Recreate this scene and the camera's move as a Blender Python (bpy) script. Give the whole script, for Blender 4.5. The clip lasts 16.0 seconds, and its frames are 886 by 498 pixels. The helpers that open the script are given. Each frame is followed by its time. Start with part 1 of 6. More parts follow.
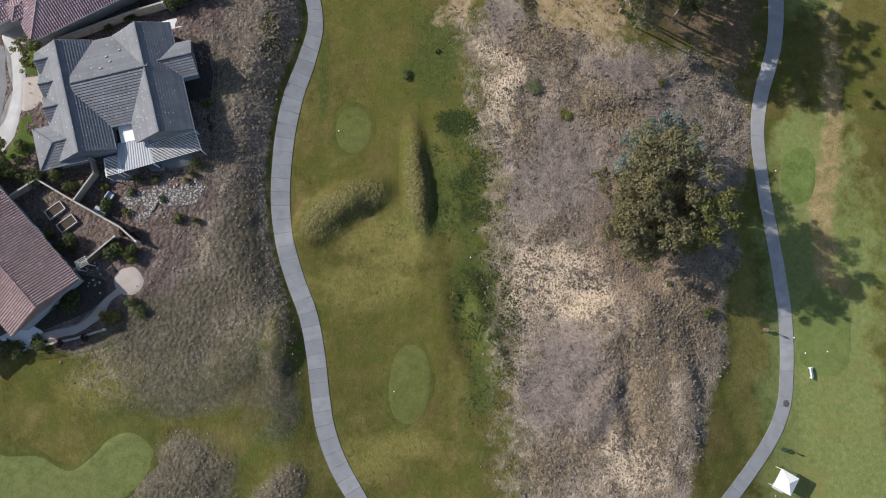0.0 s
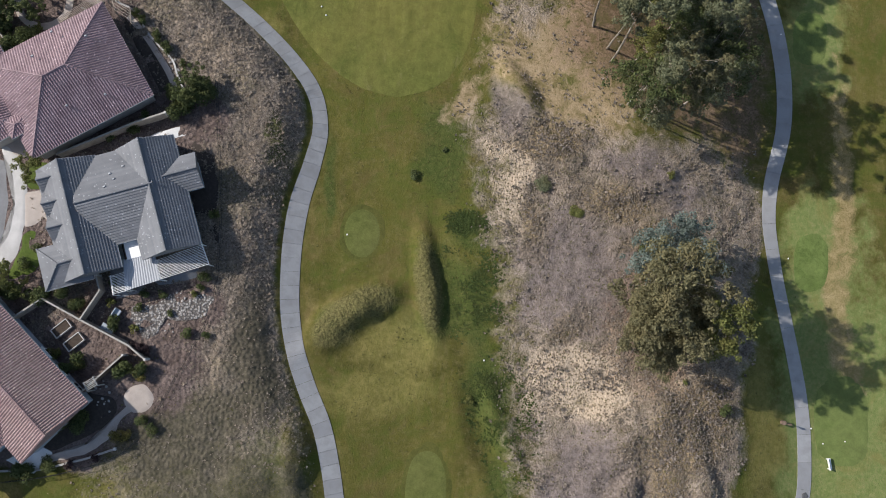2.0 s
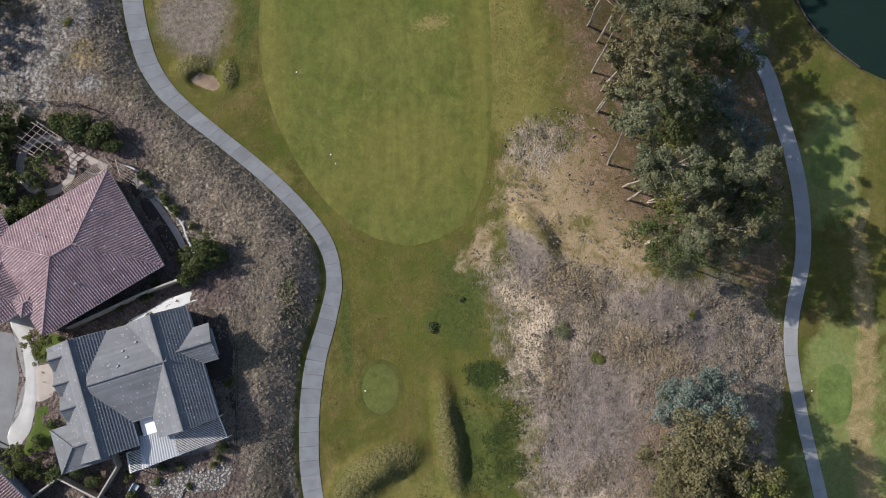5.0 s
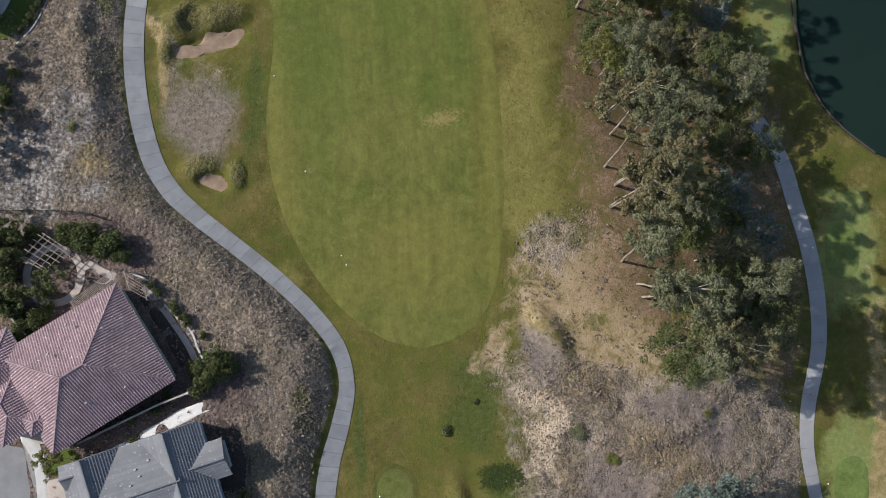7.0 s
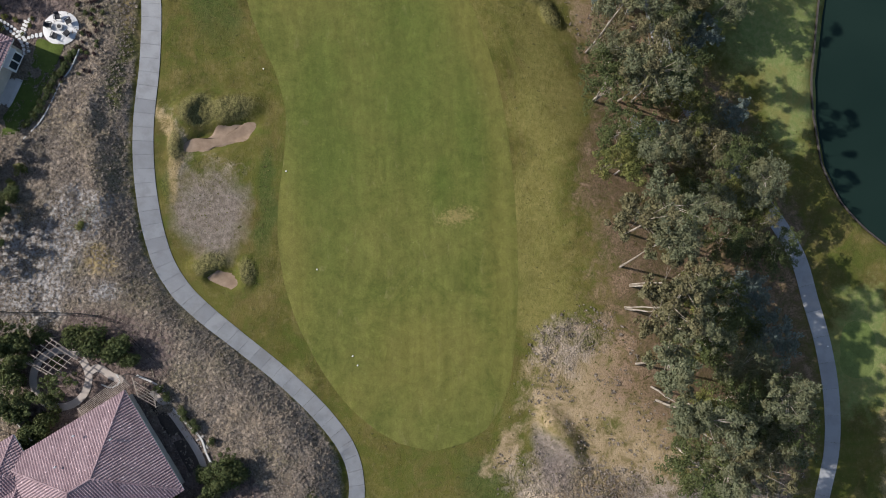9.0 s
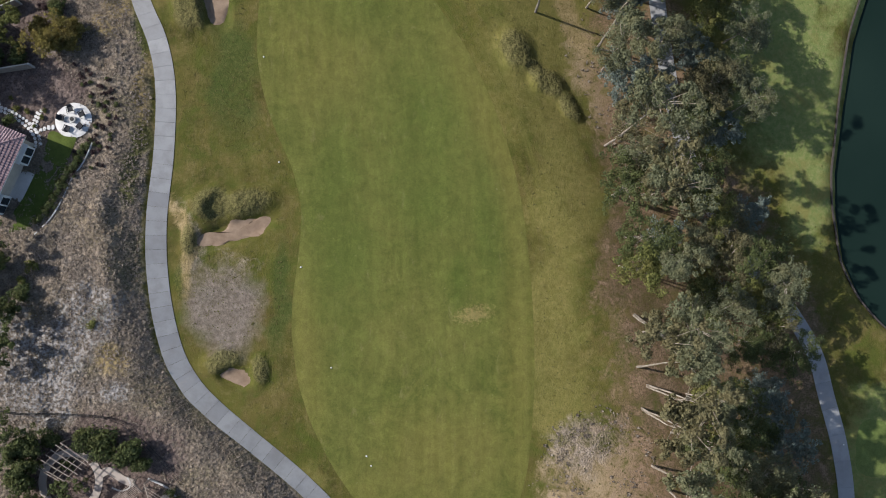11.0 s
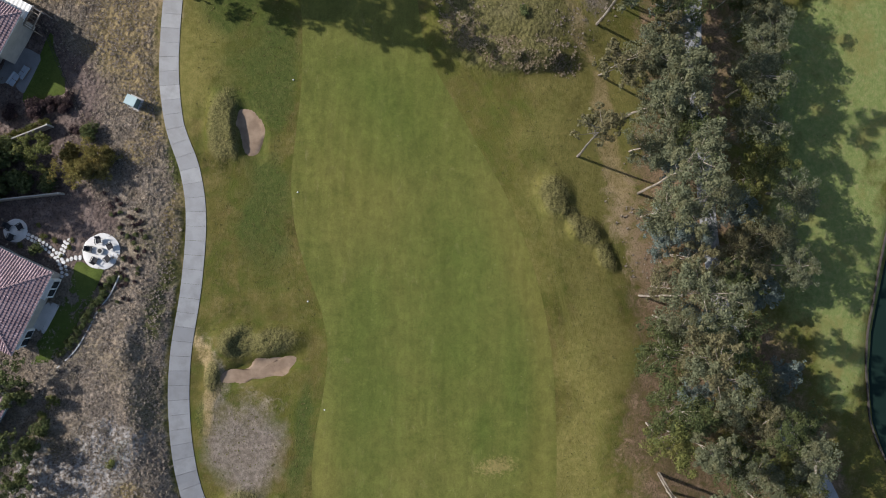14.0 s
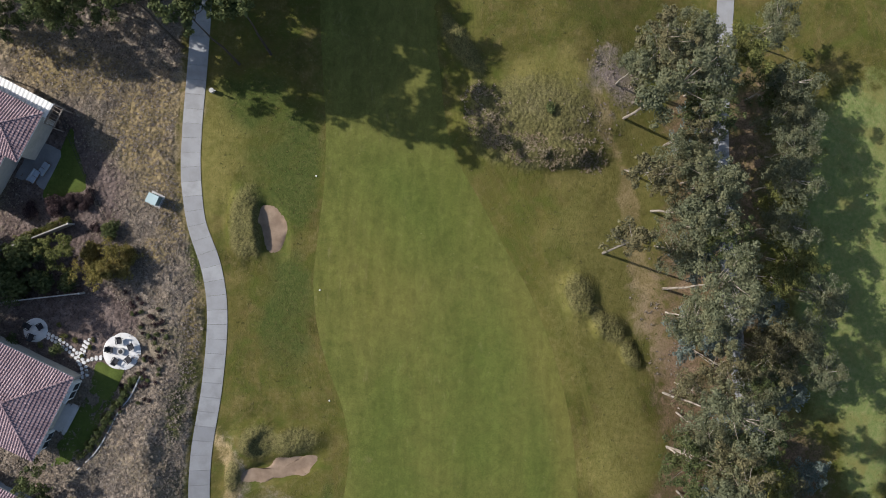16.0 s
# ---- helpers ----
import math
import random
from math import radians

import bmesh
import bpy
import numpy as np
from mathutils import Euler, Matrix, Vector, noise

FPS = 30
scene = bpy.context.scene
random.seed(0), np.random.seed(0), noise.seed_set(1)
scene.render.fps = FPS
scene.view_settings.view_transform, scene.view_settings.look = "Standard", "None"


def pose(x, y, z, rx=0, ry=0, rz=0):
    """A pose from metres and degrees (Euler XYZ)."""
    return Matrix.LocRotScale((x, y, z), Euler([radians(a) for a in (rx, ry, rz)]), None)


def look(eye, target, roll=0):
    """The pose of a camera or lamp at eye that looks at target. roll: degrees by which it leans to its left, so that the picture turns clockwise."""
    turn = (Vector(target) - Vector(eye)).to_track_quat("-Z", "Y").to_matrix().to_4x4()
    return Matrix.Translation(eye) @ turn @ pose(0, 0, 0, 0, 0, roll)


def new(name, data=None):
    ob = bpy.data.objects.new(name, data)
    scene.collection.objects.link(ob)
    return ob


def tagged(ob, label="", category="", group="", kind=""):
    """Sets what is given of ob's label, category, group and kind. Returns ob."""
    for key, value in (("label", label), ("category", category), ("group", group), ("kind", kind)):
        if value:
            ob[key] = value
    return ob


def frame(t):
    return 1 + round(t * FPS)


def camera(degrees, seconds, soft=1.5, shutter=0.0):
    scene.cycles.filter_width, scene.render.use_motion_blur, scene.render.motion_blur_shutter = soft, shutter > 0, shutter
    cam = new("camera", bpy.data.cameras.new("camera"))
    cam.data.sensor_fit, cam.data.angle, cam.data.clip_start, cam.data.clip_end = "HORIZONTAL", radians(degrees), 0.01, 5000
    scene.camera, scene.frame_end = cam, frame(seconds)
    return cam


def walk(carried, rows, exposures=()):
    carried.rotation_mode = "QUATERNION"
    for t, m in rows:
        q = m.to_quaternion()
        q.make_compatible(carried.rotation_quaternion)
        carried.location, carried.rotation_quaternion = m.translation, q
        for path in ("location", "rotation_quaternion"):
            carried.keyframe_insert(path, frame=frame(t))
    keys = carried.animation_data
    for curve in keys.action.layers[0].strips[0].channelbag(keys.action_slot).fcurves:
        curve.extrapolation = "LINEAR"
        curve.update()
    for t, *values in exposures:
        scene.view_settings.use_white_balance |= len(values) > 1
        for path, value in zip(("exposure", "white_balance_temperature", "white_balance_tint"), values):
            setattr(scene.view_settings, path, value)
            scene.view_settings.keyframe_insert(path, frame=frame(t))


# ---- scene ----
cam = camera(60.0, 16.0, soft=1.0)
PATH = [
    (0, (3.012, -6.52, 99.025), (3.051, -6.31, 97.036), 12.7),
    (0.5, (2.406, -3.059, 99.016), (2.449, -2.851, 97.027), 13.4),
    (1, (1.618, 0.353, 99.035), (1.666, 0.56, 97.046), 14.7),
    (1.5, (0.981, 3.746, 99.083), (1.033, 3.951, 97.094), 15.6),
    (2, (0.45, 7.225, 99.123), (0.504, 7.427, 97.134), 15.7),
    (2.5, (-0.14, 10.754, 99.219), (-0.082, 10.951, 97.23), 16.4),
    (3, (-0.691, 14.272, 99.209), (-0.631, 14.466, 97.219), 17.2),
    (3.5, (-1.051, 17.847, 99.239), (-0.99, 18.034, 97.249), 17.6),
    (4, (-1.492, 21.279, 99.236), (-1.429, 21.464, 97.246), 18.1),
    (4.2, (-1.697, 22.708, 99.241), (-1.633, 22.89, 97.25), 18.5),
    (6.3, (-3.18, 37.429, 99.12), (-3.112, 37.591, 97.128), 21.2),
    (6.5, (-3.389, 38.973, 99.108), (-3.319, 39.13, 97.115), 22.1),
    (7, (-3.769, 42.892, 99.141), (-3.699, 43.036, 97.147), 24.1),
    (7.5, (-4.164, 46.78, 99.033), (-4.093, 46.912, 97.039), 26.6),
    (8, (-4.601, 50.284, 98.905), (-4.527, 50.41, 96.91), 28.1),
    (8.5, (-5.172, 53.824, 98.781), (-5.092, 53.944, 96.786), 31.0),
    (9, (-5.588, 57.335, 98.621), (-5.508, 57.45, 96.626), 33.7),
    (9.2, (-5.814, 58.684, 98.577), (-5.734, 58.798, 96.582), 34.2),
    (11.3, (-8.58, 72.628, 97.954), (-8.484, 72.727, 95.959), 44.0),
    (11.5, (-8.794, 73.988, 97.919), (-8.698, 74.085, 95.924), 44.9),
    (12, (-9.292, 77.52, 97.749), (-9.199, 77.609, 95.753), 47.5),
    (12.5, (-9.976, 81.262, 97.511), (-9.883, 81.339, 95.515), 52.2),
    (13, (-10.659, 85.024, 97.316), (-10.568, 85.086, 95.319), 57.8),
    (13.5, (-11.267, 88.645, 97.019), (-11.179, 88.697, 95.022), 62.0),
    (14, (-12.092, 92.292, 96.741), (-12.004, 92.332, 94.743), 68.5),
    (14.5, (-12.901, 95.788, 96.473), (-12.814, 95.818, 94.475), 73.7),
    (15, (-13.783, 99.102, 96.219), (-13.696, 99.128, 94.221), 76.8),
    (15.5, (-14.665, 102.371, 95.96), (-14.579, 102.392, 93.962), 79.7),
    (16, (-15.536, 105.743, 95.728), (-15.451, 105.757, 93.729), 84.1),
]
walk(cam, [(t, look(eye, target, roll)) for t, eye, target, roll in PATH], exposures=[(0.0, 0.2), (16.0, 0.2)])


# ---- light ----
SUN_TO = Vector((0.96, -0.28, 0.0)).normalized()
SUN_EL = radians(35.5)
world = bpy.data.worlds.new("sky")
scene.world = world
world.use_nodes = True
wn = world.node_tree
sky = wn.nodes.new("ShaderNodeTexSky")
sky.sky_type = "NISHITA"
sky.sun_disc = False
sky.sun_elevation = SUN_EL
sky.sun_rotation = math.atan2(-SUN_TO.x, -SUN_TO.y)
sky.air_density, sky.dust_density = 1.0, 1.2
wn.links.new(sky.outputs[0], wn.nodes["Background"].inputs[0])
wn.nodes["Background"].inputs[1].default_value = 0.125
sun_data = bpy.data.lights.new("sun", "SUN")
sun_data.energy, sun_data.angle, sun_data.color = 5.0, radians(0.55), (1.0, 0.955, 0.90)
sun = new("sun", sun_data)
ray = Vector((SUN_TO.x * math.cos(SUN_EL), SUN_TO.y * math.cos(SUN_EL), -math.sin(SUN_EL)))
sun.matrix_world = Matrix.Translation((0, 50, 150)) @ ray.to_track_quat("-Z", "Y").to_matrix().to_4x4()


# ---- materials ----
class Surface:
    """A node material with short helpers."""

    def __init__(self, name, rough=0.9, metal=0.0, spec=0.25, space="Object"):
        self.m = bpy.data.materials.new(name)
        self.m.use_nodes = True
        self.t = self.m.node_tree
        self.b = self.t.nodes["Principled BSDF"]
        self.b.inputs["Roughness"].default_value = rough
        self.b.inputs["Metallic"].default_value = metal
        self.b.inputs["Specular IOR Level"].default_value = spec
        self.co = self.t.nodes.new("ShaderNodeTexCoord").outputs[space]
        tilt = self.t.nodes.new("ShaderNodeMapping")
        tilt.inputs["Rotation"].default_value = (0.61, 0.43, 0.2)
        self.t.links.new(self.co, tilt.inputs[0])
        self.slanted = tilt.outputs[0]

    def put(self, socket, v):
        if isinstance(v, bpy.types.NodeSocket):
            self.t.links.new(v, socket)
        elif isinstance(v, tuple) and len(v) == 3:
            socket.default_value = (*v, 1) if socket.type == "RGBA" else v
        else:
            socket.default_value = v

    def noise(self, scale, detail=3.0, rough=0.6, distort=0.0, stretch=None):
        n = self.t.nodes.new("ShaderNodeTexNoise")
        n.inputs["Scale"].default_value, n.inputs["Detail"].default_value = scale, detail
        n.inputs["Roughness"].default_value, n.inputs["Distortion"].default_value = rough, distort
        co = self.slanted
        if stretch:
            co = self.co
            mp = self.t.nodes.new("ShaderNodeMapping")
            mp.inputs["Location"].default_value = (0.3, 0.7, 0.37)
            mp.inputs["Scale"].default_value = stretch[:3]
            if len(stretch) > 3:
                mp.inputs["Rotation"].default_value = (0, 0, stretch[3])
            self.t.links.new(co, mp.inputs[0])
            co = mp.outputs[0]
        self.t.links.new(co, n.inputs["Vector"])
        return n.outputs["Fac"]

    def cells(self, scale, out="Color"):
        n = self.t.nodes.new("ShaderNodeTexVoronoi")
        n.inputs["Scale"].default_value = scale
        self.t.links.new(self.co, n.inputs["Vector"])
        return n.outputs[out]

    def tussock(self, scale, smooth=0.35, wild=1.0):
        """Height of rounded clumps, 1 on top and 0 between them."""
        n = self.t.nodes.new("ShaderNodeTexVoronoi")
        n.feature, n.voronoi_dimensions = "SMOOTH_F1", "2D"
        n.inputs["Scale"].default_value, n.inputs["Smoothness"].default_value, n.inputs["Randomness"].default_value = scale, smooth, wild
        self.t.links.new(self.co, n.inputs["Vector"])
        return self.math("SUBTRACT", 1.0, self.math("MULTIPLY", n.outputs["Distance"], 1.5), True)

    def along(self, field, scale, detail=3.0, run=0.03):
        """Streaks that follow the lines of equal value of a field."""
        v = self.t.nodes.new("ShaderNodeCombineXYZ")
        p = self.t.nodes.new("ShaderNodeSeparateXYZ")
        self.t.links.new(self.co, p.inputs[0])
        self.put(v.inputs[0], self.attr(field))
        self.put(v.inputs[1], self.math("MULTIPLY", p.outputs[1], run))
        n = self.t.nodes.new("ShaderNodeTexNoise")
        n.inputs["Scale"].default_value, n.inputs["Detail"].default_value, n.inputs["Roughness"].default_value = scale, detail, 0.65
        self.t.links.new(v.outputs[0], n.inputs["Vector"])
        return n.outputs["Fac"]

    def shift(self, fac, c, lo=0.85, hi=1.15, a=0.36, b=0.64):
        """Lightens and darkens a colour by a noise."""
        return self.scale(c, self.ramp(fac, (a, lo / 2), (b, hi / 2)))

    def scale(self, c, half):
        n = self.t.nodes.new("ShaderNodeVectorMath")
        n.operation = "MULTIPLY"
        m = self.t.nodes.new("ShaderNodeVectorMath")
        m.operation = "SCALE"
        m.inputs["Scale"].default_value = 2.0
        self.put(n.inputs[0], c)
        self.put(n.inputs[1], half)
        self.t.links.new(n.outputs[0], m.inputs[0])
        return m.outputs[0]

    def ramp(self, fac, *stops):
        n = self.t.nodes.new("ShaderNodeValToRGB")
        e = n.color_ramp.elements
        while len(e) < len(stops):
            e.new(0.5)
        for el, (p, c) in zip(e, stops):
            el.position, el.color = p, (*c, 1) if isinstance(c, tuple) else (c, c, c, 1)
        self.put(n.inputs[0], fac)
        return n.outputs[0]

    def mix(self, fac, a, b, how="MIX"):
        n = self.t.nodes.new("ShaderNodeMix")
        n.data_type, n.blend_type = "RGBA", how
        self.put(n.inputs["Factor"], fac)
        self.put(n.inputs[6], a)
        self.put(n.inputs[7], b)
        return n.outputs[2]

    def math(self, op, a, b=0.0, clamp=False):
        n = self.t.nodes.new("ShaderNodeMath")
        n.operation, n.use_clamp = op, clamp
        self.put(n.inputs[0], a)
        self.put(n.inputs[1], b)
        return n.outputs[0]

    def attr(self, name):
        n = self.t.nodes.new("ShaderNodeAttribute")
        n.attribute_name = name
        return n.outputs["Fac"]

    def ragged(self, name, noise, k=0.5, lo=0.4, hi=0.6):
        """An attribute's edge broken up by a noise."""
        a = self.attr(name)
        near = self.ramp(a, (0.0, 0.0), (0.22, 1.0))
        s = self.math("ADD", a, self.math("MULTIPLY", near, self.math("MULTIPLY", self.math("SUBTRACT", noise, 0.5), k)))
        return self.ramp(s, (lo, 0.0), (hi, 1.0))

    def each(self, island=False):
        n = self.t.nodes.new("ShaderNodeNewGeometry" if island else "ShaderNodeObjectInfo")
        return n.outputs["Random Per Island" if island else "Random"]

    def bump(self, height, strength=0.5, dist=0.05):
        n = self.t.nodes.new("ShaderNodeBump")
        n.inputs["Strength"].default_value, n.inputs["Distance"].default_value = strength, dist
        self.put(n.inputs["Height"], height)
        self.t.links.new(n.outputs[0], self.b.inputs["Normal"])

    def done(self, colour):
        self.put(self.b.inputs["Base Color"], colour)
        return self.m


def plain(name, c, rough=0.8, vary=0.15, scale=1.2, bump=0.2, metal=0.0, spec=0.25):
    """A surface of one colour with stains and grain."""
    s = Surface(name, rough, metal, spec)
    n, g = s.noise(scale, 4), s.noise(scale * 14, 2)
    k = s.math("ADD", s.math("MULTIPLY", n, 0.7), s.math("MULTIPLY", g, 0.3))
    lo, hi = tuple(v * (1 - vary) for v in c), tuple(min(1, v * (1 + vary)) for v in c)
    s.bump(g, bump, 0.01)
    return s.done(s.ramp(k, (0.35, lo), (0.65, hi)))


def foliage(name, dark, light, warm):
    s = Surface(name, 0.75, 0, 0.2)
    r, n = s.each(True), s.noise(0.35, 2)
    c = s.mix(r, dark, light)
    c = s.mix(s.math("MULTIPLY", s.ramp(n, (0.45, 0.0), (0.7, 1.0)), 0.6), c, warm)
    thin = s.t.nodes.new("ShaderNodeBsdfTranslucent")
    both = s.t.nodes.new("ShaderNodeMixShader")
    both.inputs[0].default_value = 0.35
    s.put(thin.inputs["Color"], c)
    s.t.links.new(s.b.outputs[0], both.inputs[1])
    s.t.links.new(thin.outputs[0], both.inputs[2])
    s.t.links.new(both.outputs[0], s.t.nodes["Material Output"].inputs["Surface"])
    return s.done(c)


def make_ground():
    s = Surface("ground", 0.95, 0, 0.1)
    big, mid, fine = s.noise(0.05, 4), s.noise(0.28, 6, 0.68), s.noise(1.6, 6, 0.75)
    blot = s.noise(0.55, 8, 0.78, 0.5)
    grit, speck, worm = s.noise(4.5, 3, 0.7, 0.4), s.noise(2.6, 4, 0.65), s.noise(3.4, 2, 0.5, 1.6)
    streak = s.noise(1.2, 4, 0.7, 0.2, (1.0, 0.12, 1.0, 0.06))
    clump, small = s.tussock(1.7), s.tussock(3.2, 0.25)
    mown = s.along("beside", 0.7, 4, 0.05)
    dots = s.math("ADD", s.math("MULTIPLY", s.tussock(1.9, 0.05), 0.8), s.math("MULTIPLY", blot, 0.3))
    # rough grass: olive, yellow and brown
    c = s.ramp(mid, (0.34, (0.046, 0.046, 0.011)), (0.47, (0.08, 0.074, 0.02)), (0.57, (0.118, 0.1, 0.032)), (0.7, (0.172, 0.135, 0.056)))
    c = s.mix(s.math("MULTIPLY", s.ramp(big, (0.42, 0.0), (0.6, 1.0)), 0.6), c, (0.106, 0.101, 0.024))
    c = s.mix(s.ramp(fine, (0.48, 0.0), (0.7, 0.5)), c, (0.19, 0.155, 0.072))
    c = s.mix(s.math("MULTIPLY", s.ramp(streak, (0.45, 0.0), (0.62, 1.0)), 0.45), c, (0.09, 0.085, 0.018))
    c = s.mix(s.ramp(grit, (0.5, 0.0), (0.66, 0.5)), c, (0.066, 0.064, 0.015))
    c = s.mix(s.ramp(s.noise(0.16, 6, 0.7, 0.7), (0.5, 0.0), (0.66, 0.42)), c, (0.11, 0.076, 0.034))
    c = s.mix(s.ramp(s.noise(0.21, 6, 0.7, 0.9), (0.46, 0.0), (0.64, 0.68)), c, (0.064, 0.084, 0.015))
    c = s.mix(s.math("MULTIPLY", s.attr("mown"), s.ramp(mown, (0.42, 0.0), (0.6, 0.5))), c, (0.082, 0.087, 0.018))
    c = s.mix(s.math("MULTIPLY", s.attr("mown"), s.ramp(mown, (0.54, 0.0), (0.68, 0.4))), c, (0.165, 0.148, 0.045))
    # lush grass
    lush = s.ramp(fine, (0.3, (0.032, 0.047, 0.012)), (0.5, (0.058, 0.077, 0.02)), (0.7, (0.095, 0.103, 0.032)))
    lush = s.mix(s.ramp(grit, (0.5, 0.0), (0.68, 0.35)), lush, (0.03, 0.045, 0.01))
    c = s.mix(s.math("MULTIPLY", s.ragged("lush", mid, 2.2, 0.2, 0.95), 0.85), c, lush)
    lawn = s.ramp(fine, (0.3, (0.105, 0.14, 0.04)), (0.5, (0.15, 0.178, 0.06)), (0.7, (0.215, 0.21, 0.09)))
    lawn = s.mix(s.ramp(s.noise(0.12, 4, 0.7, 0.8), (0.5, 0.0), (0.66, 0.7)), lawn, (0.17, 0.15, 0.05))
    c = s.mix(s.ragged("lawn", mid, 2.0, 0.25, 0.75), c, lawn)
    c = s.mix(s.math("MULTIPLY", s.ragged("olive", mid, 1.8, 0.1, 1.0), 0.7), c, s.ramp(fine, (0.35, (0.14, 0.128, 0.036)), (0.65, (0.22, 0.19, 0.066))))
    # straw
    straw = s.ramp(blot, (0.32, (0.18, 0.132, 0.074)), (0.48, (0.285, 0.21, 0.126)), (0.68, (0.39, 0.3, 0.195)))
    straw = s.mix(s.ramp(grit, (0.52, 0.0), (0.66, 0.6)), straw, (0.17, 0.125, 0.055))
    c = s.mix(s.math("MULTIPLY", s.ragged("straw", blot, 2.6, 0.25, 0.85), 0.9), c, straw)
    # dry weeds with bright, violet and brushy stretches
    dry = s.ramp(blot, (0.32, (0.15, 0.12, 0.085)), (0.44, (0.22, 0.178, 0.137)), (0.56, (0.295, 0.24, 0.19)), (0.7, (0.42, 0.345, 0.265)))
    dry = s.mix(s.math("MULTIPLY", s.ragged("violet", mid, 2.2, 0.2, 0.7), 0.95), dry, s.ramp(fine, (0.35, (0.19, 0.15, 0.135)), (0.65, (0.3, 0.245, 0.22))))
    dry = s.mix(s.math("MULTIPLY", s.ragged("bright", blot, 2.2, 0.2, 0.75), 0.9), dry, s.ramp(dots, (0.5, (0.5, 0.4, 0.295)), (0.72, (0.44, 0.345, 0.245)), (0.8, (0.15, 0.11, 0.07))))
    dry = s.mix(s.math("MULTIPLY", s.ragged("brushy", blot, 2.4, 0.2, 0.75), 0.9), dry, s.ramp(worm, (0.4, (0.33, 0.25, 0.16)), (0.52, (0.16, 0.12, 0.07)), (0.64, (0.07, 0.055, 0.03))))
    dry = s.mix(s.ramp(grit, (0.52, 0.0), (0.64, 0.55)), dry, (0.12, 0.095, 0.066))
    dry = s.mix(s.ramp(worm, (0.55, 0.0), (0.66, 0.28)), dry, (0.5, 0.42, 0.32))
    c = s.mix(s.ragged("dry", blot, 2.8, 0.12, 0.92), c, dry)
    mauve = s.ramp(fine, (0.34, (0.11, 0.09, 0.08)), (0.5, (0.185, 0.152, 0.138)), (0.66, (0.27, 0.226, 0.205)))
    mauve = s.mix(s.ramp(grit, (0.52, 0.0), (0.64, 0.5)), mauve, (0.09, 0.072, 0.06))
    c = s.mix(s.math("MULTIPLY", s.ragged("mauve", mid, 1.4, 0.2, 0.95), 0.8), c, mauve)
    # scrub slope: brown-grey with dark and pale specks
    scrub = s.ramp(blot, (0.32, (0.12, 0.096, 0.076)), (0.5, (0.22, 0.18, 0.146)), (0.68, (0.36, 0.3, 0.245)))
    scrub = s.mix(s.ramp(s.noise(0.11, 4), (0.5, 0.0), (0.66, 0.55)), scrub, (0.13, 0.118, 0.05))
    scrub = s.mix(s.ramp(s.noise(0.07, 4, 0.6, 0.6), (0.53, 0.0), (0.66, 0.7)), scrub, (0.3, 0.235, 0.17))
    scrub = s.mix(s.ramp(worm, (0.52, 0.0), (0.62, 0.6)), scrub, (0.37, 0.3, 0.23))
    scrub = s.mix(s.ramp(grit, (0.5, 0.0), (0.62, 0.7)), scrub, (0.06, 0.05, 0.038))
    c = s.mix(s.ragged("scrub", blot, 1.8, 0.2, 0.85), c, scrub)
    heath = s.ramp(fine, (0.35, (0.05, 0.046, 0.03)), (0.52, (0.085, 0.076, 0.054)), (0.68, (0.15, 0.128, 0.09)))
    c = s.mix(s.math("MULTIPLY", s.ragged("heath", mid, 1.6, 0.15, 0.9), 0.85), c, heath)
    pale = s.ramp(speck, (0.42, (0.4, 0.395, 0.4)), (0.54, (0.31, 0.295, 0.285)), (0.6, (0.13, 0.115, 0.1)))
    tan = s.ramp(blot, (0.32, (0.16, 0.125, 0.055)), (0.5, (0.27, 0.205, 0.1)), (0.68, (0.38, 0.29, 0.16)))
    tan = s.mix(s.ramp(grit, (0.5, 0.0), (0.64, 0.55)), tan, (0.11, 0.085, 0.035))
    c = s.mix(s.math("MULTIPLY", s.ragged("tan", blot, 2.4, 0.25, 0.9), 0.85), c, tan)
    c = s.mix(s.math("MULTIPLY", s.ragged("weedy", blot, 2.6, 0.35, 0.95), 0.8), c, s.ramp(grit, (0.38, (0.11, 0.12, 0.03)), (0.55, (0.05, 0.06, 0.016))))
    moss = s.ramp(grit, (0.36, (0.165, 0.15, 0.066)), (0.5, (0.125, 0.115, 0.046)), (0.62, (0.07, 0.066, 0.026)))
    moss = s.mix(s.ramp(fine, (0.48, 0.0), (0.66, 0.5)), moss, (0.15, 0.125, 0.06))
    c = s.mix(s.math("MULTIPLY", s.ragged("moss", blot, 1.6, 0.25, 0.75), 0.85), c, moss)
    c = s.mix(s.math("MULTIPLY", s.ragged("pale", blot, 2.8, 0.3, 0.85), 0.62), c, pale)
    # bark litter under trees and beds in the yards
    litter = s.ramp(blot, (0.3, (0.1, 0.066, 0.045)), (0.52, (0.19, 0.125, 0.085)), (0.7, (0.31, 0.215, 0.145)))
    litter = s.mix(s.ramp(grit, (0.48, 0.0), (0.62, 0.7)), litter, (0.06, 0.042, 0.028))
    c = s.mix(s.math("MULTIPLY", s.ragged("litter", blot, 2.6, 0.25, 0.9), 0.85), c, litter)
    yard = s.ramp(blot, (0.3, (0.085, 0.062, 0.054)), (0.52, (0.16, 0.122, 0.108)), (0.7, (0.25, 0.195, 0.175)))
    yard = s.mix(s.ramp(grit, (0.5, 0.0), (0.64, 0.7)), yard, (0.05, 0.038, 0.034))
    c = s.mix(s.ragged("yard", fine, 0.9, 0.35, 0.65), c, yard)
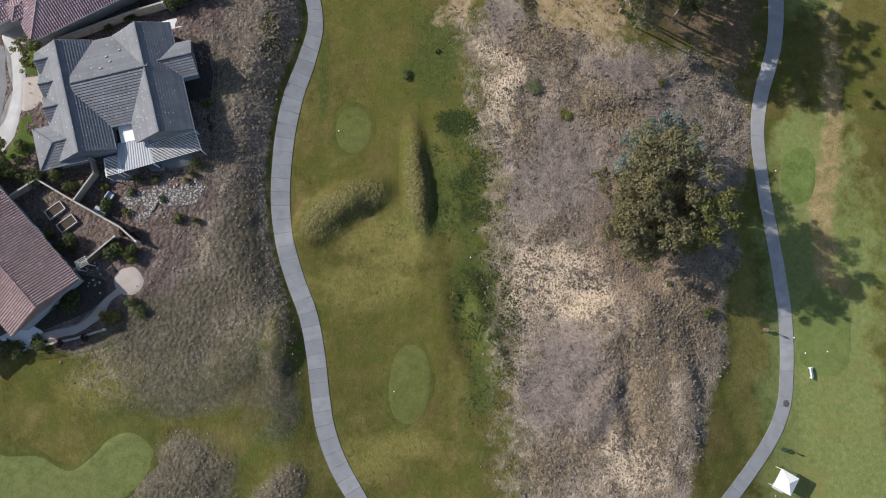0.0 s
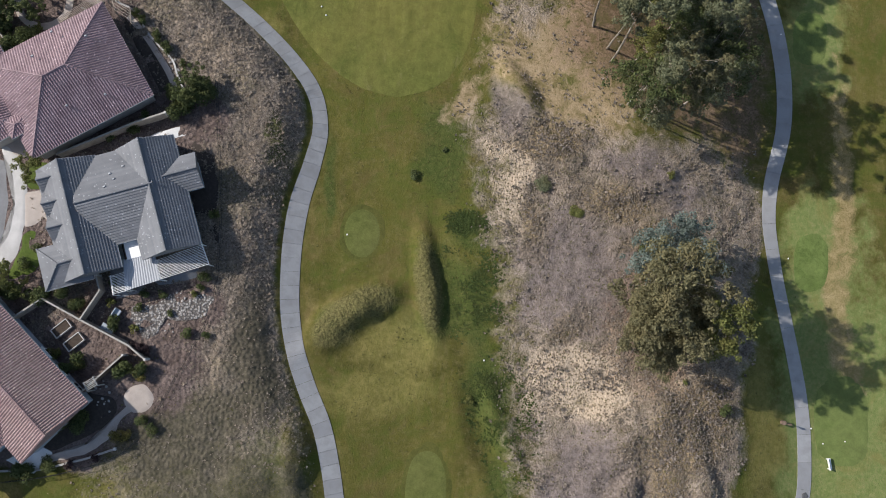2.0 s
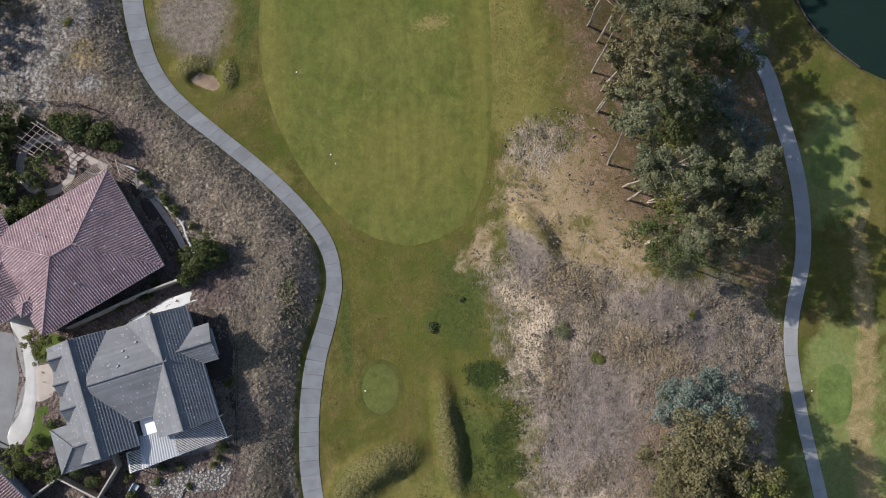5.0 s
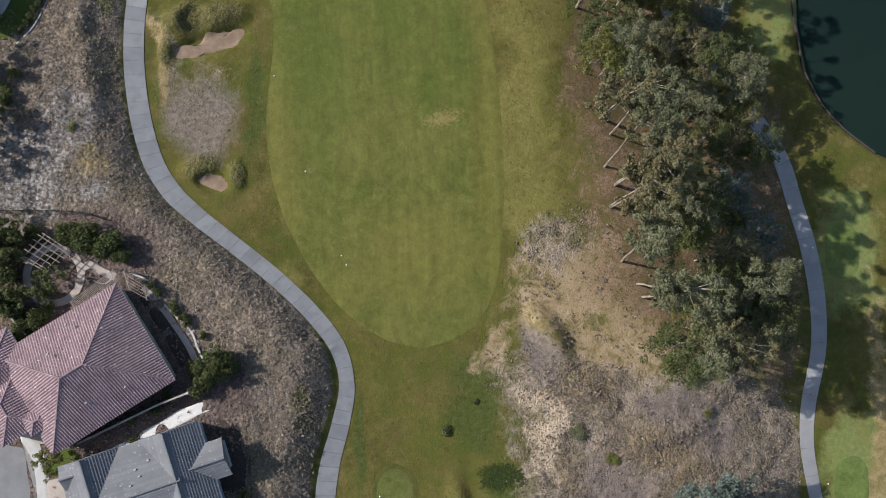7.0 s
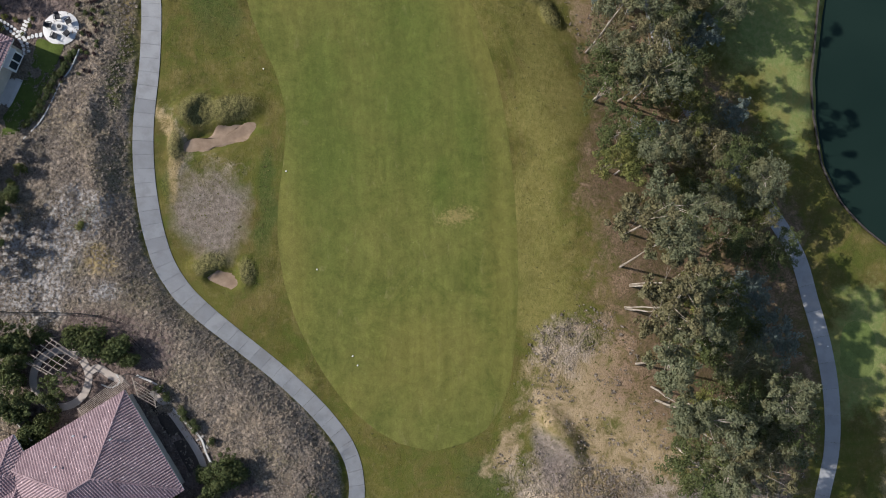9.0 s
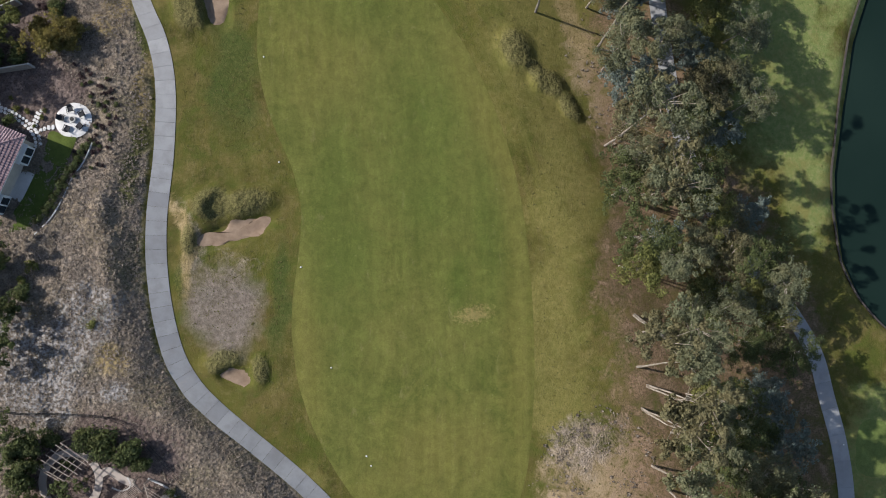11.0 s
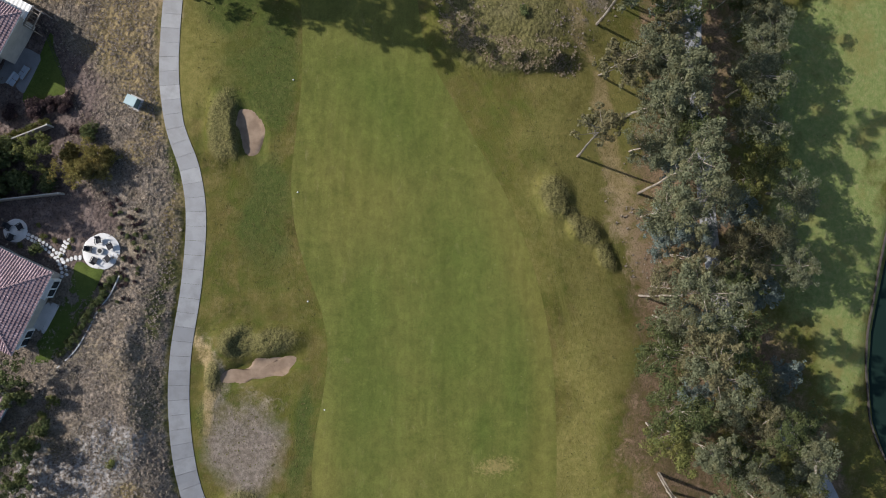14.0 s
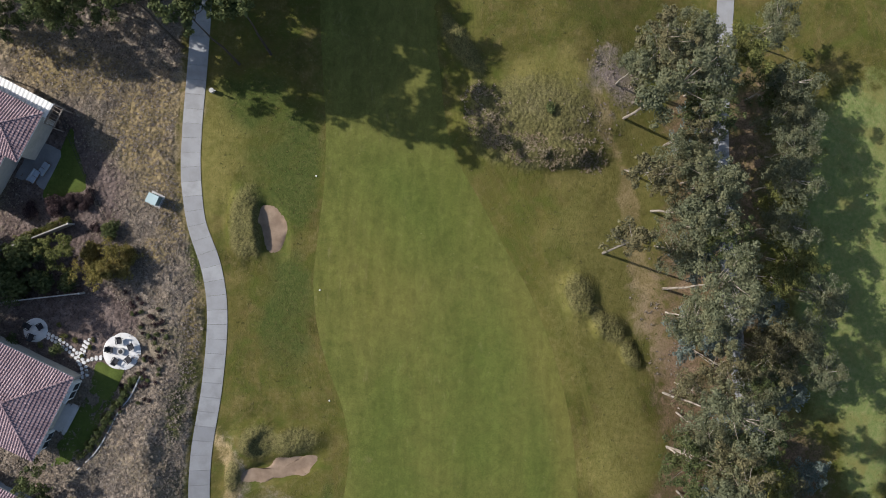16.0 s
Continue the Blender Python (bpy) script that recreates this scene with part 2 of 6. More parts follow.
    rugged = s.math("ADD", 0.3, s.math("MULTIPLY", s.math("MAXIMUM", s.attr("moss"), s.math("MAXIMUM", s.attr("dry"), s.attr("scrub"))), 0.7))
    h = s.math("ADD", s.math("MULTIPLY", fine, 0.5), s.math("ADD", s.math("MULTIPLY", grit, 0.6), s.math("MULTIPLY", worm, 0.3)))
    coarse = s.math("ADD", s.math("MAXIMUM", s.math("MULTIPLY", s.attr("moss"), 0.75), s.attr("scrub")), s.math("MULTIPLY", s.attr("brushy"), s.attr("dry")), True)
    h = s.math("ADD", s.math("MULTIPLY", h, rugged), s.math("MULTIPLY", coarse, s.math("MULTIPLY", clump, 0.55)))
    h = s.math("ADD", h, s.math("MULTIPLY", s.math("MULTIPLY", s.attr("dry"), s.math("SUBTRACT", 1.0, s.attr("violet"), True)), s.math("MULTIPLY", small, 0.3)))
    s.bump(h, 1.0, 0.36)
    return s.done(c)


def make_turf(name, dark, light, dry, stripe=0.0, turn=0.0, patches=False):
    s = Surface(name, 0.9, 0, 0.12)
    big, mid, fine, grit = s.noise(0.06, 4), s.noise(0.3, 6, 0.72, 1.2, (1, 1, 1, 0.6)), s.noise(3.0, 5, 0.75, 0.4, (1, 1, 1, 0.9)), s.noise(8.0, 3, 0.7)
    k = s.math("ADD", s.math("MULTIPLY", mid, 0.55), s.math("MULTIPLY", fine, 0.45))
    c = s.ramp(k, (0.38, tuple(v * 0.85 for v in dark)), (0.5, tuple((p + q) / 2 for p, q in zip(dark, light))), (0.62, tuple(v * 1.12 for v in light)))
    c = s.mix(s.math("MULTIPLY", s.ramp(big, (0.42, 0.0), (0.62, 1.0)), 0.5), c, dry)
    c = s.mix(s.math("MULTIPLY", s.ramp(s.noise(0.17, 6, 0.72, 0.6), (0.53, 0.0), (0.66, 1.0)), 0.45), c, dark)
    c = s.mix(s.ramp(grit, (0.55, 0.0), (0.75, 0.4)), c, tuple(v * 0.6 for v in dark))
    if stripe:
        band = s.noise(0.9, 2, 0.5, 0.0, (1.0, 0.012, 1.0, turn))
        c = s.mix(s.math("MULTIPLY", s.ramp(band, (0.42, 0.0), (0.6, 1.0)), stripe), c, light)
        worn = s.noise(1.0, 4, 0.7, 0.8, (1.0, 0.35, 1.0))
        c = s.mix(s.math("MULTIPLY", s.ramp(worn, (0.6, 0.0), (0.72, 1.0)), 0.4), c, (0.2, 0.17, 0.08))
    if patches:
        c = s.mix(s.math("MULTIPLY", s.ragged("yellow", mid, 1.8, 0.1, 1.1), 0.55), c, s.ramp(band, (0.4, (0.128, 0.117, 0.03)), (0.6, (0.15, 0.134, 0.038))))
        c = s.mix(s.math("MULTIPLY", s.ragged("rich", mid, 1.8, 0.1, 1.0), 0.45), c, (0.058, 0.092, 0.017))
        c = s.mix(s.math("MULTIPLY", s.ragged("worn", fine, 2.6, 0.3, 0.9), 0.75), c, (0.23, 0.18, 0.075))
        dots = s.noise(2.4, 2, 0.5)
        c = s.mix(s.ramp(dots, (0.72, 0.0), (0.78, 0.4)), c, (0.22, 0.2, 0.1))
        c = s.mix(s.math("MULTIPLY", s.ragged("edge", fine, 1.6, 0.45, 0.95), 0.9), c, s.ramp(fine, (0.4, (0.07, 0.07, 0.018)), (0.6, (0.115, 0.1, 0.032))))
    c = s.shift(s.noise(0.8, 6, 0.7, 0.5), c, 0.88, 1.12)
    c = s.shift(grit, c, 0.86, 1.14)
    if stripe:
        c = s.shift(s.along("lane", 0.45, 3, 0.02), c, 0.95, 1.07)
        c = s.shift(s.noise(1.1, 6, 0.75, 0.6, (1.0, 0.3, 1.0, 0.15)), c, 0.9, 1.1)
    s.bump(fine, 0.6, 0.05)
    return s.done(c)


def make_roof(name, base, dark, light):
    s = Surface(name, 0.7, 0, 0.3)
    r, n, g = s.each(True), s.noise(0.5, 5), s.noise(9, 3)
    c = s.mix(s.math("MULTIPLY", r, 0.5), base, light)
    c = s.mix(s.ramp(n, (0.42, 0.0), (0.7, 0.55)), c, dark)
    c = s.mix(s.ramp(g, (0.5, 0.0), (0.8, 0.4)), c, light)
    c = s.mix(s.ramp(s.cells(6.5), (0.885, 0.0), (0.89, 0.6)), c, tuple(min(1, v * 1.7) for v in light))
    s.bump(g, 0.3, 0.02)
    return s.done(c)


def make_concrete():
    s = Surface("path_concrete", 0.85, 0, 0.3)
    r, n, g = s.each(), s.noise(0.7, 5), s.noise(18, 3)
    c = s.mix(r, (0.275, 0.275, 0.282), (0.345, 0.345, 0.348))
    c = s.mix(s.ramp(n, (0.42, 0.0), (0.68, 0.6)), c, (0.22, 0.215, 0.212))
    c = s.mix(s.ramp(g, (0.5, 0.0), (0.8, 0.25)), c, (0.25, 0.245, 0.24))
    s.bump(g, 0.2, 0.005)
    return s.done(c)


def make_sand():
    s = Surface("bunker_sand", 0.95, 0, 0.1)
    n, g = s.noise(0.8, 5), s.noise(12, 3)
    c = s.ramp(n, (0.3, (0.175, 0.125, 0.09)), (0.7, (0.285, 0.212, 0.155)))
    s.bump(s.math("ADD", n, s.math("MULTIPLY", g, 0.2)), 0.5, 0.1)
    return s.done(c)


def make_bark(name="bark", k=1.0):
    s = Surface(name, 0.85, 0, 0.2)
    n = s.noise(3.0, 4, 0.6, 0.5, (1, 1, 0.25))
    return s.done(s.ramp(n, (0.32, (0.16 * k, 0.125 * k, 0.095 * k)), (0.5, (0.36 * k, 0.31 * k, 0.255 * k)), (0.7, (0.52 * k, 0.47 * k, 0.41 * k))))


GROUND = make_ground()
FAIRWAY = make_turf("fairway_grass", (0.071, 0.088, 0.018), (0.11, 0.118, 0.03), (0.138, 0.126, 0.037), 0.35, 0.0, True)
TEE = make_turf("tee_grass", (0.08, 0.094, 0.023), (0.104, 0.114, 0.034), (0.118, 0.115, 0.04))
EAST_TEE = make_turf("fresh_tee_grass", (0.092, 0.13, 0.034), (0.122, 0.158, 0.048), (0.14, 0.16, 0.055))
COLLAR = make_turf("collar_grass", (0.056, 0.064, 0.015), (0.084, 0.086, 0.022), (0.1, 0.09, 0.026))
GREEN = make_turf("green_grass", (0.1, 0.12, 0.036), (0.125, 0.14, 0.05), (0.14, 0.14, 0.055))
LAWN = make_turf("garden_lawn", (0.05, 0.078, 0.015), (0.08, 0.108, 0.024), (0.095, 0.11, 0.028))
CONCRETE = make_concrete()
SAND = make_sand()
BARK = make_bark()
PALE_BARK = make_bark("pale_bark", 0.8)
DARK_BARK = plain("dark_bark", (0.07, 0.055, 0.045), 0.9, 0.3, 3)
GREY_TILE = make_roof("grey_roof_tile", (0.145, 0.15, 0.163), (0.095, 0.1, 0.11), (0.22, 0.226, 0.24))
RED_TILE = make_roof("mauve_roof_tile", (0.235, 0.16, 0.175), (0.12, 0.076, 0.088), (0.4, 0.3, 0.31))
RUST_TILE = make_roof("rust_roof_tile", (0.23, 0.15, 0.15), (0.14, 0.088, 0.088), (0.35, 0.255, 0.245))
STUCCO = plain("stucco", (0.46, 0.42, 0.37), 0.9, 0.12)
STUCCO_BLUE = plain("blue_grey_siding", (0.33, 0.37, 0.42), 0.8, 0.1)
WHITE = plain("white_paint", (0.78, 0.77, 0.75), 0.6, 0.06)
TERRACE = plain("white_terrace_concrete", (0.6, 0.59, 0.58), 0.8, 0.1, 1.5)
PAVING = plain("pale_paving", (0.46, 0.445, 0.43), 0.85, 0.12, 0.8)
TAN_PAVING = plain("tan_paving", (0.37, 0.32, 0.285), 0.85, 0.12, 0.8)
WALLSTONE = plain("block_wall", (0.36, 0.3, 0.25), 0.9, 0.2, 2)
ASPHALT = plain("street_asphalt", (0.2, 0.2, 0.205), 0.9, 0.15, 0.6)
IRON = plain("dark_iron", (0.03, 0.03, 0.03), 0.6, 0.2)
WOOD = plain("weathered_wood", (0.17, 0.12, 0.09), 0.85, 0.25, 3)
def make_cobble():
    s = Surface("loose_gravel", 0.9, 0, 0.2)
    n, e = s.cells(3.6), s.cells(3.6, "Distance")
    g = s.noise(0.9, 5, 0.7)
    c = s.mix(s.math("MULTIPLY", n, 1.0), (0.2, 0.185, 0.175), (0.46, 0.44, 0.42))
    c = s.mix(s.ramp(g, (0.45, 0.0), (0.65, 0.6)), c, (0.16, 0.13, 0.115))
    # the shade in the gaps between stones is put into the colour
    c = s.mix(s.ramp(e, (0.3, 0.0), (0.6, 0.85)), c, (0.06, 0.052, 0.047))
    s.bump(s.math("SUBTRACT", 1.0, e), 1.0, 0.15)
    return s.done(c)


COBBLE = make_cobble()
ROCK = plain("pale_rock", (0.34, 0.32, 0.3), 0.9, 0.25, 3)
GLASS = plain("window_glass", (0.03, 0.04, 0.05), 0.08, 0.1, 1, 0.0, 0.0, 0.6)
OLIVE_GUM = foliage("olive_gum_leaves", (0.085, 0.082, 0.044), (0.235, 0.215, 0.115), (0.18, 0.15, 0.075))
GUM = foliage("gum_leaves", (0.095, 0.106, 0.06), (0.21, 0.222, 0.132), (0.2, 0.182, 0.09))
DEEP = foliage("deep_green_leaves", (0.045, 0.062, 0.024), (0.14, 0.165, 0.065), (0.11, 0.115, 0.04))
BLUEGREEN = foliage("blue_green_leaves", (0.09, 0.118, 0.1), (0.24, 0.285, 0.255), (0.15, 0.185, 0.155))
YELLOWGREEN = foliage("yellow_green_leaves", (0.075, 0.085, 0.026), (0.225, 0.235, 0.075), (0.2, 0.18, 0.06))
RUSSET = foliage("purple_brown_leaves", (0.032, 0.02, 0.022), (0.115, 0.075, 0.075), (0.065, 0.045, 0.045))
STRAW_TUFT = foliage("straw_tufts", (0.15, 0.115, 0.085), (0.39, 0.32, 0.25), (0.27, 0.21, 0.15))
BROWN_TUFT = foliage("brown_tufts", (0.082, 0.068, 0.056), (0.37, 0.31, 0.255), (0.24, 0.2, 0.145))
MOSS_TUFT = foliage("moss_tufts", (0.085, 0.078, 0.03), (0.21, 0.185, 0.08), (0.13, 0.118, 0.042))
OLIVE_TUFT = foliage("olive_tufts", (0.062, 0.062, 0.018), (0.165, 0.15, 0.055), (0.11, 0.108, 0.033))


# ---- the lie of the land ----
def ss(a, b, v):
    v = np.clip((v - a) / (b - a), 0, 1)
    return v * v * (3 - 2 * v)


def grain(x, y, size, seed=0):
    """Smooth value noise, 0 to 1."""
    x, y = np.asarray(x, float) / size + 517.3 + seed * 7.7, np.asarray(y, float) / size + 311.9 + seed * 3.1
    i, j = np.floor(x), np.floor(y)
    u, v = x - i, y - j
    u, v = u * u * (3 - 2 * u), v * v * (3 - 2 * v)

    def h(a, b):
        q = np.sin(a * 127.1 + b * 311.7 + seed * 17.0) * 43758.5453
        return q - np.floor(q)
    return (h(i, j) * (1 - u) + h(i + 1, j) * u) * (1 - v) + (h(i, j + 1) * (1 - u) + h(i + 1, j + 1) * u) * v


def fuzz(x, y, size, seed=0):
    return 0.55 * grain(x, y, size, seed) + 0.3 * grain(x, y, size / 2.1, seed + 1) + 0.15 * grain(x, y, size / 4.3, seed + 2)


def oval(x, y, cx, cy, rx, ry, turn=0.0, soft=0.6):
    """1 inside an oval, falling off to 0 round its edge."""
    a = radians(turn)
    u, v = (x - cx) * math.cos(a) + (y - cy) * math.sin(a), (y - cy) * math.cos(a) - (x - cx) * math.sin(a)
    r = np.sqrt((u / rx) ** 2 + (v / ry) ** 2)
    return ss(1 + soft, 1 - soft, r)


def ovals(x, y, rows):
    m = np.zeros(np.shape(x))
    for r in rows:
        m = np.maximum(m, oval(x, y, *r))
    return m


CART_PATH = [(5, -44), (-0.5, -35), (-4.8, -28), (-7.4, -23.7), (-9.1, -19.5), (-10, -15.3), (-10.8, -10.4), (-12, -5.4), (-14, -0.6), (-15.5, 3.9), (-16.4, 8.8),
             (-16.6, 13.6), (-16.4, 18.5), (-15.7, 23.2), (-14.2, 28.2), (-13.1, 33), (-13.9, 37.7), (-16.6, 41.9), (-21.3, 46.8), (-26.8, 51.5), (-32, 55.7),
             (-35.2, 59), (-37.6, 63.6), (-39.2, 71), (-39.6, 79), (-38.8, 88), (-38.7, 96.2), (-39.7, 102), (-41.9, 107.8), (-43.1, 114), (-43.5, 119), (-43.4, 127), (-43.4, 136), (-44, 150)]
EAST_PATH = [(30, -42), (37, -33), (42.8, -27.2), (48.8, -20.3), (51.4, -15.1), (52, -9), (51.8, -2.9), (50.9, 3.2), (49.4, 10.9), (48.6, 17.5), (48.3, 22.5),
             (48.9, 27.8), (50.7, 35), (51, 42), (50.2, 49), (48.7, 55.3), (47.2, 61.2), (44, 66.9), (40.6, 71.1), (36, 77), (31.8, 84.3), (29.5, 90), (27.5, 100), (25.6, 115), (24.4, 123), (24, 140), (24, 170)]
PATH_Y = [p[1] for p in CART_PATH]
PATH_X = [p[0] for p in CART_PATH]
POND_Y = [56, 62, 65, 68.6, 74, 81, 86, 96, 105, 116, 130]
POND_X = [70, 59.7, 56, 52.7, 50.3, 49.3, 49.3, 50.6, 52.2, 56, 66]
# mounds: centre, half length, half width, turn, height
MOUNDS = [(-10.2, 7.6, 4.0, 2.1, 42, 1.5), (-6.2, 10.2, 3.4, 1.9, 18, 1.3), (1.3, 12.5, 6.0, 1.5, 97, 1.15), (3.8, 12.6, 6.5, 1.6, 100, -0.45),
          (6.2, 101.6, 2.6, 1.7, 110, 1.0), (8.6, 99.4, 1.6, 1.0, -40, 0.4), (10.6, 97.6, 2.3, 1.5, -35, 0.9), (13.5, 94.5, 2.0, 1.1, -60, 0.6), (-32.8, 81.4, 2.5, 1.9, 20, 1.6), (-28.4, 81.6, 3.0, 1.5, 14, 1.3), (-35.6, 77.0, 0.9, 1.8, 0, 0.6), (-31.6, 81.0, 1.4, 1.5, -25, -1.4), (-34.9, 107.4, 0.7, 3.2, 8, 0.35), (32.0, -3.2, 2.2, 3.4, 30, 0.9),
          (-36.0, 108.2, 1.9, 4.0, 0, 0.7), (-31.4, 61.6, 2.0, 1.2, 20, 0.8), (-26.6, 60.6, 1.0, 1.6, 10, 0.6), (-1.0, 123.0, 8.0, 5.0, 10, 1.1), (2.0, 118.6, 6.0, 1.2, 8, 0.7), (8.5, -6.5, 5.0, 1.6, 110, -0.7), (11.0, -6.0, 5.5, 1.3, 112, 0.7), (-10.8, 132.2, 4.6, 1.3, 128, 0.8), (-7.2, 124.0, 4.2, 1.2, 112, 0.7), (0.2, 119.8, 6.6, 1.1, 0, 0.8),
          (27.5, -5.0, 4.6, 3.8, 20, 1.5), (29.6, -16.0, 7.0, 1.0, 97, -0.5), (33.0, -13.0, 8.0, 2.4, 97, 0.5), (36.5, -13.0, 1.4, 9.0, 8, 0.8), (26.0, -15.0, 5.0, 1.4, 60, 0.8), (13.0, 38.5, 3.6, 1.5, -60, 1.5), (17.0, 31.0, 4.5, 1.3, -25, 0.7), (27.5, 25.0, 5.0, 1.2, 15, 0.7),
          (-44.6, 74.0, 1.1, 5.5, 8, 0.35), (-45.6, 81.0, 1.0, 3.0, -20, 0.45), (-25.5, -27.0, 5.0, 3.5, 40, 1.1), (-14.0, -27.5, 3.0, 2.0, 60, 0.8), (-15.0, -9.5, 1.4, 4.0, 5, 0.8), (-20.5, -12.0, 4.0, 2.0, 30, 0.7)]
SANDS = [(-32.7, 107.6, 3.4, 1.5, -72), (-30.2, 77.9, 4.6, 1.15, 17), (-29.8, 59.6, 1.9, 1.0, -12)]


def bedded(x, y):
    """Height without the small unevenness."""
    d = np.interp(y, PATH_Y, PATH_X) - x - 3
    pad = np.interp(y, [-40, -12, 0, 50, 62, 90, 105, 120, 160], [1.2, 2, 3.2, 3.6, 3.2, 1.9, 0.7, 0.3, 0.3])
    z = pad * ss(-4.5, 3.6, d)
    a = np.interp(y, [-40, 10, 30, 60, 100, 160], [38, 38, 30, 22, 4, 4])
    z = z - 4.6 * ss(a - 3, a + 17, x) * np.interp(y, [-40, 60, 100, 160], [1, 1, 0.85, 0.8])
    z = z - ss(15, -10, y) * ss(-14, 0, x) * ss(34, 14, x)
    z = z - 1.8 * ss(-0.5, 4, x - np.interp(y, POND_Y, POND_X)) * ss(56, 64, y)
    ux, uy = x + 1.2 * (fuzz(x, y, 3.0, 81) - 0.5), y + 1.2 * (fuzz(x, y, 3.0, 87) - 0.5)
    for cx, cy, rl, rw, turn, h in MOUNDS:
        z = z + h * oval(ux, uy, cx, cy, rl, rw, turn, 0.45 if cy > 90 and h < 1 else 0.75)
    for cx, cy, rl, rw, turn in SANDS:
        z = z - 0.6 * oval(x, y, cx, cy, rl * 1.12, rw * 1.2, turn, 0.22)
    return z


FAIR_Y = [37.4, 38.2, 40.3, 43.3, 47.7, 53.7, 59, 65, 70, 76, 81, 86, 91, 96, 101.5, 107, 113, 117, 121, 132, 150]
FAIR_L = [-3.4, -7.5, -11.1, -14.6, -17.8, -20.9, -22.6, -23.4, -23.2, -22.3, -22, -23.2, -25.5, -27.1, -27.9, -27.5, -27, -27, -27.2, -28.5, -30]
FAIR_R = [-3.0, 1.0, 4.2, 6.2, 7.5, 8.2, 8.6, 8.6, 8.4, 7.9, 7.3, 6.3, 4.9, 3.0, 0.4, -3.3, -7, -9.8, -11.6, -13.5, -15]


def y_ok(m):
    """Mounds that carry long dark grass."""
    return m[5] > 0 and m[0] > -38 and (m[1] > 55 or (5 < m[1] < 13 and m[0] < 3))


def near_path(x, y, half):
    d = np.full(np.shape(x), 99.0)
    for pts in (CART_PATH, EAST_PATH):
        for (ax, ay), (bx, by) in zip(pts, pts[1:]):
            k = np.clip(((x - ax) * (bx - ax) + (y - ay) * (by - ay)) / ((bx - ax) ** 2 + (by - ay) ** 2), 0, 1)
            d = np.minimum(d, np.hypot(x - ax - k * (bx - ax), y - ay - k * (by - ay)))
    return ss(half + 1.2, half, d)


def fair_mask(x, y):
    return ss(-0.6, 0.2, x - np.interp(y, FAIR_Y, FAIR_L)) * ss(-0.6, 0.2, np.interp(y, FAIR_Y, FAIR_R) - x) * ss(37, 37.6, y)


DRY_Y = [-45, -27, -14, -4, 4, 15, 22, 33, 40]
DRY_L = [17.5, 17.3, 15.6, 13.8, 13.2, 12.2, 10.7, 8.4, 9.5]
DRY_R = [34, 38, 41, 42, 43.5, 45, 46.5, 46.5, 46]
DRY_EXTRA = [(14.5, 50.5, 4.5, 3.0, 35), (9.5, 129.0, 3.5, 3.0, 0)]
STRAWS = [(16, 45, 7.5, 6.5, 20), (24, 38, 6.5, 6, -40), (21, 35.5, 8, 4, -20), (-50, 122, 7, 9, 0), (18.5, 96, 3.0, 9, 25), (34, -13, 5, 12, 0), (28, 0, 9, 6, 0), (6, 37.5, 3, 2.5, 40)]
LUSHES = [(-32, 114, 4.5, 9, 0), (-31, 97, 3.5, 7, 0), (-29.5, 112, 2, 6, 0), (-31, 118.5, 4, 5, 0), (-36, 123, 4, 4, 0), (-24.4, 70, 1.4, 7, 0), (2.5, 30, 3.0, 5.5, -10), (6.3, 20.3, 3.2, 2.2, -10), (6.0, 11, 2.8, 6, 10), (9.0, -2, 3.0, 8, 15), (10.5, -12, 2.5, 5, 0), (-14.0, -18.5, 1.6, 3.0, -40),
          (-18, -8, 2, 5, 0), (2.0, 8, 5, 2, 10), (-30, -15, 9, 4, 10), (-12, 26, 1, 5, 0), (3.5, 34, 3, 4, 30)]
LAWNS = [(57, -8, 9, 30, 0), (54, 17, 5, 9, 0), (44, 100, 8, 16, 10), (55, 48, 5, 9, 0), (50, 120, 16, 12, 0), (58, -30, 12, 16, 0), (47, 84, 3.5, 9, 0)]
PALES = [(-52, 61.5, 6, 7.5, 0), (-47, 68, 3.5, 4, 0), (-42, 59.3, 2.6, 1.3, 10)]
BRIGHTS = [(20.5, 0.5, 7.0, 4.5, -6), (12.2, 27, 2.6, 6, 10), (10.0, 31, 1.0, 2.4, 30), (31, -21, 4, 5, 0), (-44.5, 71, 4, 3, 0), (36, 3, 4, 3, 0)]
VIOLETS = [(20.5, 14, 7.5, 8, 20), (23.5, -13, 7, 9, 0), (31, 27, 7, 3.5, -30), (13.5, 36.5, 3, 4, 0), (-32, 67, 6, 7, 0), (9.5, 129, 3.5, 3, 0)]
BRUSHES = [(20, 8, 3.5, 2, 30), (38, -2, 3, 5, 0), (29, 19, 4, 1.6, 20), (15.5, 19, 1.6, 4, 0), (27, -10, 2, 5, -30), (17, 31.5, 5, 3, -20), (27, 24.5, 6, 3, 10), (34, -6, 4, 5, 0), (31, -14, 3, 8, 10), (22, -22, 6, 3, 30), (-1, 120, 8, 2.5, 5), (-26, -27, 6, 4, 30)]
YARDS = [(-51.5, 95.5, 4, 5, 0), (-37, 3, 11, 9, 35), (-44, 33, 13, 9, 30), (-44, 48, 10, 8, 30), (-30, 33, 5, 6, 20), (-56, 95, 7, 6, 15), (-58, 108, 7, 9, 0), (-45, -8, 9, 3.5, 12), (-60, 114, 5, 8, 0), (-52, 20, 8, 20, 0), (-28, 9.5, 4, 3, 0)]


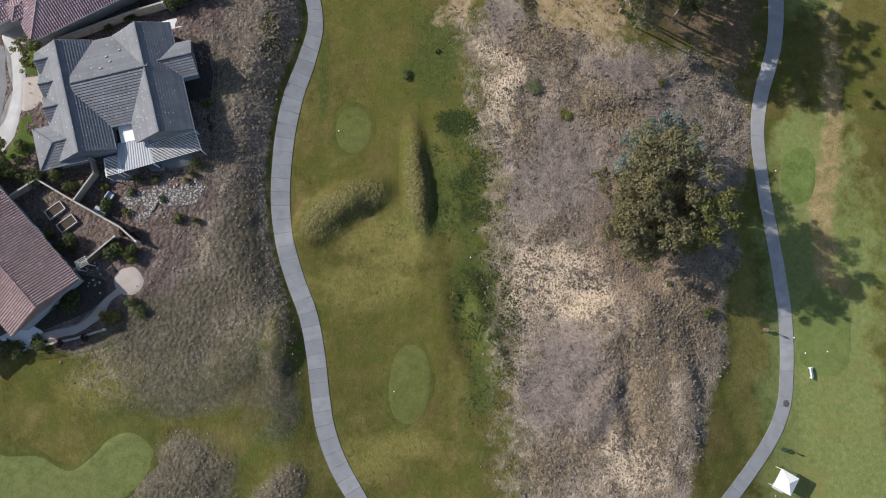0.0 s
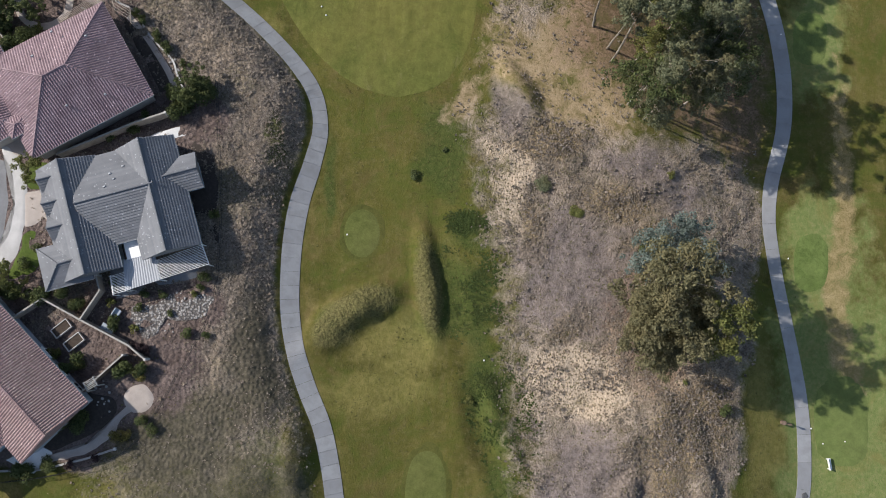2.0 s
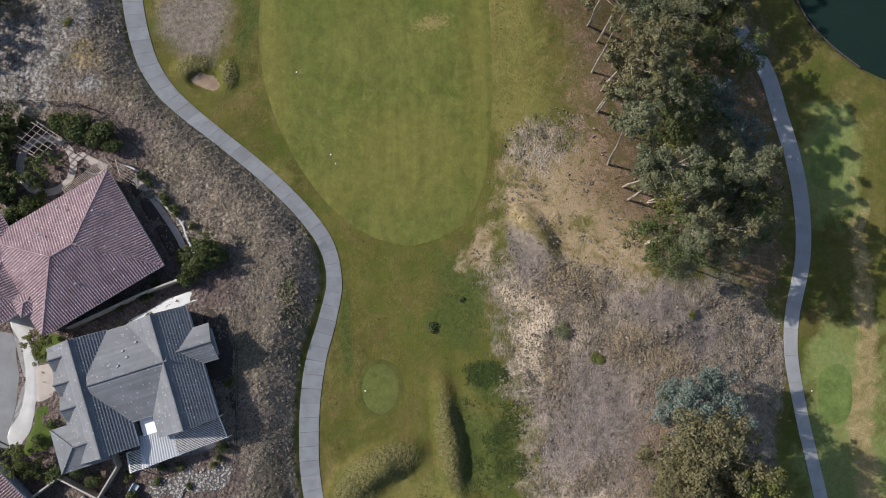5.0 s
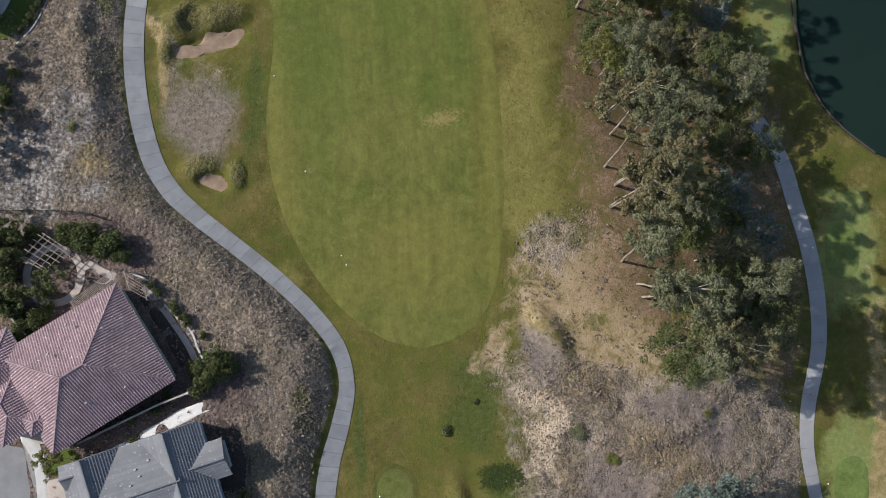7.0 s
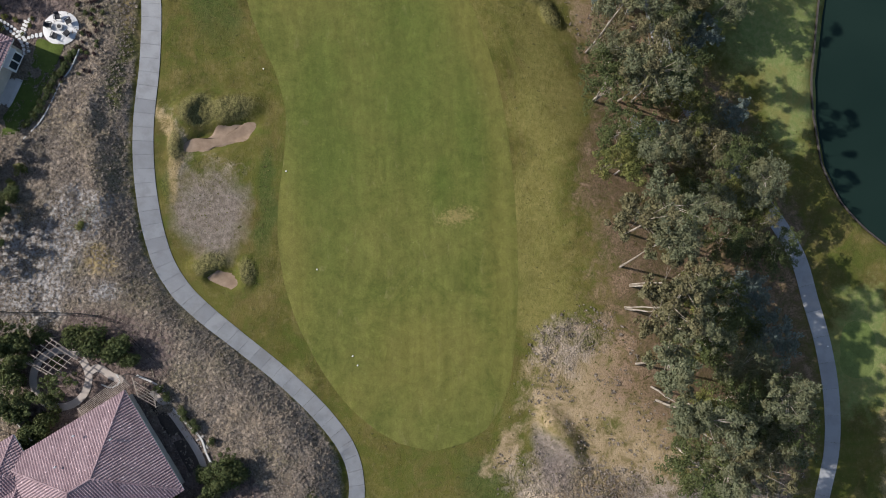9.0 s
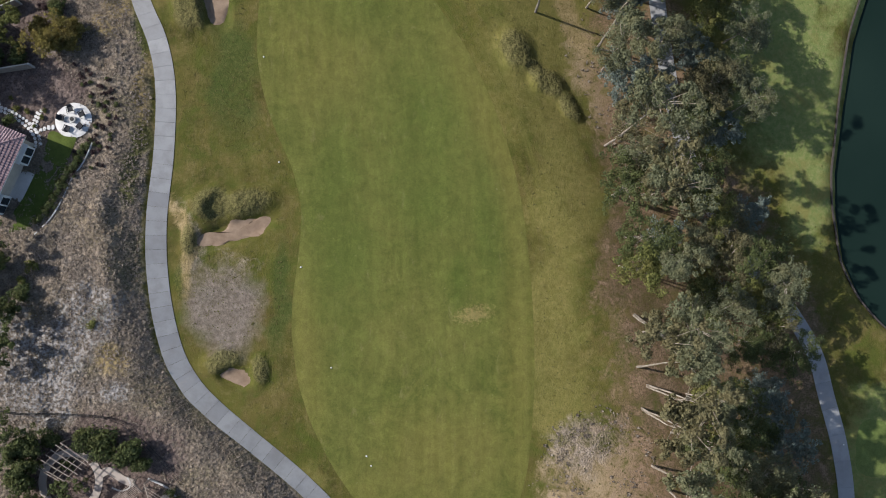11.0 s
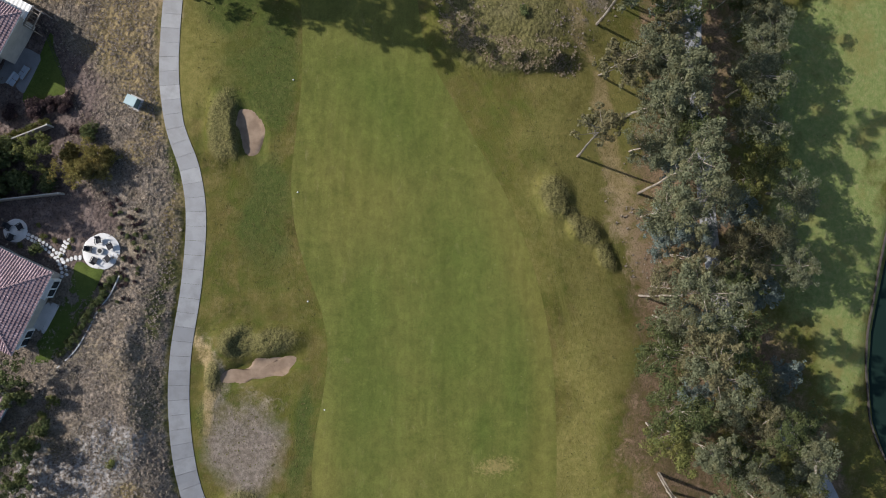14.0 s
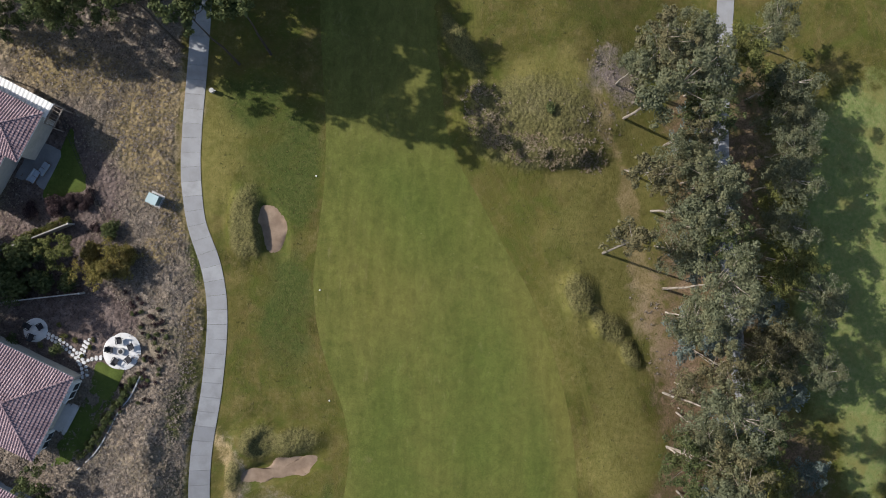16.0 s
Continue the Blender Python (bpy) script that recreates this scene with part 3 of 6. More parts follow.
OLIVES = [(45.6, -8, 2.4, 15, 2), (-5.0, -1.5, 7.0, 3.5, 10), (-4.0, -22.5, 7.0, 3.0, 0), (-34.0, -14.0, 8.0, 3.0, 10), (10, 108, 8, 18, 0), (12, 84, 4, 14, 0), (10.5, 66, 3.5, 12, 0), (12, 56, 4, 6, 0), (3, 125, 10, 6, 0), (-40, 116, 3, 8, 0), (-3, 4, 5, 6, 0), (-22, 46, 3, 3, 40)]
MAUVES = [(-31.8, 67.6, 4.6, 6.0, 10), (20.5, 14.5, 6.5, 7.5, 20), (23.5, -14, 6.0, 8.0, 0), (31, 27, 6, 3, -30), (12.6, 35.5, 2.0, 4.0, 15)]
HEATHS = [(-27, -5.5, 9, 6, 25), (-20, 3, 3.5, 9, 0), (-26.5, -27.5, 7, 6, 40), (-31, -10, 5, 3, 20), (-25, -13, 10, 4.5, 15), (-15, -14, 3.5, 6, 0), (-14, -26.5, 3, 3, 0)]
TANS = [(58.6, 18, 1.9, 24, 0), (8.4, 122.5, 0.9, 4.5, 25), (11.4, 114.0, 1.0, 5, 18), (14.6, 105.5, 1.3, 5.5, 25), (-48.5, 118, 4.2, 8.5, 0), (-58, 126.5, 9, 3.5, -15), (-45.2, 110, 2.0, 7, 8), (-46.5, 103.5, 2.0, 1.6, 0), (-54.0, 68.8, 2.2, 2.0, 0), (-36.6, 76, 1.2, 6, 0), (-41.0, 95, 1.0, 7, 0), (-43.6, 63.5, 3, 1.5, -40)]
WEEDY = [(-42.6, 84.5, 1.6, 4.0, 0), (-41.4, 89.7, 1.2, 3, 0), (-37.6, 71.3, 0.6, 2, 0), (-41.6, 102.6, 1.0, 3.0, 0), (-19, 31, 1.4, 3, 0), (-46.5, 68, 2, 1.2, 30)]


def zones(x, y):
    """How much of each ground cover lies at a place."""
    wx, wy = x + 5.0 * (fuzz(x, y, 6.0, 3) - 0.5), y + 5.0 * (fuzz(x, y, 6.0, 9) - 0.5)
    sx = np.interp(y, PATH_Y, PATH_X)
    dry = ss(-6.5, 4.0, wx - np.interp(wy, DRY_Y, DRY_L)) * ss(-1.5, 1.5, np.interp(wy, DRY_Y, DRY_R) - wx) * ss(38.5, 32.5, wy + 0.12 * (wx - 10))
    dry = np.maximum(dry, 0.8 * ovals(wx, wy, DRY_EXTRA))
    dry = np.maximum(dry, 0.5 * ovals(wx, wy, [(-35.8, 76.0, 1.6, 5.0, 0)]))
    dry = np.maximum(dry, 0.3 * ovals(wx, wy, [(0.5, 122.8, 9.0, 5.0, 8), (-31.0, 73.0, 3.5, 2.5, 10)]))
    scrub = ss(1.0, 2.4, sx - x) * ss(-21, 3, wy + 0.12 * (x + 20)) * (0.5 + 0.5 * ss(-6, 8, y)) + 0.45 * ovals(wx, wy, [(-29, -10, 10, 6, 20), (-22, -3, 6, 7, 0)]) + ovals(wx, wy, [(-26, -27, 5.5, 5, 40), (-14, -26.5, 2.5, 2.5, 0)])
    litter = ss(14, 22, wx + 2 * (fuzz(x, y, 3.0, 5) - 0.5)) * ss(50, 46, wx) * ss(36, 42, wy + 0.4 * (wx - 24)) * ss(73, 66, wy)
    litter = np.maximum(litter, ss(14.0, 20.5, wx) * ss(34, 28, wx) * ss(64, 70, wy) * ss(140, 128, wy))
    litter = np.maximum(litter, ovals(wx, wy, [(32, 8, 8, 9, 0), (40, 66, 7, 10, 20), (35, 80, 6, 10, 30)]))
    fair = fair_mask(x, y)
    keep = 1 - fair
    return dict(dry=np.clip(dry, 0, 1) * keep, scrub=np.clip(scrub, 0, 1), litter=litter * 0.8, straw=ovals(wx, wy, STRAWS) * keep * 0.85, lush=ovals(wx, wy, LUSHES),
                lawn=ovals(wx, wy, LAWNS) * ss(33, 38, x), mown=ss(-0.4, 0.6, x - np.interp(y, FAIR_Y, FAIR_R)) * ss(7.5, 4.0, x - np.interp(y, FAIR_Y, FAIR_R)) * ss(40, 46, y), beside=x - np.interp(y, FAIR_Y, FAIR_R), pale=ovals(wx, wy, PALES), bright=ovals(wx, wy, BRIGHTS), violet=ovals(wx, wy, VIOLETS), brushy=ovals(wx, wy, BRUSHES), yard=ovals(wx, wy, YARDS) * ss(3, 6, sx - x), fair=fair, olive=ovals(wx, wy, OLIVES), mauve=ovals(wx, wy, MAUVES) * keep, heath=ovals(wx, wy, HEATHS) * ss(1.5, 3.5, sx - x), tan=ovals(wx, wy, TANS), weedy=ovals(wx, wy, WEEDY),
                moss=ovals(x, y, [(m[0], m[1], m[2] * 1.0, m[3] * 1.1, m[4], 0.45) for m in MOUNDS if y_ok(m)]) * keep)


def lumps(x, y):
    """Height of the small unevenness."""
    q = zones(x, y)
    amp = 0.06 + 0.30 * np.maximum(q["dry"], q["scrub"]) * (1 - 0.7 * q["yard"]) + 0.22 * q["moss"]
    return amp * (1 - oval(x, y, -62, 20, 13, 14, 0, 0.2)) * (1 - q["fair"]) * (1 - near_path(x, y, 1.3)) * (fuzz(x, y, 2.2, 21) - 0.5) * 2


def land(x, y):
    return bedded(x, y) + lumps(x, y)


# ---- building helpers ----
def mesh_from(name, verts, faces, smooth=False):
    me = bpy.data.meshes.new(name)
    me.from_pydata([tuple(v) for v in verts], [], faces)
    if smooth:
        me.polygons.foreach_set("use_smooth", [True] * len(me.polygons))
    me.update()
    return me


def part(name, bm, material, parent, label=""):
    me = bpy.data.meshes.new(name)
    bm.to_mesh(me)
    bm.free()
    return hang(name, me, material, parent, label)


def hang(name, me, material, parent, label=""):
    if material and not me.materials:
        me.materials.append(material)
    ob = new(name, me)
    if parent:
        ob.parent = parent
    if label:
        tagged(ob, label)
    return ob


def box(bm, m, sx, sy, sz, bevel=0.0):
    """A box that stands on m."""
    g = bmesh.ops.create_cube(bm, size=1.0, matrix=m @ Matrix.Translation((0, 0, sz / 2)) @ Matrix.Diagonal((sx, sy, sz, 1)))
    if bevel:
        bmesh.ops.bevel(bm, geom=list({e for v in g["verts"] for e in v.link_edges}), offset=bevel, segments=1, affect="EDGES")
    return bm


def fresh_box(sx, sy, sz, m=None, bevel=0.0):
    return box(bmesh.new(), m or Matrix(), sx, sy, sz, bevel)


def tube(bm, pts, radii, sides=6):
    """A tapered tube along points."""
    rings = []
    for i, p in enumerate(pts):
        a, b = Vector(pts[max(0, i - 1)]), Vector(pts[min(len(pts) - 1, i + 1)])
        q = (b - a).to_track_quat("Z", "Y").to_matrix()
        rings.append([bm.verts.new(Vector(p) + q @ Vector((radii[i] * math.cos(k * math.tau / sides), radii[i] * math.sin(k * math.tau / sides), 0))) for k in range(sides)])
    for r, s in zip(rings, rings[1:]):
        for k in range(sides):
            bm.faces.new((r[k], r[(k + 1) % sides], s[(k + 1) % sides], s[k]))
    bm.faces.new(rings[-1])
    return bm


def curve_points(pts, step, closed=False):
    """Even points along a smooth curve through pts."""
    p = [Vector(q).to_2d() if len(q) > 2 else Vector(q) for q in pts]
    out = []
    n = len(p)
    for i in range(n if closed else n - 1):
        a, b, c, d = (p[(i + k - 1) % n] if closed else p[min(max(i + k - 1, 0), n - 1)] for k in range(4))
        for k in range(24):
            t = k / 24
            out.append(0.5 * ((2 * b) + (c - a) * t + (2 * a - 5 * b + 4 * c - d) * t * t + (3 * b - a - 3 * c + d) * t ** 3))
    out.append(p[0].copy() if closed else p[-1].copy())
    length = [0.0]
    for a, b in zip(out, out[1:]):
        length.append(length[-1] + (b - a).length)
    m = max(2, round(length[-1] / step))
    s = np.linspace(0, length[-1], m + 1)
    xs, ys = np.interp(s, length, [q.x for q in out]), np.interp(s, length, [q.y for q in out])
    return list(zip(xs, ys))[: -1 if closed else None]


def drape(name, outline, material, lift=0.02, rings=8, step=0.8, base=bedded, sag=0.0, smooth=True, centre=None):
    """A sheet with that outline laid over the land."""
    pts = np.array(curve_points(outline, step, True))
    c = pts.mean(0) if centre is None else np.array(centre)
    rows = [c + (pts - c) * (1 - k / rings) for k in range(rings)]
    xy = np.vstack(rows + [c[None]])
    r = np.concatenate([np.full(len(pts), k / rings) for k in range(rings)] + [[1.0]])
    z = base(xy[:, 0], xy[:, 1]) + lift * np.minimum(1, r * 6 + 0.0) - (r == 0) * 0.03 - sag * np.minimum(1, r * 2)
    n = len(pts)
    faces = []
    for k in range(rings - 1):
        faces += [(k * n + i, k * n + (i + 1) % n, (k + 1) * n + (i + 1) % n, (k + 1) * n + i) for i in range(n)]
    faces += [((rings - 1) * n + i, (rings - 1) * n + (i + 1) % n, rings * n) for i in range(n)]
    me = mesh_from(name, np.c_[xy, z], faces, smooth)
    me.materials.append(material)
    return new(name, me)


def ring_outline(cx, cy, rx, ry, turn=0.0, wob=0.0, n=14, seed=0, power=2.0):
    out = []
    for k in range(n):
        a = k * math.tau / n
        co, si = math.cos(a), math.sin(a)
        q = (abs(co) ** power + abs(si) ** power) ** (-1 / power)
        u, v = rx * co * q, ry * si * q
        f = 1 + wob * (2 * float(grain(k * 1.7 + seed * 13.1, seed, 1.0, 4)) - 1)
        t = radians(turn)
        out.append((cx + f * (u * math.cos(t) - v * math.sin(t)), cy + f * (u * math.sin(t) + v * math.cos(t))))
    return out


# ---- ground: one sheet ----
def axis(lo, hi, step, far):
    inner = np.arange(lo, hi + step / 2, step)
    out = [inner[-1] + 4 * 1.6 ** k for k in range(12)]
    return np.array([lo - (o - inner[-1]) for o in out][::-1] + list(inner) + out)


gx, gy = axis(-74, 76, 0.4, 0), axis(-46, 152, 0.4, 0)
GX, GY = np.meshgrid(gx, gy)
GZ = land(GX, GY)
nx, ny = len(gx), len(gy)
ids = np.arange(nx * ny).reshape(ny, nx)
quads = np.stack([ids[:-1, :-1], ids[:-1, 1:], ids[1:, 1:], ids[1:, :-1]], -1).reshape(-1, 4)
ground_mesh = bpy.data.meshes.new("ground")
ground_mesh.vertices.add(nx * ny)
ground_mesh.vertices.foreach_set("co", np.stack([GX, GY, GZ], -1).ravel())
ground_mesh.loops.add(quads.size)
ground_mesh.loops.foreach_set("vertex_index", quads.ravel().astype(np.int32))
ground_mesh.polygons.add(len(quads))
ground_mesh.polygons.foreach_set("loop_start", np.arange(0, quads.size, 4, dtype=np.int32))
ground_mesh.polygons.foreach_set("use_smooth", np.ones(len(quads), dtype=bool))
ground_mesh.update(calc_edges=True)
for key, field in zones(GX, GY).items():
    at = ground_mesh.attributes.new(key, "FLOAT", "POINT")
    at.data.foreach_set("value", field.ravel().astype(np.float32))
ground_mesh.materials.append(GROUND)
tagged(new("ground", ground_mesh), "uneven ground of rough grass, dry weeds and scrub", "ground", kind="structure")

# ---- mown grass, sand and water ----
rows_y = np.array([37.4 + 0.12 * k * k for k in range(5)] + list(np.arange(40.0, 151, 1.0)))


def soft_edge(side, y):
    """The fairway's edge with its corners rounded off."""
    return sum(np.interp(y + o, FAIR_Y, side) for o in (-1.5, -0.75, 0, 0.75, 1.5)) / 5


fl, fr = np.where(rows_y < 41, np.interp(rows_y, FAIR_Y, FAIR_L), soft_edge(FAIR_L, rows_y)), np.where(rows_y < 41, np.interp(rows_y, FAIR_Y, FAIR_R), soft_edge(FAIR_R, rows_y))
across = np.linspace(0, 1, 29)
FX = fl[:, None] + (fr - fl)[:, None] * across
FY = np.repeat(rows_y[:, None], 29, 1)
FZ = bedded(FX, FY) + 0.03 - 0.06 * ((across == 0) | (across == 1))
fv = np.stack([FX, FY, FZ], -1).reshape(-1, 3)
ff = [(r * 29 + k, r * 29 + k + 1, (r + 1) * 29 + k + 1, (r + 1) * 29 + k) for r in range(len(rows_y) - 1) for k in range(28)]
fairway_mesh = mesh_from("fairway", fv, ff, True)
fxy = fv[:, 0], fv[:, 1]
for key, rows in (("worn", [(0.2, 67.2, 2.2, 1.0, 10, 1.0)]), ("rich", [(-1.6, 71.5, 1.2, 4.5, 0), (-6, 88, 6, 12, 10), (-14, 112, 8, 8, 0), (-16, 78, 4, 14, 0), (2, 80, 2, 9, 8)]),
                  ("yellow", [(6.2, 62, 2.2, 22, 0), (2.5, 92, 2.2, 12, 25), (-10, 114, 5, 8, 30), (-13.5, 44.5, 3, 3, 40), (-21, 62, 2, 12, 5), (-20, 104, 6, 8, 0), (-4, 50, 8, 6, 0)])):
    at = fairway_mesh.attributes.new(key, "FLOAT", "POINT")
    at.data.foreach_set("value", ovals(*fxy, [(*r[:5], 0.95) for r in rows]).astype(np.float32))
at = fairway_mesh.attributes.new("lane", "FLOAT", "POINT")
at.data.foreach_set("value", (0.5 * (fv[:, 0] - np.repeat(fr, 29)) + 0.5 * (fv[:, 0] + 10)).astype(np.float32))
at = fairway_mesh.attributes.new("edge", "FLOAT", "POINT")
at.data.foreach_set("value", np.tile(((across == 0) | (across == 1)).astype(np.float32), len(rows_y)))
fairway_mesh.materials.append(FAIRWAY)
tagged(new("fairway", fairway_mesh), "closely mown green fairway with faint mowing stripes", "fairway", kind="structure")

TEES = [(-7.4, 19.2, 2.6, 3.55, 0, 2.0), (1.3, -13.6, 2.9, 5.6, -2, 2.3), (53.9, 16.6, 2.6, 4.3, -4, 2.6), (57.2, -4.9, 3.9, 6.4, 0, 3.0), (54.9, 48.4, 2.6, 4.0, -5, 2.8)]
for k, (cx, cy, rx, ry, turn, pw) in enumerate(TEES):
    if k < 2:
        tagged(drape("tee_collar", ring_outline(cx, cy, rx + 0.55, ry + 0.6, turn, 0.02, 20, k, pw), COLLAR, 0.025), "darker grass collar round a tee", "grass", kind="structure")
    tagged(drape("tee", ring_outline(cx, cy, rx, ry, turn, 0.015, 20, k, pw), TEE if k < 2 else EAST_TEE, 0.045), "smooth pale green mown tee", "tee", "tees", kind="structure")
tagged(drape("green_collar", [(-38.0 + 1.05 * (x + 38.0), -28.5 + 1.12 * (y + 28.5)) for x, y in [(-54, -23), (-48.4, -23.3), (-44.3, -23.2), (-40.1, -25), (-37.1, -23), (-34.9, -20.5), (-32.2, -19.5), (-29.7, -20.7), (-29.1, -22.7), (-30, -25.5), (-33, -29), (-38, -33), (-46, -35), (-54, -33)]], COLLAR, 0.09, 12, centre=(-38.0, -28.5)), "darker grass collar round the putting green", "grass", kind="structure")
tagged(drape("putting_green", [(-54, -23), (-48.4, -23.3), (-44.3, -23.2), (-40.1, -25), (-37.1, -23), (-34.9, -20.5), (-32.2, -19.5), (-29.7, -20.7), (-29.1, -22.7), (-30, -25.5), (-33, -29), (-38, -33), (-46, -35), (-54, -33)], GREEN, 0.14, 12, centre=(-38.0, -28.5)),
       "smooth pale putting green with a curved edge", "putting green", kind="structure")
BUNKERS = [[(-33.9, 110.7), (-32.2, 110.1), (-30.9, 108), (-31.4, 105.8), (-32.5, 104.3), (-33.4, 105.1), (-33.9, 107.1), (-34.6, 108.9)],
           [(-34.5, 76.2), (-33.8, 77.8), (-31.8, 78), (-30.4, 79.3), (-28.3, 79.5), (-25.9, 79.9), (-25.7, 78.7), (-26.8, 77.6), (-29.6, 76.9), (-32.4, 76.1)],
           [(-31.8, 59.9), (-30.7, 60.7), (-28.9, 60.5), (-27.9, 59.3), (-28.5, 58.4), (-30.3, 58.8)]]
for o in BUNKERS:
    o = [(x + 0.45 * (float(grain(x, y, 0.8, 61)) - 0.5), y + 0.45 * (float(grain(x, y, 0.8, 67)) - 0.5)) for x, y in curve_points(o, 0.75, True)]
    tagged(drape("bunker_sand", o, SAND, 0.16, 6, 0.4), "pale tan bunker sand in a grassy hollow", "bunker", "sand bunkers", kind="structure")
ws = Surface("pond_water", 0.25, 0, 0.06)
ws.bump(ws.noise(1.5, 3), 0.05, 0.02)
WATER = ws.done(ws.ramp(ws.noise(0.05, 2), (0.3, (0.008, 0.018, 0.015)), (0.7, (0.013, 0.026, 0.021))))
pond = mesh_from("pond_water", [(48, 52, -5.15), (130, 52, -5.15), (130, 140, -5.15), (48, 140, -5.15)], [(0, 1, 2, 3)])
pond.materials.append(WATER)
tagged(new("pond_water", pond), "dark still pond water", "water", kind="structure")


# ---- cart paths of concrete slabs ----
def slab_path(name, pts, width, length, label, trim=((0, 0, 0),)):
    root = tagged(new(name), label, "path", kind="structure")
    line = curve_points(pts, 0.3)
    per = max(1, round(length / 0.3))
    k = 0
    while k + 1 < len(line):
        seg = line[k:k + per + 1]
        n = len(seg)
        v = []
        for i, (x, y) in enumerate(seg):
            a, b = line[max(0, k + i - 1)], line[min(len(line) - 1, k + i + 1)]
            d = Vector((b[0] - a[0], b[1] - a[1])).normalized()
            s = 0.024 if i == n - 1 else 0
            x, y = x - d.x * s, y - d.y * s
            for o, side in ((-0.5, 2), (0.5, 1)):
                w = o * width - float(np.interp(y, [r[0] for r in trim], [r[side] for r in trim]))
                v.append((x - d.y * w, y + d.x * w))
        v = np.array(v)
        z = bedded(v[:, 0], v[:, 1]) + 0.07
        top, low = np.c_[v, z], np.c_[v, z - 0.25]
        m = 2 * n
        f = [(2 * i + 1, 2 * i, 2 * i + 2, 2 * i + 3) for i in range(n - 1)]
        f += [(2 * i, m + 2 * i, m + 2 * i + 2, 2 * i + 2) for i in range(n - 1)] + [(2 * i + 3, m + 2 * i + 3, m + 2 * i + 1, 2 * i + 1) for i in range(n - 1)]
        f += [(0, 1, m + 1, m), (m - 1, m - 2, 2 * m - 2, 2 * m - 1)]
        hang("slab", mesh_from("slab", np.vstack([top, low]), f), CONCRETE, root)
        k += per
    return root


slab_path("cart_path", CART_PATH, 2.4, 1.8, "pale grey winding cart path of jointed concrete slabs",
          ((5, 0.15, 0.0), (14, 0.2, 0.15), (22, 0.22, 0.28), (28, 0.3, 0.12), (34, 0.25, -0.3), (40, 0.0, -0.42), (52, 0.0, -0.42), (58, 0.0, -0.1), (64, 0, 0), (104, 0, 0), (108, 0.0, -0.15), (113, 0, 0), (118, 0.3, 0.25), (128, 0.35, 0.35)))
slab_path("cart_path", EAST_PATH, 2.25, 3.6, "pale grey cart path beside the tees and trees", ((-30, 0.0, -0.2), (24, 0.0, -0.28), (45, 0, 0)))


# ---- houses ----
def clip(poly, n, d, keep_less=True):
    """Cuts a convex polygon in its plane by n.p < d."""
    out = []
    for a, b in zip(poly, poly[1:] + poly[:1]):
        ka, kb = a[0] * n[0] + a[1] * n[1] - d, b[0] * n[0] + b[1] * n[1] - d
        if not keep_less:
            ka, kb = -ka, -kb
        if ka <= 0:
            out.append(a)
        if (ka < 0 < kb) or (kb < 0 < ka):
            t = ka / (ka - kb)
            out.append((a[0] + (b[0] - a[0]) * t, a[1] + (b[1] - a[1]) * t))
    return out


def tile_slope(verts, faces, pts, course, column, thick):
    """Lays lapped courses of tiles, flat or in rounded columns, on a sloping convex polygon whose first edge is its eave."""
    o, u = pts[0], (pts[1] - pts[0]).normalized()
    nrm = u.cross(pts[2] - pts[0]).normalized()
    if nrm.z < 0:
        nrm = -nrm
    up = nrm.cross(u)
    if up.z < 0:
        up = -up
    flat = [((p - o).dot(u), (p - o).dot(up)) for p in pts]
    vmax = max(f[1] for f in flat)
    umin, umax = min(f[0] for f in flat), max(f[0] for f in flat)
    for k in range(math.ceil(vmax / course)):
        lo, hi = k * course, (k + 1) * course
        band = clip(clip(flat, (0, 1), hi), (0, 1), lo, False)
        if len(band) < 3:
            continue
        cuts = [(umin, umax)]
        if column:
            n = math.ceil((umax - umin) / (column / 2))
            cuts = [(umin + i * column / 2, umin + (i + 1) * column / 2) for i in range(n)]
        for i, (a, b) in enumerate(cuts):
            cell = clip(clip(band, (1, 0), b), (1, 0), a, False) if column else band
            if len(cell) < 3:
                continue
            base = len(verts)
            for q in cell:
                h = thick * (1 - (q[1] - lo) / course) + 0.01
                if column:
                    h += 0.1 * (1 - abs(((q[0] - umin) / (column / 2)) % 2 - 1))
                verts.append(o + u * q[0] + up * q[1] + nrm * h)
            faces.append(list(range(base, base + len(cell))))
            low = [j for j, q in enumerate(cell) if q[1] < lo + 1e-4]
            if len(low) == 2:
                p, q = (cell[j] for j in low)
                c = len(verts)
                verts.append(o + u * p[0] + up * p[1])
                verts.append(o + u * q[0] + up * q[1])
                faces.append([base + low[0], base + low[1], c + 1, c])


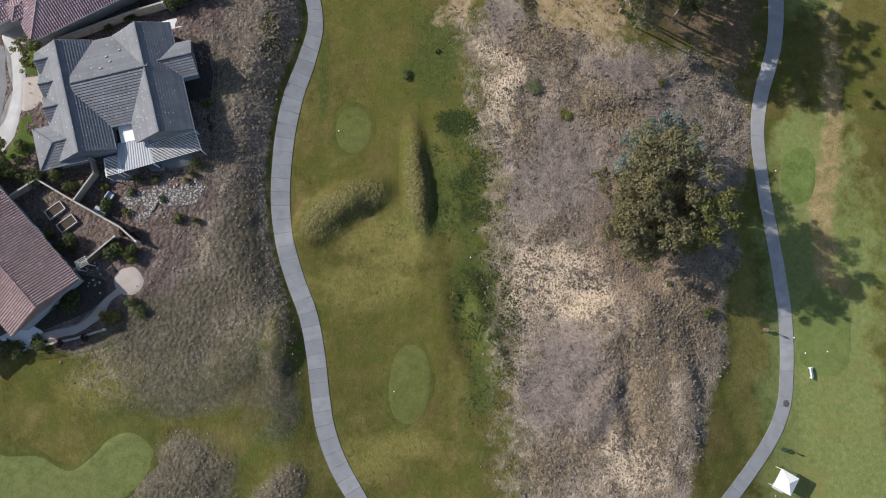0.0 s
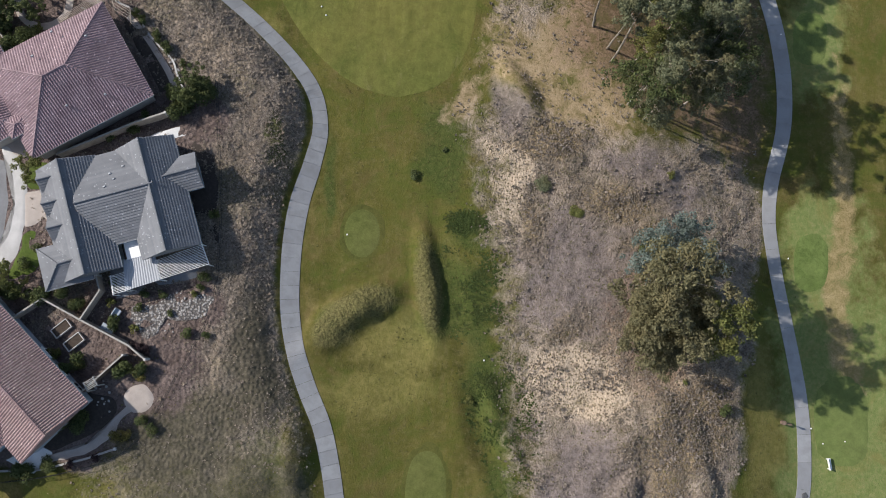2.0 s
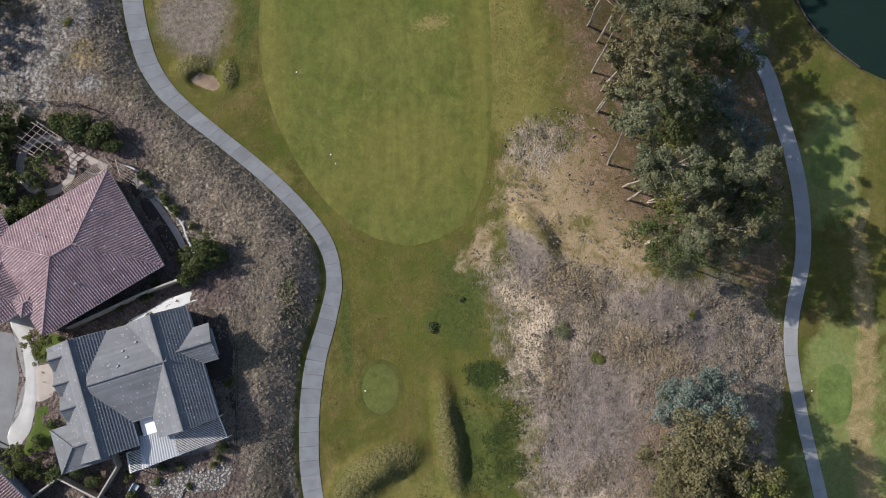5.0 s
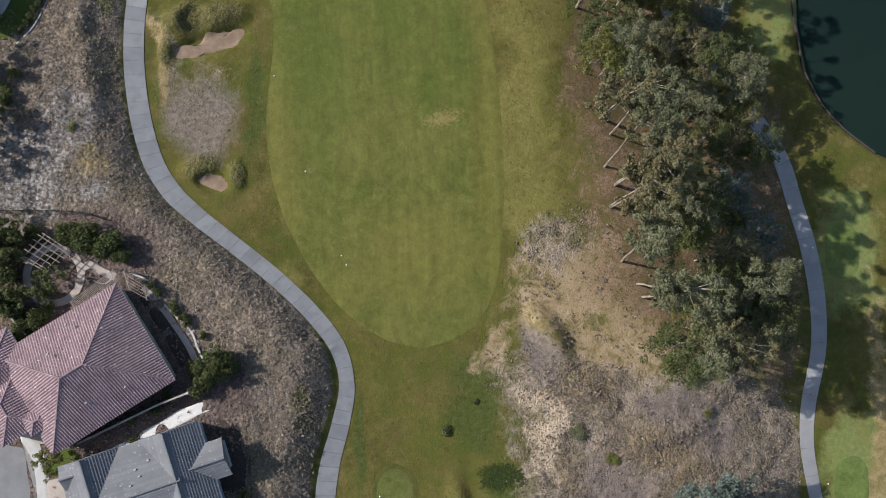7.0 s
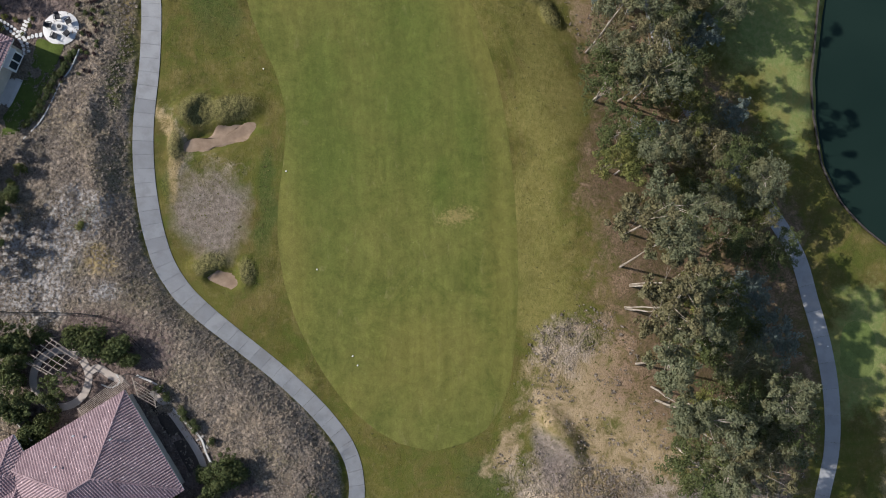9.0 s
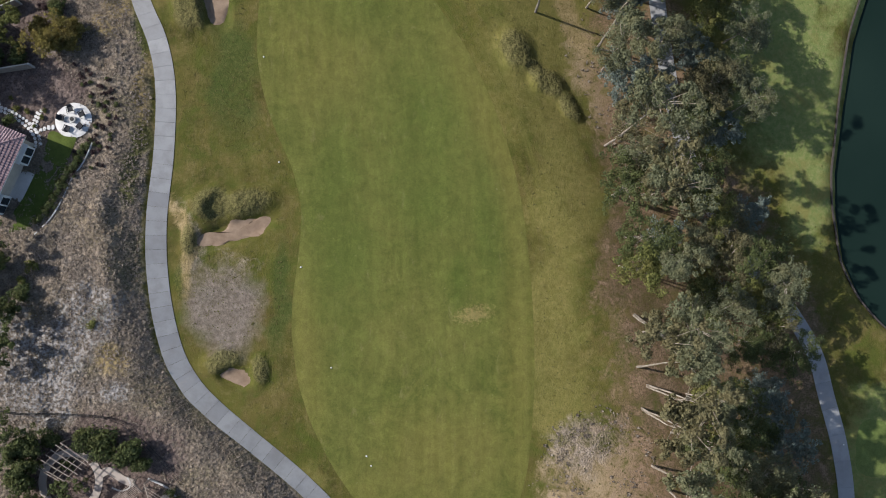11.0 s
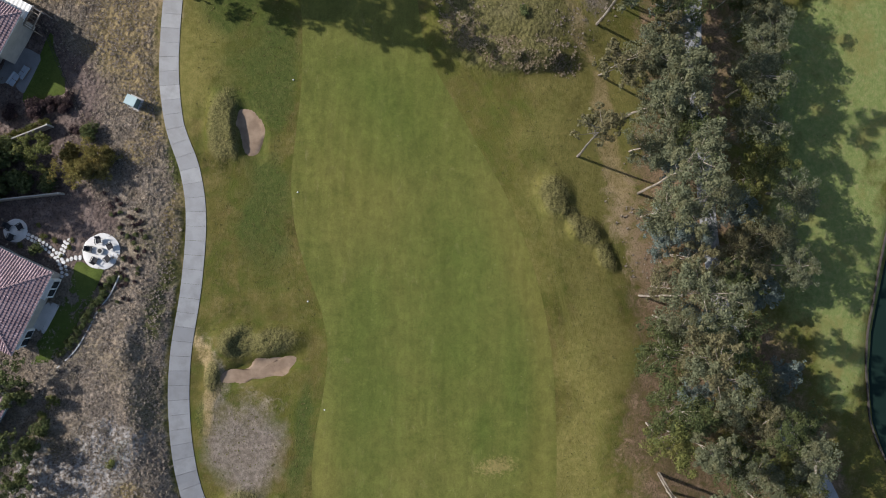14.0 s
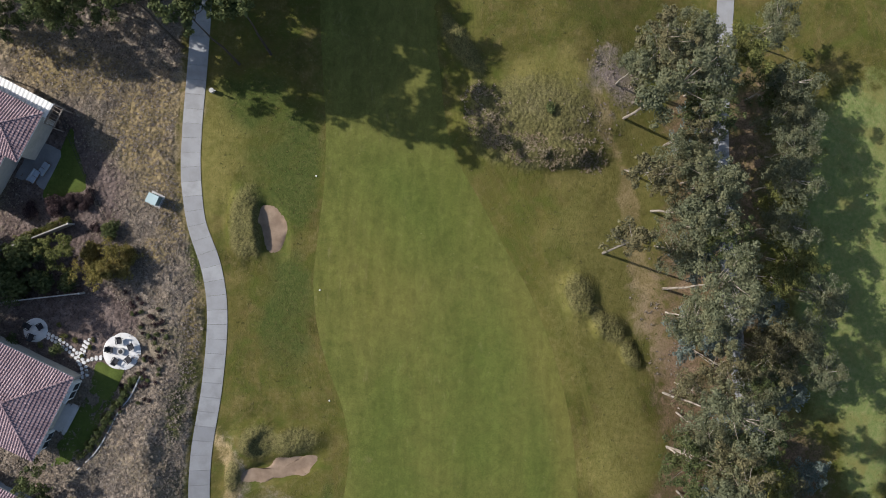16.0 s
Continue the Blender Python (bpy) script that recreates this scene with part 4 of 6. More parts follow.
def roof_block(root, cx, cy, turn, length, width, eave, pitch, tile, hips=(True, True), wall=STUCCO, floor=None, round_tiles=True, overhang=0.55):
    m = pose(cx, cy, 0, 0, 0, turn)
    hl, hw, rise = length / 2, width / 2, width / 2 * pitch
    r0 = -hl + (hw if hips[0] else 0)
    r1 = hl - (hw if hips[1] else 0)
    if r0 > r1:
        r0 = r1 = (r0 + r1) / 2
    P = lambda x, y, z: m @ Vector((x, y, z))
    a, b, c, d = P(-hl, -hw, eave), P(hl, -hw, eave), P(hl, hw, eave), P(-hl, hw, eave)
    s, t = P(r0, 0, eave + rise), P(r1, 0, eave + rise)
    slopes = [[a, b, t, s], [c, d, s, t]]
    if hips[0]:
        slopes.append([d, a, s])
    if hips[1]:
        slopes.append([b, c, t])
    v, f = [], []
    for p in slopes:
        q = [w for i, w in enumerate(p) if (w - p[i - 1]).length > 0.02]
        tile_slope(v, f, q, 0.42 if round_tiles else 0.33, 0.32 if round_tiles else 0, 0.075 if round_tiles else 0.085)
    n = len(v)
    v += [a, b, c, d, s, t]
    f += [[n, n + 1, n + 5, n + 4], [n + 2, n + 3, n + 4, n + 5], [n + 3, n, n + 4], [n + 1, n + 2, n + 5], [n + 3, n + 2, n + 1, n]]
    roof = hang("roof", mesh_from("roof", v, f), tile, root)
    caps = [(s, t)] + ([(a, s), (d, s)] if hips[0] else []) + ([(b, t), (c, t)] if hips[1] else [])
    for p, q in caps:
        if (q - p).length > 0.3:
            n = max(2, int((q - p).length / 0.45))
            bm = bmesh.new()
            for i in range(n):
                e0, e1 = p.lerp(q, i / n), p.lerp(q, (i + 1.08) / n)
                tube(bm, [e0 + Vector((0, 0, 0.09)), e1 + Vector((0, 0, 0.05))], [0.14, 0.11], 6)
            part("ridge_cap", bm, tile, roof)
    bm = bmesh.new()
    base = floor if floor is not None else float(bedded(np.array(cx), np.array(cy))) - 1.2
    box(bm, m @ Matrix.Translation((0, 0, base)), length - 2 * overhang, width - 2 * overhang, eave - base - 0.05)
    part("wall", bm, wall, root)
    for y in (-hw, hw):
        part("gutter", fresh_box(length, 0.08, 0.16, m @ Matrix.Translation((0, y, eave - 0.14))), WHITE, root)
    for x, hip in ((-hl, hips[0]), (hl, hips[1])):
        if hip:
            part("gutter", fresh_box(0.08, width, 0.16, m @ Matrix.Translation((x, 0, eave - 0.14))), WHITE, root)
    return roof


def on_roof(root, x, y, z, sx, sy, sz, material, name, turn=16):
    part(name, fresh_box(sx, sy, sz, pose(x, y, z, 0, 0, turn), 0.03), material, root)


def side_window(root, x, y, z, turn, w, h, deep=0.35):
    """A boxed-out window with a white frame and dark panes."""
    m = pose(x, y, z, 0, 0, turn)
    fr = part("window", box(bmesh.new(), m, deep, w, h, 0.02), WHITE, root)
    for k in (-1, 1):
        part("pane", box(bmesh.new(), m @ Matrix.Translation((deep / 2, k * w * 0.22, h * 0.12)), 0.03, w * 0.36, h * 0.76), GLASS, fr)
    bm = box(bmesh.new(), m @ Matrix.Translation((0.1, 0, h)), deep + 0.3, w + 0.2, 0.08)
    part("sill", bm, WHITE, fr)


def pergola(name, corners, z, floor, slats, label, material=WHITE, cross=0):
    """A flat slatted cover on posts over a four-cornered plot."""
    root = tagged(new(name), label, "pergola")
    p = [Vector((*c, z)) for c in corners]
    for a, b in ((p[0], p[3]), (p[1], p[2])):
        m = Matrix.Translation((a + b) / 2) @ (b - a).to_track_quat("X", "Z").to_matrix().to_4x4()
        part("beam", fresh_box((b - a).length, 0.11, 0.16, m @ Matrix.Translation((0, 0, -0.22))), material, root)
    for k in range(slats):
        t = (k + 0.5) / slats
        a, b = p[0].lerp(p[3], t), p[1].lerp(p[2], t)
        m = Matrix.Translation((a + b) / 2) @ (b - a).to_track_quat("X", "Z").to_matrix().to_4x4()
        part("slat", fresh_box((b - a).length + 0.12, 0.05, 0.09, m), material, root)
    if cross:
        for k in range(cross):
            t = (k + 0.5) / cross
            a, b = p[0].lerp(p[1], t), p[3].lerp(p[2], t)
            m = Matrix.Translation((a + b) / 2 + Vector((0, 0, 0.1))) @ (b - a).to_track_quat("X", "Z").to_matrix().to_4x4()
            part("cross_slat", fresh_box((b - a).length + 0.4, 0.08, 0.1, m), material, root)
    for q in p:
        part("post", fresh_box(0.11, 0.11, z - floor - 0.05, pose(q.x, q.y, floor - 0.05), 0.01), material, root)
    return root


def patio_cover(name, corners, z, floor, label, material, ribs=14):
    """A ribbed solid cover on posts."""
    root = tagged(new(name), label, "patio cover")
    p = [Vector((*c, z)) for c in corners]
    v, f = [], []
    for k in range(2 * ribs + 1):
        t = k / (2 * ribs)
        for e in (p[0].lerp(p[1], t), p[3].lerp(p[2], t)):
            v.append(e + Vector((0, 0, 0.05 * (k % 2))))
    n = len(v)
    v += [q - Vector((0, 0, 0.12)) for q in v]
    f = [(2 * k, 2 * k + 1, 2 * k + 3, 2 * k + 2) for k in range(2 * ribs)] + [(n + 2 * k + 2, n + 2 * k + 3, n + 2 * k + 1, n + 2 * k) for k in range(2 * ribs)]
    f += [(2 * k + 2, n + 2 * k + 2, n + 2 * k, 2 * k) for k in range(2 * ribs)] + [(2 * k + 1, n + 2 * k + 1, n + 2 * k + 3, 2 * k + 3) for k in range(2 * ribs)]
    f += [(0, n, n + 1, 1), (n - 1, 2 * n - 1, 2 * n - 2, n - 2)]
    hang("cover", mesh_from("cover", v, f), material, root)
    for q in p:
        part("post", fresh_box(0.14, 0.14, z - floor - 0.1, pose(q.x, q.y, floor - 0.03), 0.01), WHITE, root)
    return root


PALE_WOOD = plain("pale_weathered_wood", (0.3, 0.25, 0.21), 0.85, 0.2, 3)
ROOF_LIGHT = plain("pale_cover", (0.36, 0.37, 0.39), 0.6, 0.08)
grey = tagged(new("house"), "house with grey flat-tiled gable roofs and blue-grey walls", "house")
for row in [(-31.6, 22.5, -73.4, 14.0, 7.2, 6.8, 0.64, (False, False)), (-40.9, 19.7, -73.4, 14.2, 7.2, 6.8, 0.64, (False, False)), (-36.1, 22.5, 16.3, 9.4, 11.2, 6.8, 0.41, (False, False)),
            (-29.0, 25.3, 16.3, 4.6, 4.4, 6.8, 0.6, (False, False)), (-42.2, 14.2, 16.3, 5.8, 5.2, 6.75, 0.55, (True, False)),
            (-43.6, 24.7, 16.3, 4.4, 2.8, 7.15, 0.66, (False, False)), (-42.8, 21.8, 16.3, 4.4, 2.8, 7.15, 0.66, (False, False)), (-42.0, 18.9, 16.3, 4.4, 2.8, 7.15, 0.66, (False, False))]:
    roof_block(grey, *row[:5], row[5] - 0.4, row[6], GREY_TILE, row[7], STUCCO_BLUE, 2.4, False)
on_roof(grey, -34.3, 16.3, 5.55, 2.5, 2.3, 0.12, WHITE, "skylight_cover", 16)
for x, y, z in [(-37.0, 25.0, 7.55), (-35.6, 26.0, 7.3), (-36.4, 24.3, 7.85), (-34.0, 26.6, 7.1), (-33.3, 27.4, 7.8), (-37.3, 23.3, 8.2)]:
    on_roof(grey, x, y, z, 0.3, 0.2, 0.3, ROOF_LIGHT, "roof_vent")
patio_cover("patio_cover", [(-35.7, 14.8), (-32.0, 15.8), (-31.1, 12.5), (-35.3, 11.1)], 5.6, 3.3, "light grey ribbed patio cover on white posts", ROOF_LIGHT)
pergola("pergola", [(-37.2, 12.9), (-35.6, 13.4), (-34.7, 11.2), (-36.7, 10.6)], 5.55, 3.2, 13, "white slatted pergola beside the grey house")
pergola("pergola", [(-31.8, 14.9), (-26.4, 16.9), (-25.4, 14.4), (-31.1, 12.5)], 5.55, 3.0, 14, "white slatted pergola over a terrace")

mauve = tagged(new("house"), "house with a mauve barrel-tiled hip roof", "house")
for row in [(-43.2, 36.75, 30.4, 16.4, 13.5, 6.55, 0.54, (True, True)), (-54.6, 37.0, 30.4, 9.0, 6.2, 6.5, 0.42, (True, True)), (-52.0, 32.4, -60.0, 7.0, 5.4, 6.5, 0.42, (True, True))]:
    roof_block(mauve, *row[:7], RED_TILE, row[7], STUCCO, 2.4)
roof_block(mauve, -48.4, 31.0, 30.4, 3.0, 2.4, 7.0, 0.45, RED_TILE, (True, True), STUCCO, 2.4)
for x, y, z in [(-44.5, 42.0, 8.5), (-46.2, 38.7, 9.2), (-40.3, 41.5, 8.7), (-39.5, 36.4, 8.6), (-42.2, 33.0, 8.4), (-37.9, 34.6, 8.0)]:
    on_roof(mauve, x, y, z, 0.28, 0.2, 0.3, ROOF_LIGHT, "roof_vent", 30)
for k, (x, y) in enumerate([(-37.3, 41.0), (-35.9, 38.6), (-34.5, 36.2)]):
    side_window(mauve, x, y, 4.0, 30.4, 1.9, 1.7, 0.2)

rust = tagged(new("house"), "house with a rust-red barrel-tiled gable roof", "house")
roof_block(rust, -50.6, 2.95, -45.8, 24.0, 10.2, 6.2, 0.46, RUST_TILE, (False, False), STUCCO_BLUE, 2.0)
roof_block(rust, -53.0, -5.5, 44.0, 12.0, 9.0, 6.2, 0.4, RUST_TILE, (True, True), STUCCO_BLUE, 2.0)
for x, y in [(-44.6, 3.5), (-42.7, 1.4), (-40.9, -0.5)]:
    side_window(rust, x, y, 3.6, 44, 1.6, 1.4, 0.16)

villa = tagged(new("house"), "house with a pinkish-brown barrel-tiled hip roof", "house")
roof_block(villa, -65.4, 88.4, -22.8, 22.0, 10.6, 5.7, 0.4, RED_TILE, (True, True), STUCCO, 0.8)
for x, y in [(-54.6, 87.2), (-57.3, 81.2)]:
    side_window(villa, x, y, 2.2, -22.8, 2.4, 2.4, 1.0)

corner = tagged(new("house"), "house with a mauve tiled roof behind a patio cover", "house")
roof_block(corner, -66.9, 119.4, -24.0, 15.0, 6.4, 5.3, 0.4, RED_TILE, (True, True), STUCCO, -0.3)
# wing added to shade the terrace; its eave sets how far the shadow reaches
roof_block(corner, -69.5, 114.0, -24.0, 12.0, 9.0, 5.0, 0.4, RED_TILE, (True, True), STUCCO, -0.3)
patio_cover("patio_cover", [(-66.0, 124.0), (-58.6, 120.7), (-59.7, 118.5), (-66.5, 121.4)], 3.3, 0.2, "white corrugated patio cover beside the house", WHITE, 16)
pergola("pergola", [(-58.5, 120.7), (-57.6, 120.2), (-58.6, 117.9), (-59.6, 118.4)], 3.2, 0.2, 6, "cream slatted arbour at the house corner", PALE_WOOD)
lower = tagged(new("house"), "house with a brown tiled roof behind shrubs", "house")
roof_block(lower, -67.0, 72.5, -25.0, 16.0, 11.0, 5.0, 0.4, RED_TILE, (True, True), STUCCO_BLUE, 1.6)


# ---- garden paving, lawns and walls ----
def paving(name, outline, material, label, lift=0.06, category="paving"):
    return tagged(drape(name, outline, material, lift, 5, 0.5), label, category, kind="structure")


def lined(pts, n=3):
    """Fills in a polygon's straight sides so that its corners stay sharp."""
    out = []
    for a, b in zip(pts, pts[1:] + pts[:1]):
        out += [(a[0] + (b[0] - a[0]) * k / n, a[1] + (b[1] - a[1]) * k / n) for k in (0.04, 1, 2, n - 0.04)] if n == 3 else [a]
    return out


paving("street", lined([(-75, 8), (-51.4, 13.5), (-50.9, 18), (-50.5, 22.2), (-51.2, 27.3), (-75, 34)]), ASPHALT, "grey asphalt street end", 0.14)
paving("sidewalk", [(-51.2, 13.0), (-49.4, 15.9), (-48.8, 19), (-48.7, 22.3), (-49.4, 26.4), (-51.5, 30.4), (-52.6, 30), (-50.9, 26.8), (-50.2, 22.2), (-50.4, 19), (-51, 16.5), (-52.5, 14)], PAVING, "pale concrete sidewalk curving round the street end", 0.08)
paving("driveway", lined([(-49.3, 23.2), (-45.9, 23.9), (-45.0, 19.9), (-48.9, 18.8)]), TAN_PAVING, "tan paved driveway of the grey house", 0.09)
paving("driveway", lined([(-53.5, 33.0), (-50.0, 33.4), (-47.6, 27.8), (-51.8, 27.6)]), TAN_PAVING, "tan paved driveway of the mauve-roofed house", 0.07)
paving("front_lawn", [(-48.9, 18.5), (-46.2, 19.0), (-45.0, 18.0), (-46.0, 15.2), (-47.4, 13.4), (-50.4, 12.4), (-50.0, 14.4), (-49.2, 16.2)], LAWN, "small green front lawn", 0.06, category="lawn")
paving("front_lawn", [(-48.6, 27.0), (-45.6, 27.0), (-45.3, 24.6), (-48.6, 23.8)], LAWN, "small green front lawn", 0.06, category="lawn")
paving("garden_lawn", [(-52.2, 90.3), (-50.4, 89.8), (-48.9, 90.1), (-49.6, 87.4), (-51.3, 83.0), (-53.2, 79.4), (-55.2, 77.9), (-57.2, 78.4), (-55.0, 82.3), (-53.0, 87.0)], LAWN, "strip of green garden lawn", 0.06, category="lawn")
paving("garden_lawn", [(-57.6, 118.6), (-56.6, 115.4), (-55.0, 111.0), (-57.5, 110.2), (-60.6, 109.4), (-59.4, 113.4)], LAWN, "triangle of green garden lawn", 0.06, category="lawn")
paving("terrace", lined([(-56.5, 86.0), (-53.8, 85.0), (-55.2, 81.4), (-58.0, 82.4)]), PAVING, "smooth concrete terrace beside the house", 0.09)
paving("terrace", lined([(-61.8, 117.0), (-58.0, 115.2), (-60.2, 110.6), (-64.0, 112.0)]), ASPHALT, "grey terrace with garden furniture", 0.07)
paving("round_terrace", ring_outline(-49.4, 91.75, 2.25, 2.25), TERRACE, "round white terrace", 0.1)
paving("round_terrace", ring_outline(-59.8, 93.75, 1.45, 1.45), TERRACE, "small round white terrace", 0.1)
paving("round_patio", ring_outline(-33.9, -1.9, 1.85, 1.85, 0, 0.02), TAN_PAVING, "round beige patio", 0.08)
paving("garden_path", [(-35.4, -2.9), (-36.4, -4.0), (-38.0, -6.0), (-40.5, -7.8), (-45.5, -9.2), (-45.7, -10.0), (-40.5, -8.9), (-37.3, -6.7), (-35.6, -4.2), (-34.8, -3.4)], TAN_PAVING, "curved beige garden path", 0.07)
paving("terrace", lined([(-45.9, -7.4), (-44.0, -8.6), (-46.5, -11.4), (-50.0, -9.5)]), WHITE, "white front step and walk", 0.08)
paving("terrace", lined([(-38.2, 14.0), (-25.8, 16.2), (-25.2, 13.6), (-37.2, 10.2)]), ASPHALT, "grey terrace under the pergola", 0.07)
paving("gravel_bed", [(-35.2, 9.2), (-32, 9.9), (-30.2, 11.0), (-29.4, 9.8), (-26.4, 11.2), (-25.2, 10.6), (-26.4, 8.2), (-29.5, 7.6), (-31.3, 7.8), (-32.4, 5.4), (-34.6, 5.4), (-35.4, 7.4)], COBBLE, "bed of pale gravel and rock", 0.06)
paving("side_yard", lined([(-44.6, 25.3), (-39.9, 27.6), (-33.1, 31.2), (-30.2, 32.2), (-29.4, 31.0), (-34.2, 28.8), (-38.6, 26.4)]), TERRACE, "pale concrete side yard between a wall and the house", 0.08)


def band(name, pts, width, material, label, lift=0.08, closed=False, category="path"):
    """A narrow strip laid along a curve."""
    line = curve_points(pts, 0.35, closed)
    line = line + line[:1] if closed else line
    v = []
    for i, (x, y) in enumerate(line):
        a, b = line[max(0, i - 1)], line[min(len(line) - 1, i + 1)]
        d = Vector((b[0] - a[0], b[1] - a[1])).normalized()
        z = float(bedded(np.array(x), np.array(y)))
        for o in (-0.5, 0.5):
            px, py = x - d.y * o * width, y + d.x * o * width
            v += [(px, py, z + lift), (px, py, z - 0.3)]
    f = []
    for i in range(len(line) - 1):
        k = 4 * i
        f += [(k + 2, k, k + 4, k + 6), (k, k + 1, k + 5, k + 4), (k + 3, k + 2, k + 6, k + 7)]
    f += [(0, 2, 3, 1), (len(v) - 4, len(v) - 3, len(v) - 1, len(v) - 2)]
    return tagged(hang(name, mesh_from(name, v, f), material, None), label, category, kind="structure")


band("garden_path", [(-48.2 + 3.3 * math.cos(a), 48.0 + 3.4 * math.sin(a)) for a in np.arange(0, 6.2, 0.52)], 0.9, TAN_PAVING, "beige ring path round a planted bed", 0.08, True)
band("garden_path", [(-45.2, 48.4), (-43.8, 49.2), (-42.2, 48.2), (-40.8, 47.6)], 0.9, TAN_PAVING, "curved beige garden path", 0.09)
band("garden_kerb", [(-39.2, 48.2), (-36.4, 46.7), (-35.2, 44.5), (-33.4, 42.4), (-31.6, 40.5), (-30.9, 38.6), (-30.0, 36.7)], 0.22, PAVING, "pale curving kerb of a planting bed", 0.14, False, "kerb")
band("garden_kerb", [(-43.4, 47.2), (-42.2, 46.8), (-41.2, 47.4), (-41.6, 48.4)], 0.16, PAVING, "pale curving kerb of a planting bed", 0.14, False, "kerb")
band("garden_kerb", [(-47.0, 88.9), (-48.0, 86.4), (-49.2, 84.6), (-50.2, 82.2), (-51.6, 79.6), (-53.6, 77.4)], 0.14, PAVING, "pale edging between shrubs and weeds", 0.1, False, "kerb")
# mulch sheets beside three houses; the houses' deep shade is put into their colour
SHADED_MULCH = plain("shade_dark_mulch", (0.05, 0.04, 0.034), 0.95, 0.3, 3)
paving("planting_bed", [(-28.6, 30.0), (-26.2, 29.4), (-25.3, 26.0), (-24.9, 20.0), (-25.1, 16.8), (-26.6, 16.6), (-28.2, 20.0), (-29.2, 25.0)], SHADED_MULCH, "mulched bed coloured dark for house shade, between the grey house and a fence", 0.1, category="planting bed")
paving("planting_bed", [(-42.4, -1.6), (-40.0, -0.9), (-36.9, -2.0), (-36.8, -4.2), (-38.6, -5.8), (-41.0, -7.2), (-44.6, -8.4), (-46.6, -6.4)], SHADED_MULCH, "mulched bed coloured dark for house shade, beside the rust-roofed house", 0.1, category="planting bed")
paving("planting_bed", lined([(-38.0, 47.2), (-36.0, 45.6), (-33.9, 42.2), (-31.6, 39.4), (-30.5, 36.2), (-32.6, 35.4), (-35.0, 40.0), (-38.4, 45.6)]), SHADED_MULCH, "mulched bed with the shade of the house put into its colour", 0.1, category="planting bed")
band("garden_path", [(-37.4, 46.2), (-35.4, 44.0), (-33.9, 41.9), (-32.4, 39.6), (-31.4, 37.6), (-31.0, 35.6)], 0.75, TAN_PAVING, "beige path along a planting bed", 0.13)


COPING = plain("pale_coping", (0.33, 0.31, 0.28), 0.85, 0.12)


def wall_line(name, pts, height, thick, material, label, category="wall", caps=True):
    """A garden wall from point to point, with a coping stone on each length."""
    root = tagged(new(name), label, category)
    for a, b in zip(pts, pts[1:]):
        n = max(1, round(math.dist(a, b) / 3))
        for k in range(n):
            p = [a[0] + (b[0] - a[0]) * k / n, a[1] + (b[1] - a[1]) * k / n]
            q = [a[0] + (b[0] - a[0]) * (k + 1) / n, a[1] + (b[1] - a[1]) * (k + 1) / n]
            mx, my = (p[0] + q[0]) / 2, (p[1] + q[1]) / 2
            z = float(bedded(np.array(mx), np.array(my)))
            m = pose(mx, my, z - 0.4, 0, 0, math.degrees(math.atan2(q[1] - p[1], q[0] - p[0])))
            w = part("panel", fresh_box(math.dist(p, q) + 0.01, thick, height + 0.4, m), material, root)
            if caps:
                part("coping", fresh_box(math.dist(p, q) - 0.02, thick + 0.03, 0.06, m @ Matrix.Translation((0, 0, height + 0.402)), 0.01), COPING, w)
    e = pts[-1]
    part("pillar", fresh_box(thick + 0.1, thick + 0.1, height + 0.5, pose(e[0], e[1], float(bedded(np.array(e[0]), np.array(e[1]))) - 0.4), 0.03), PAVING, root)
    return root


wall_line("garden_wall", [(-44.7, 27.8), (-39.8, 30.0), (-35.1, 32.1), (-31.7, 33.3)], 1.7, 0.2, WALLSTONE, "tan block garden wall between two houses")
wall_line("garden_wall", [(-49.0, 7.6), (-45.5, 10.1), (-40.8, 7.6), (-34.9, 4.6), (-32.8, 2.9)], 1.6, 0.18, WALLSTONE, "pale block wall round a back yard")
wall_line("garden_wall", [(-40.8, 7.6), (-38.6, 11.2), (-39.2, 13.0)], 1.6, 0.16, WALLSTONE, "pale block wall between the yards")
wall_line("garden_wall", [(-41.6, -2.2), (-39.3, -0.2), (-35.5, 3.4)], 1.5, 0.16, WOOD, "brown wooden yard screen", "fence")
wall_line("garden_wall", [(-70.0, 100.2), (-63.6, 103.3), (-56.5, 106.7)], 1.7, 0.12, WALLSTONE, "pale block garden wall with a pillar")
wall_line("garden_wall", [(-69.0, 95.8), (-61.4, 97.3), (-54.5, 98.5)], 1.6, 0.12, WALLSTONE, "block garden wall below tall shrubs")
wall_line("garden_wall", [(-60.0, 44.6), (-53.2, 43.8), (-51.0, 41.0)], 1.5, 0.1, WALLSTONE, "tan rendered garden wall")
wall_line("retaining_wall", [(-50.5, -10.8), (-45.5, -10.6), (-40.0, -9.2), (-36.6, -8.0)], 0.35, 0.25, ROCK, "low stone edging of a flower bed", caps=False)
pergola("arbour", [(-39.8, 0.1), (-38.7, 0.8), (-38.1, -0.2), (-39.2, -0.9)], 5.3, 3.1, 6, "small pale slatted garden arbour", PAVING)
pergola("pergola", [(-51.2, 50.2), (-48.5, 53.0), (-45.3, 50.8), (-47.8, 48.2)], 6.0, 3.5, 5, "dark wooden lattice pergola over a garden path", PALE_WOOD, 5)
pergola("pergola", [(-45.2, 44.7), (-40.2, 48.4), (-39.2, 47.2), (-44.3, 43.3)], 6.0, 3.5, 9, "brown slatted terrace pergola along the house", PALE_WOOD)
pergola("pergola", [(-38.9, 48.1), (-36.4, 46.4), (-36.2, 44.6), (-38.2, 45.8)], 6.0, 3.5, 5, "brown slatted terrace pergola at the house corner", PALE_WOOD)


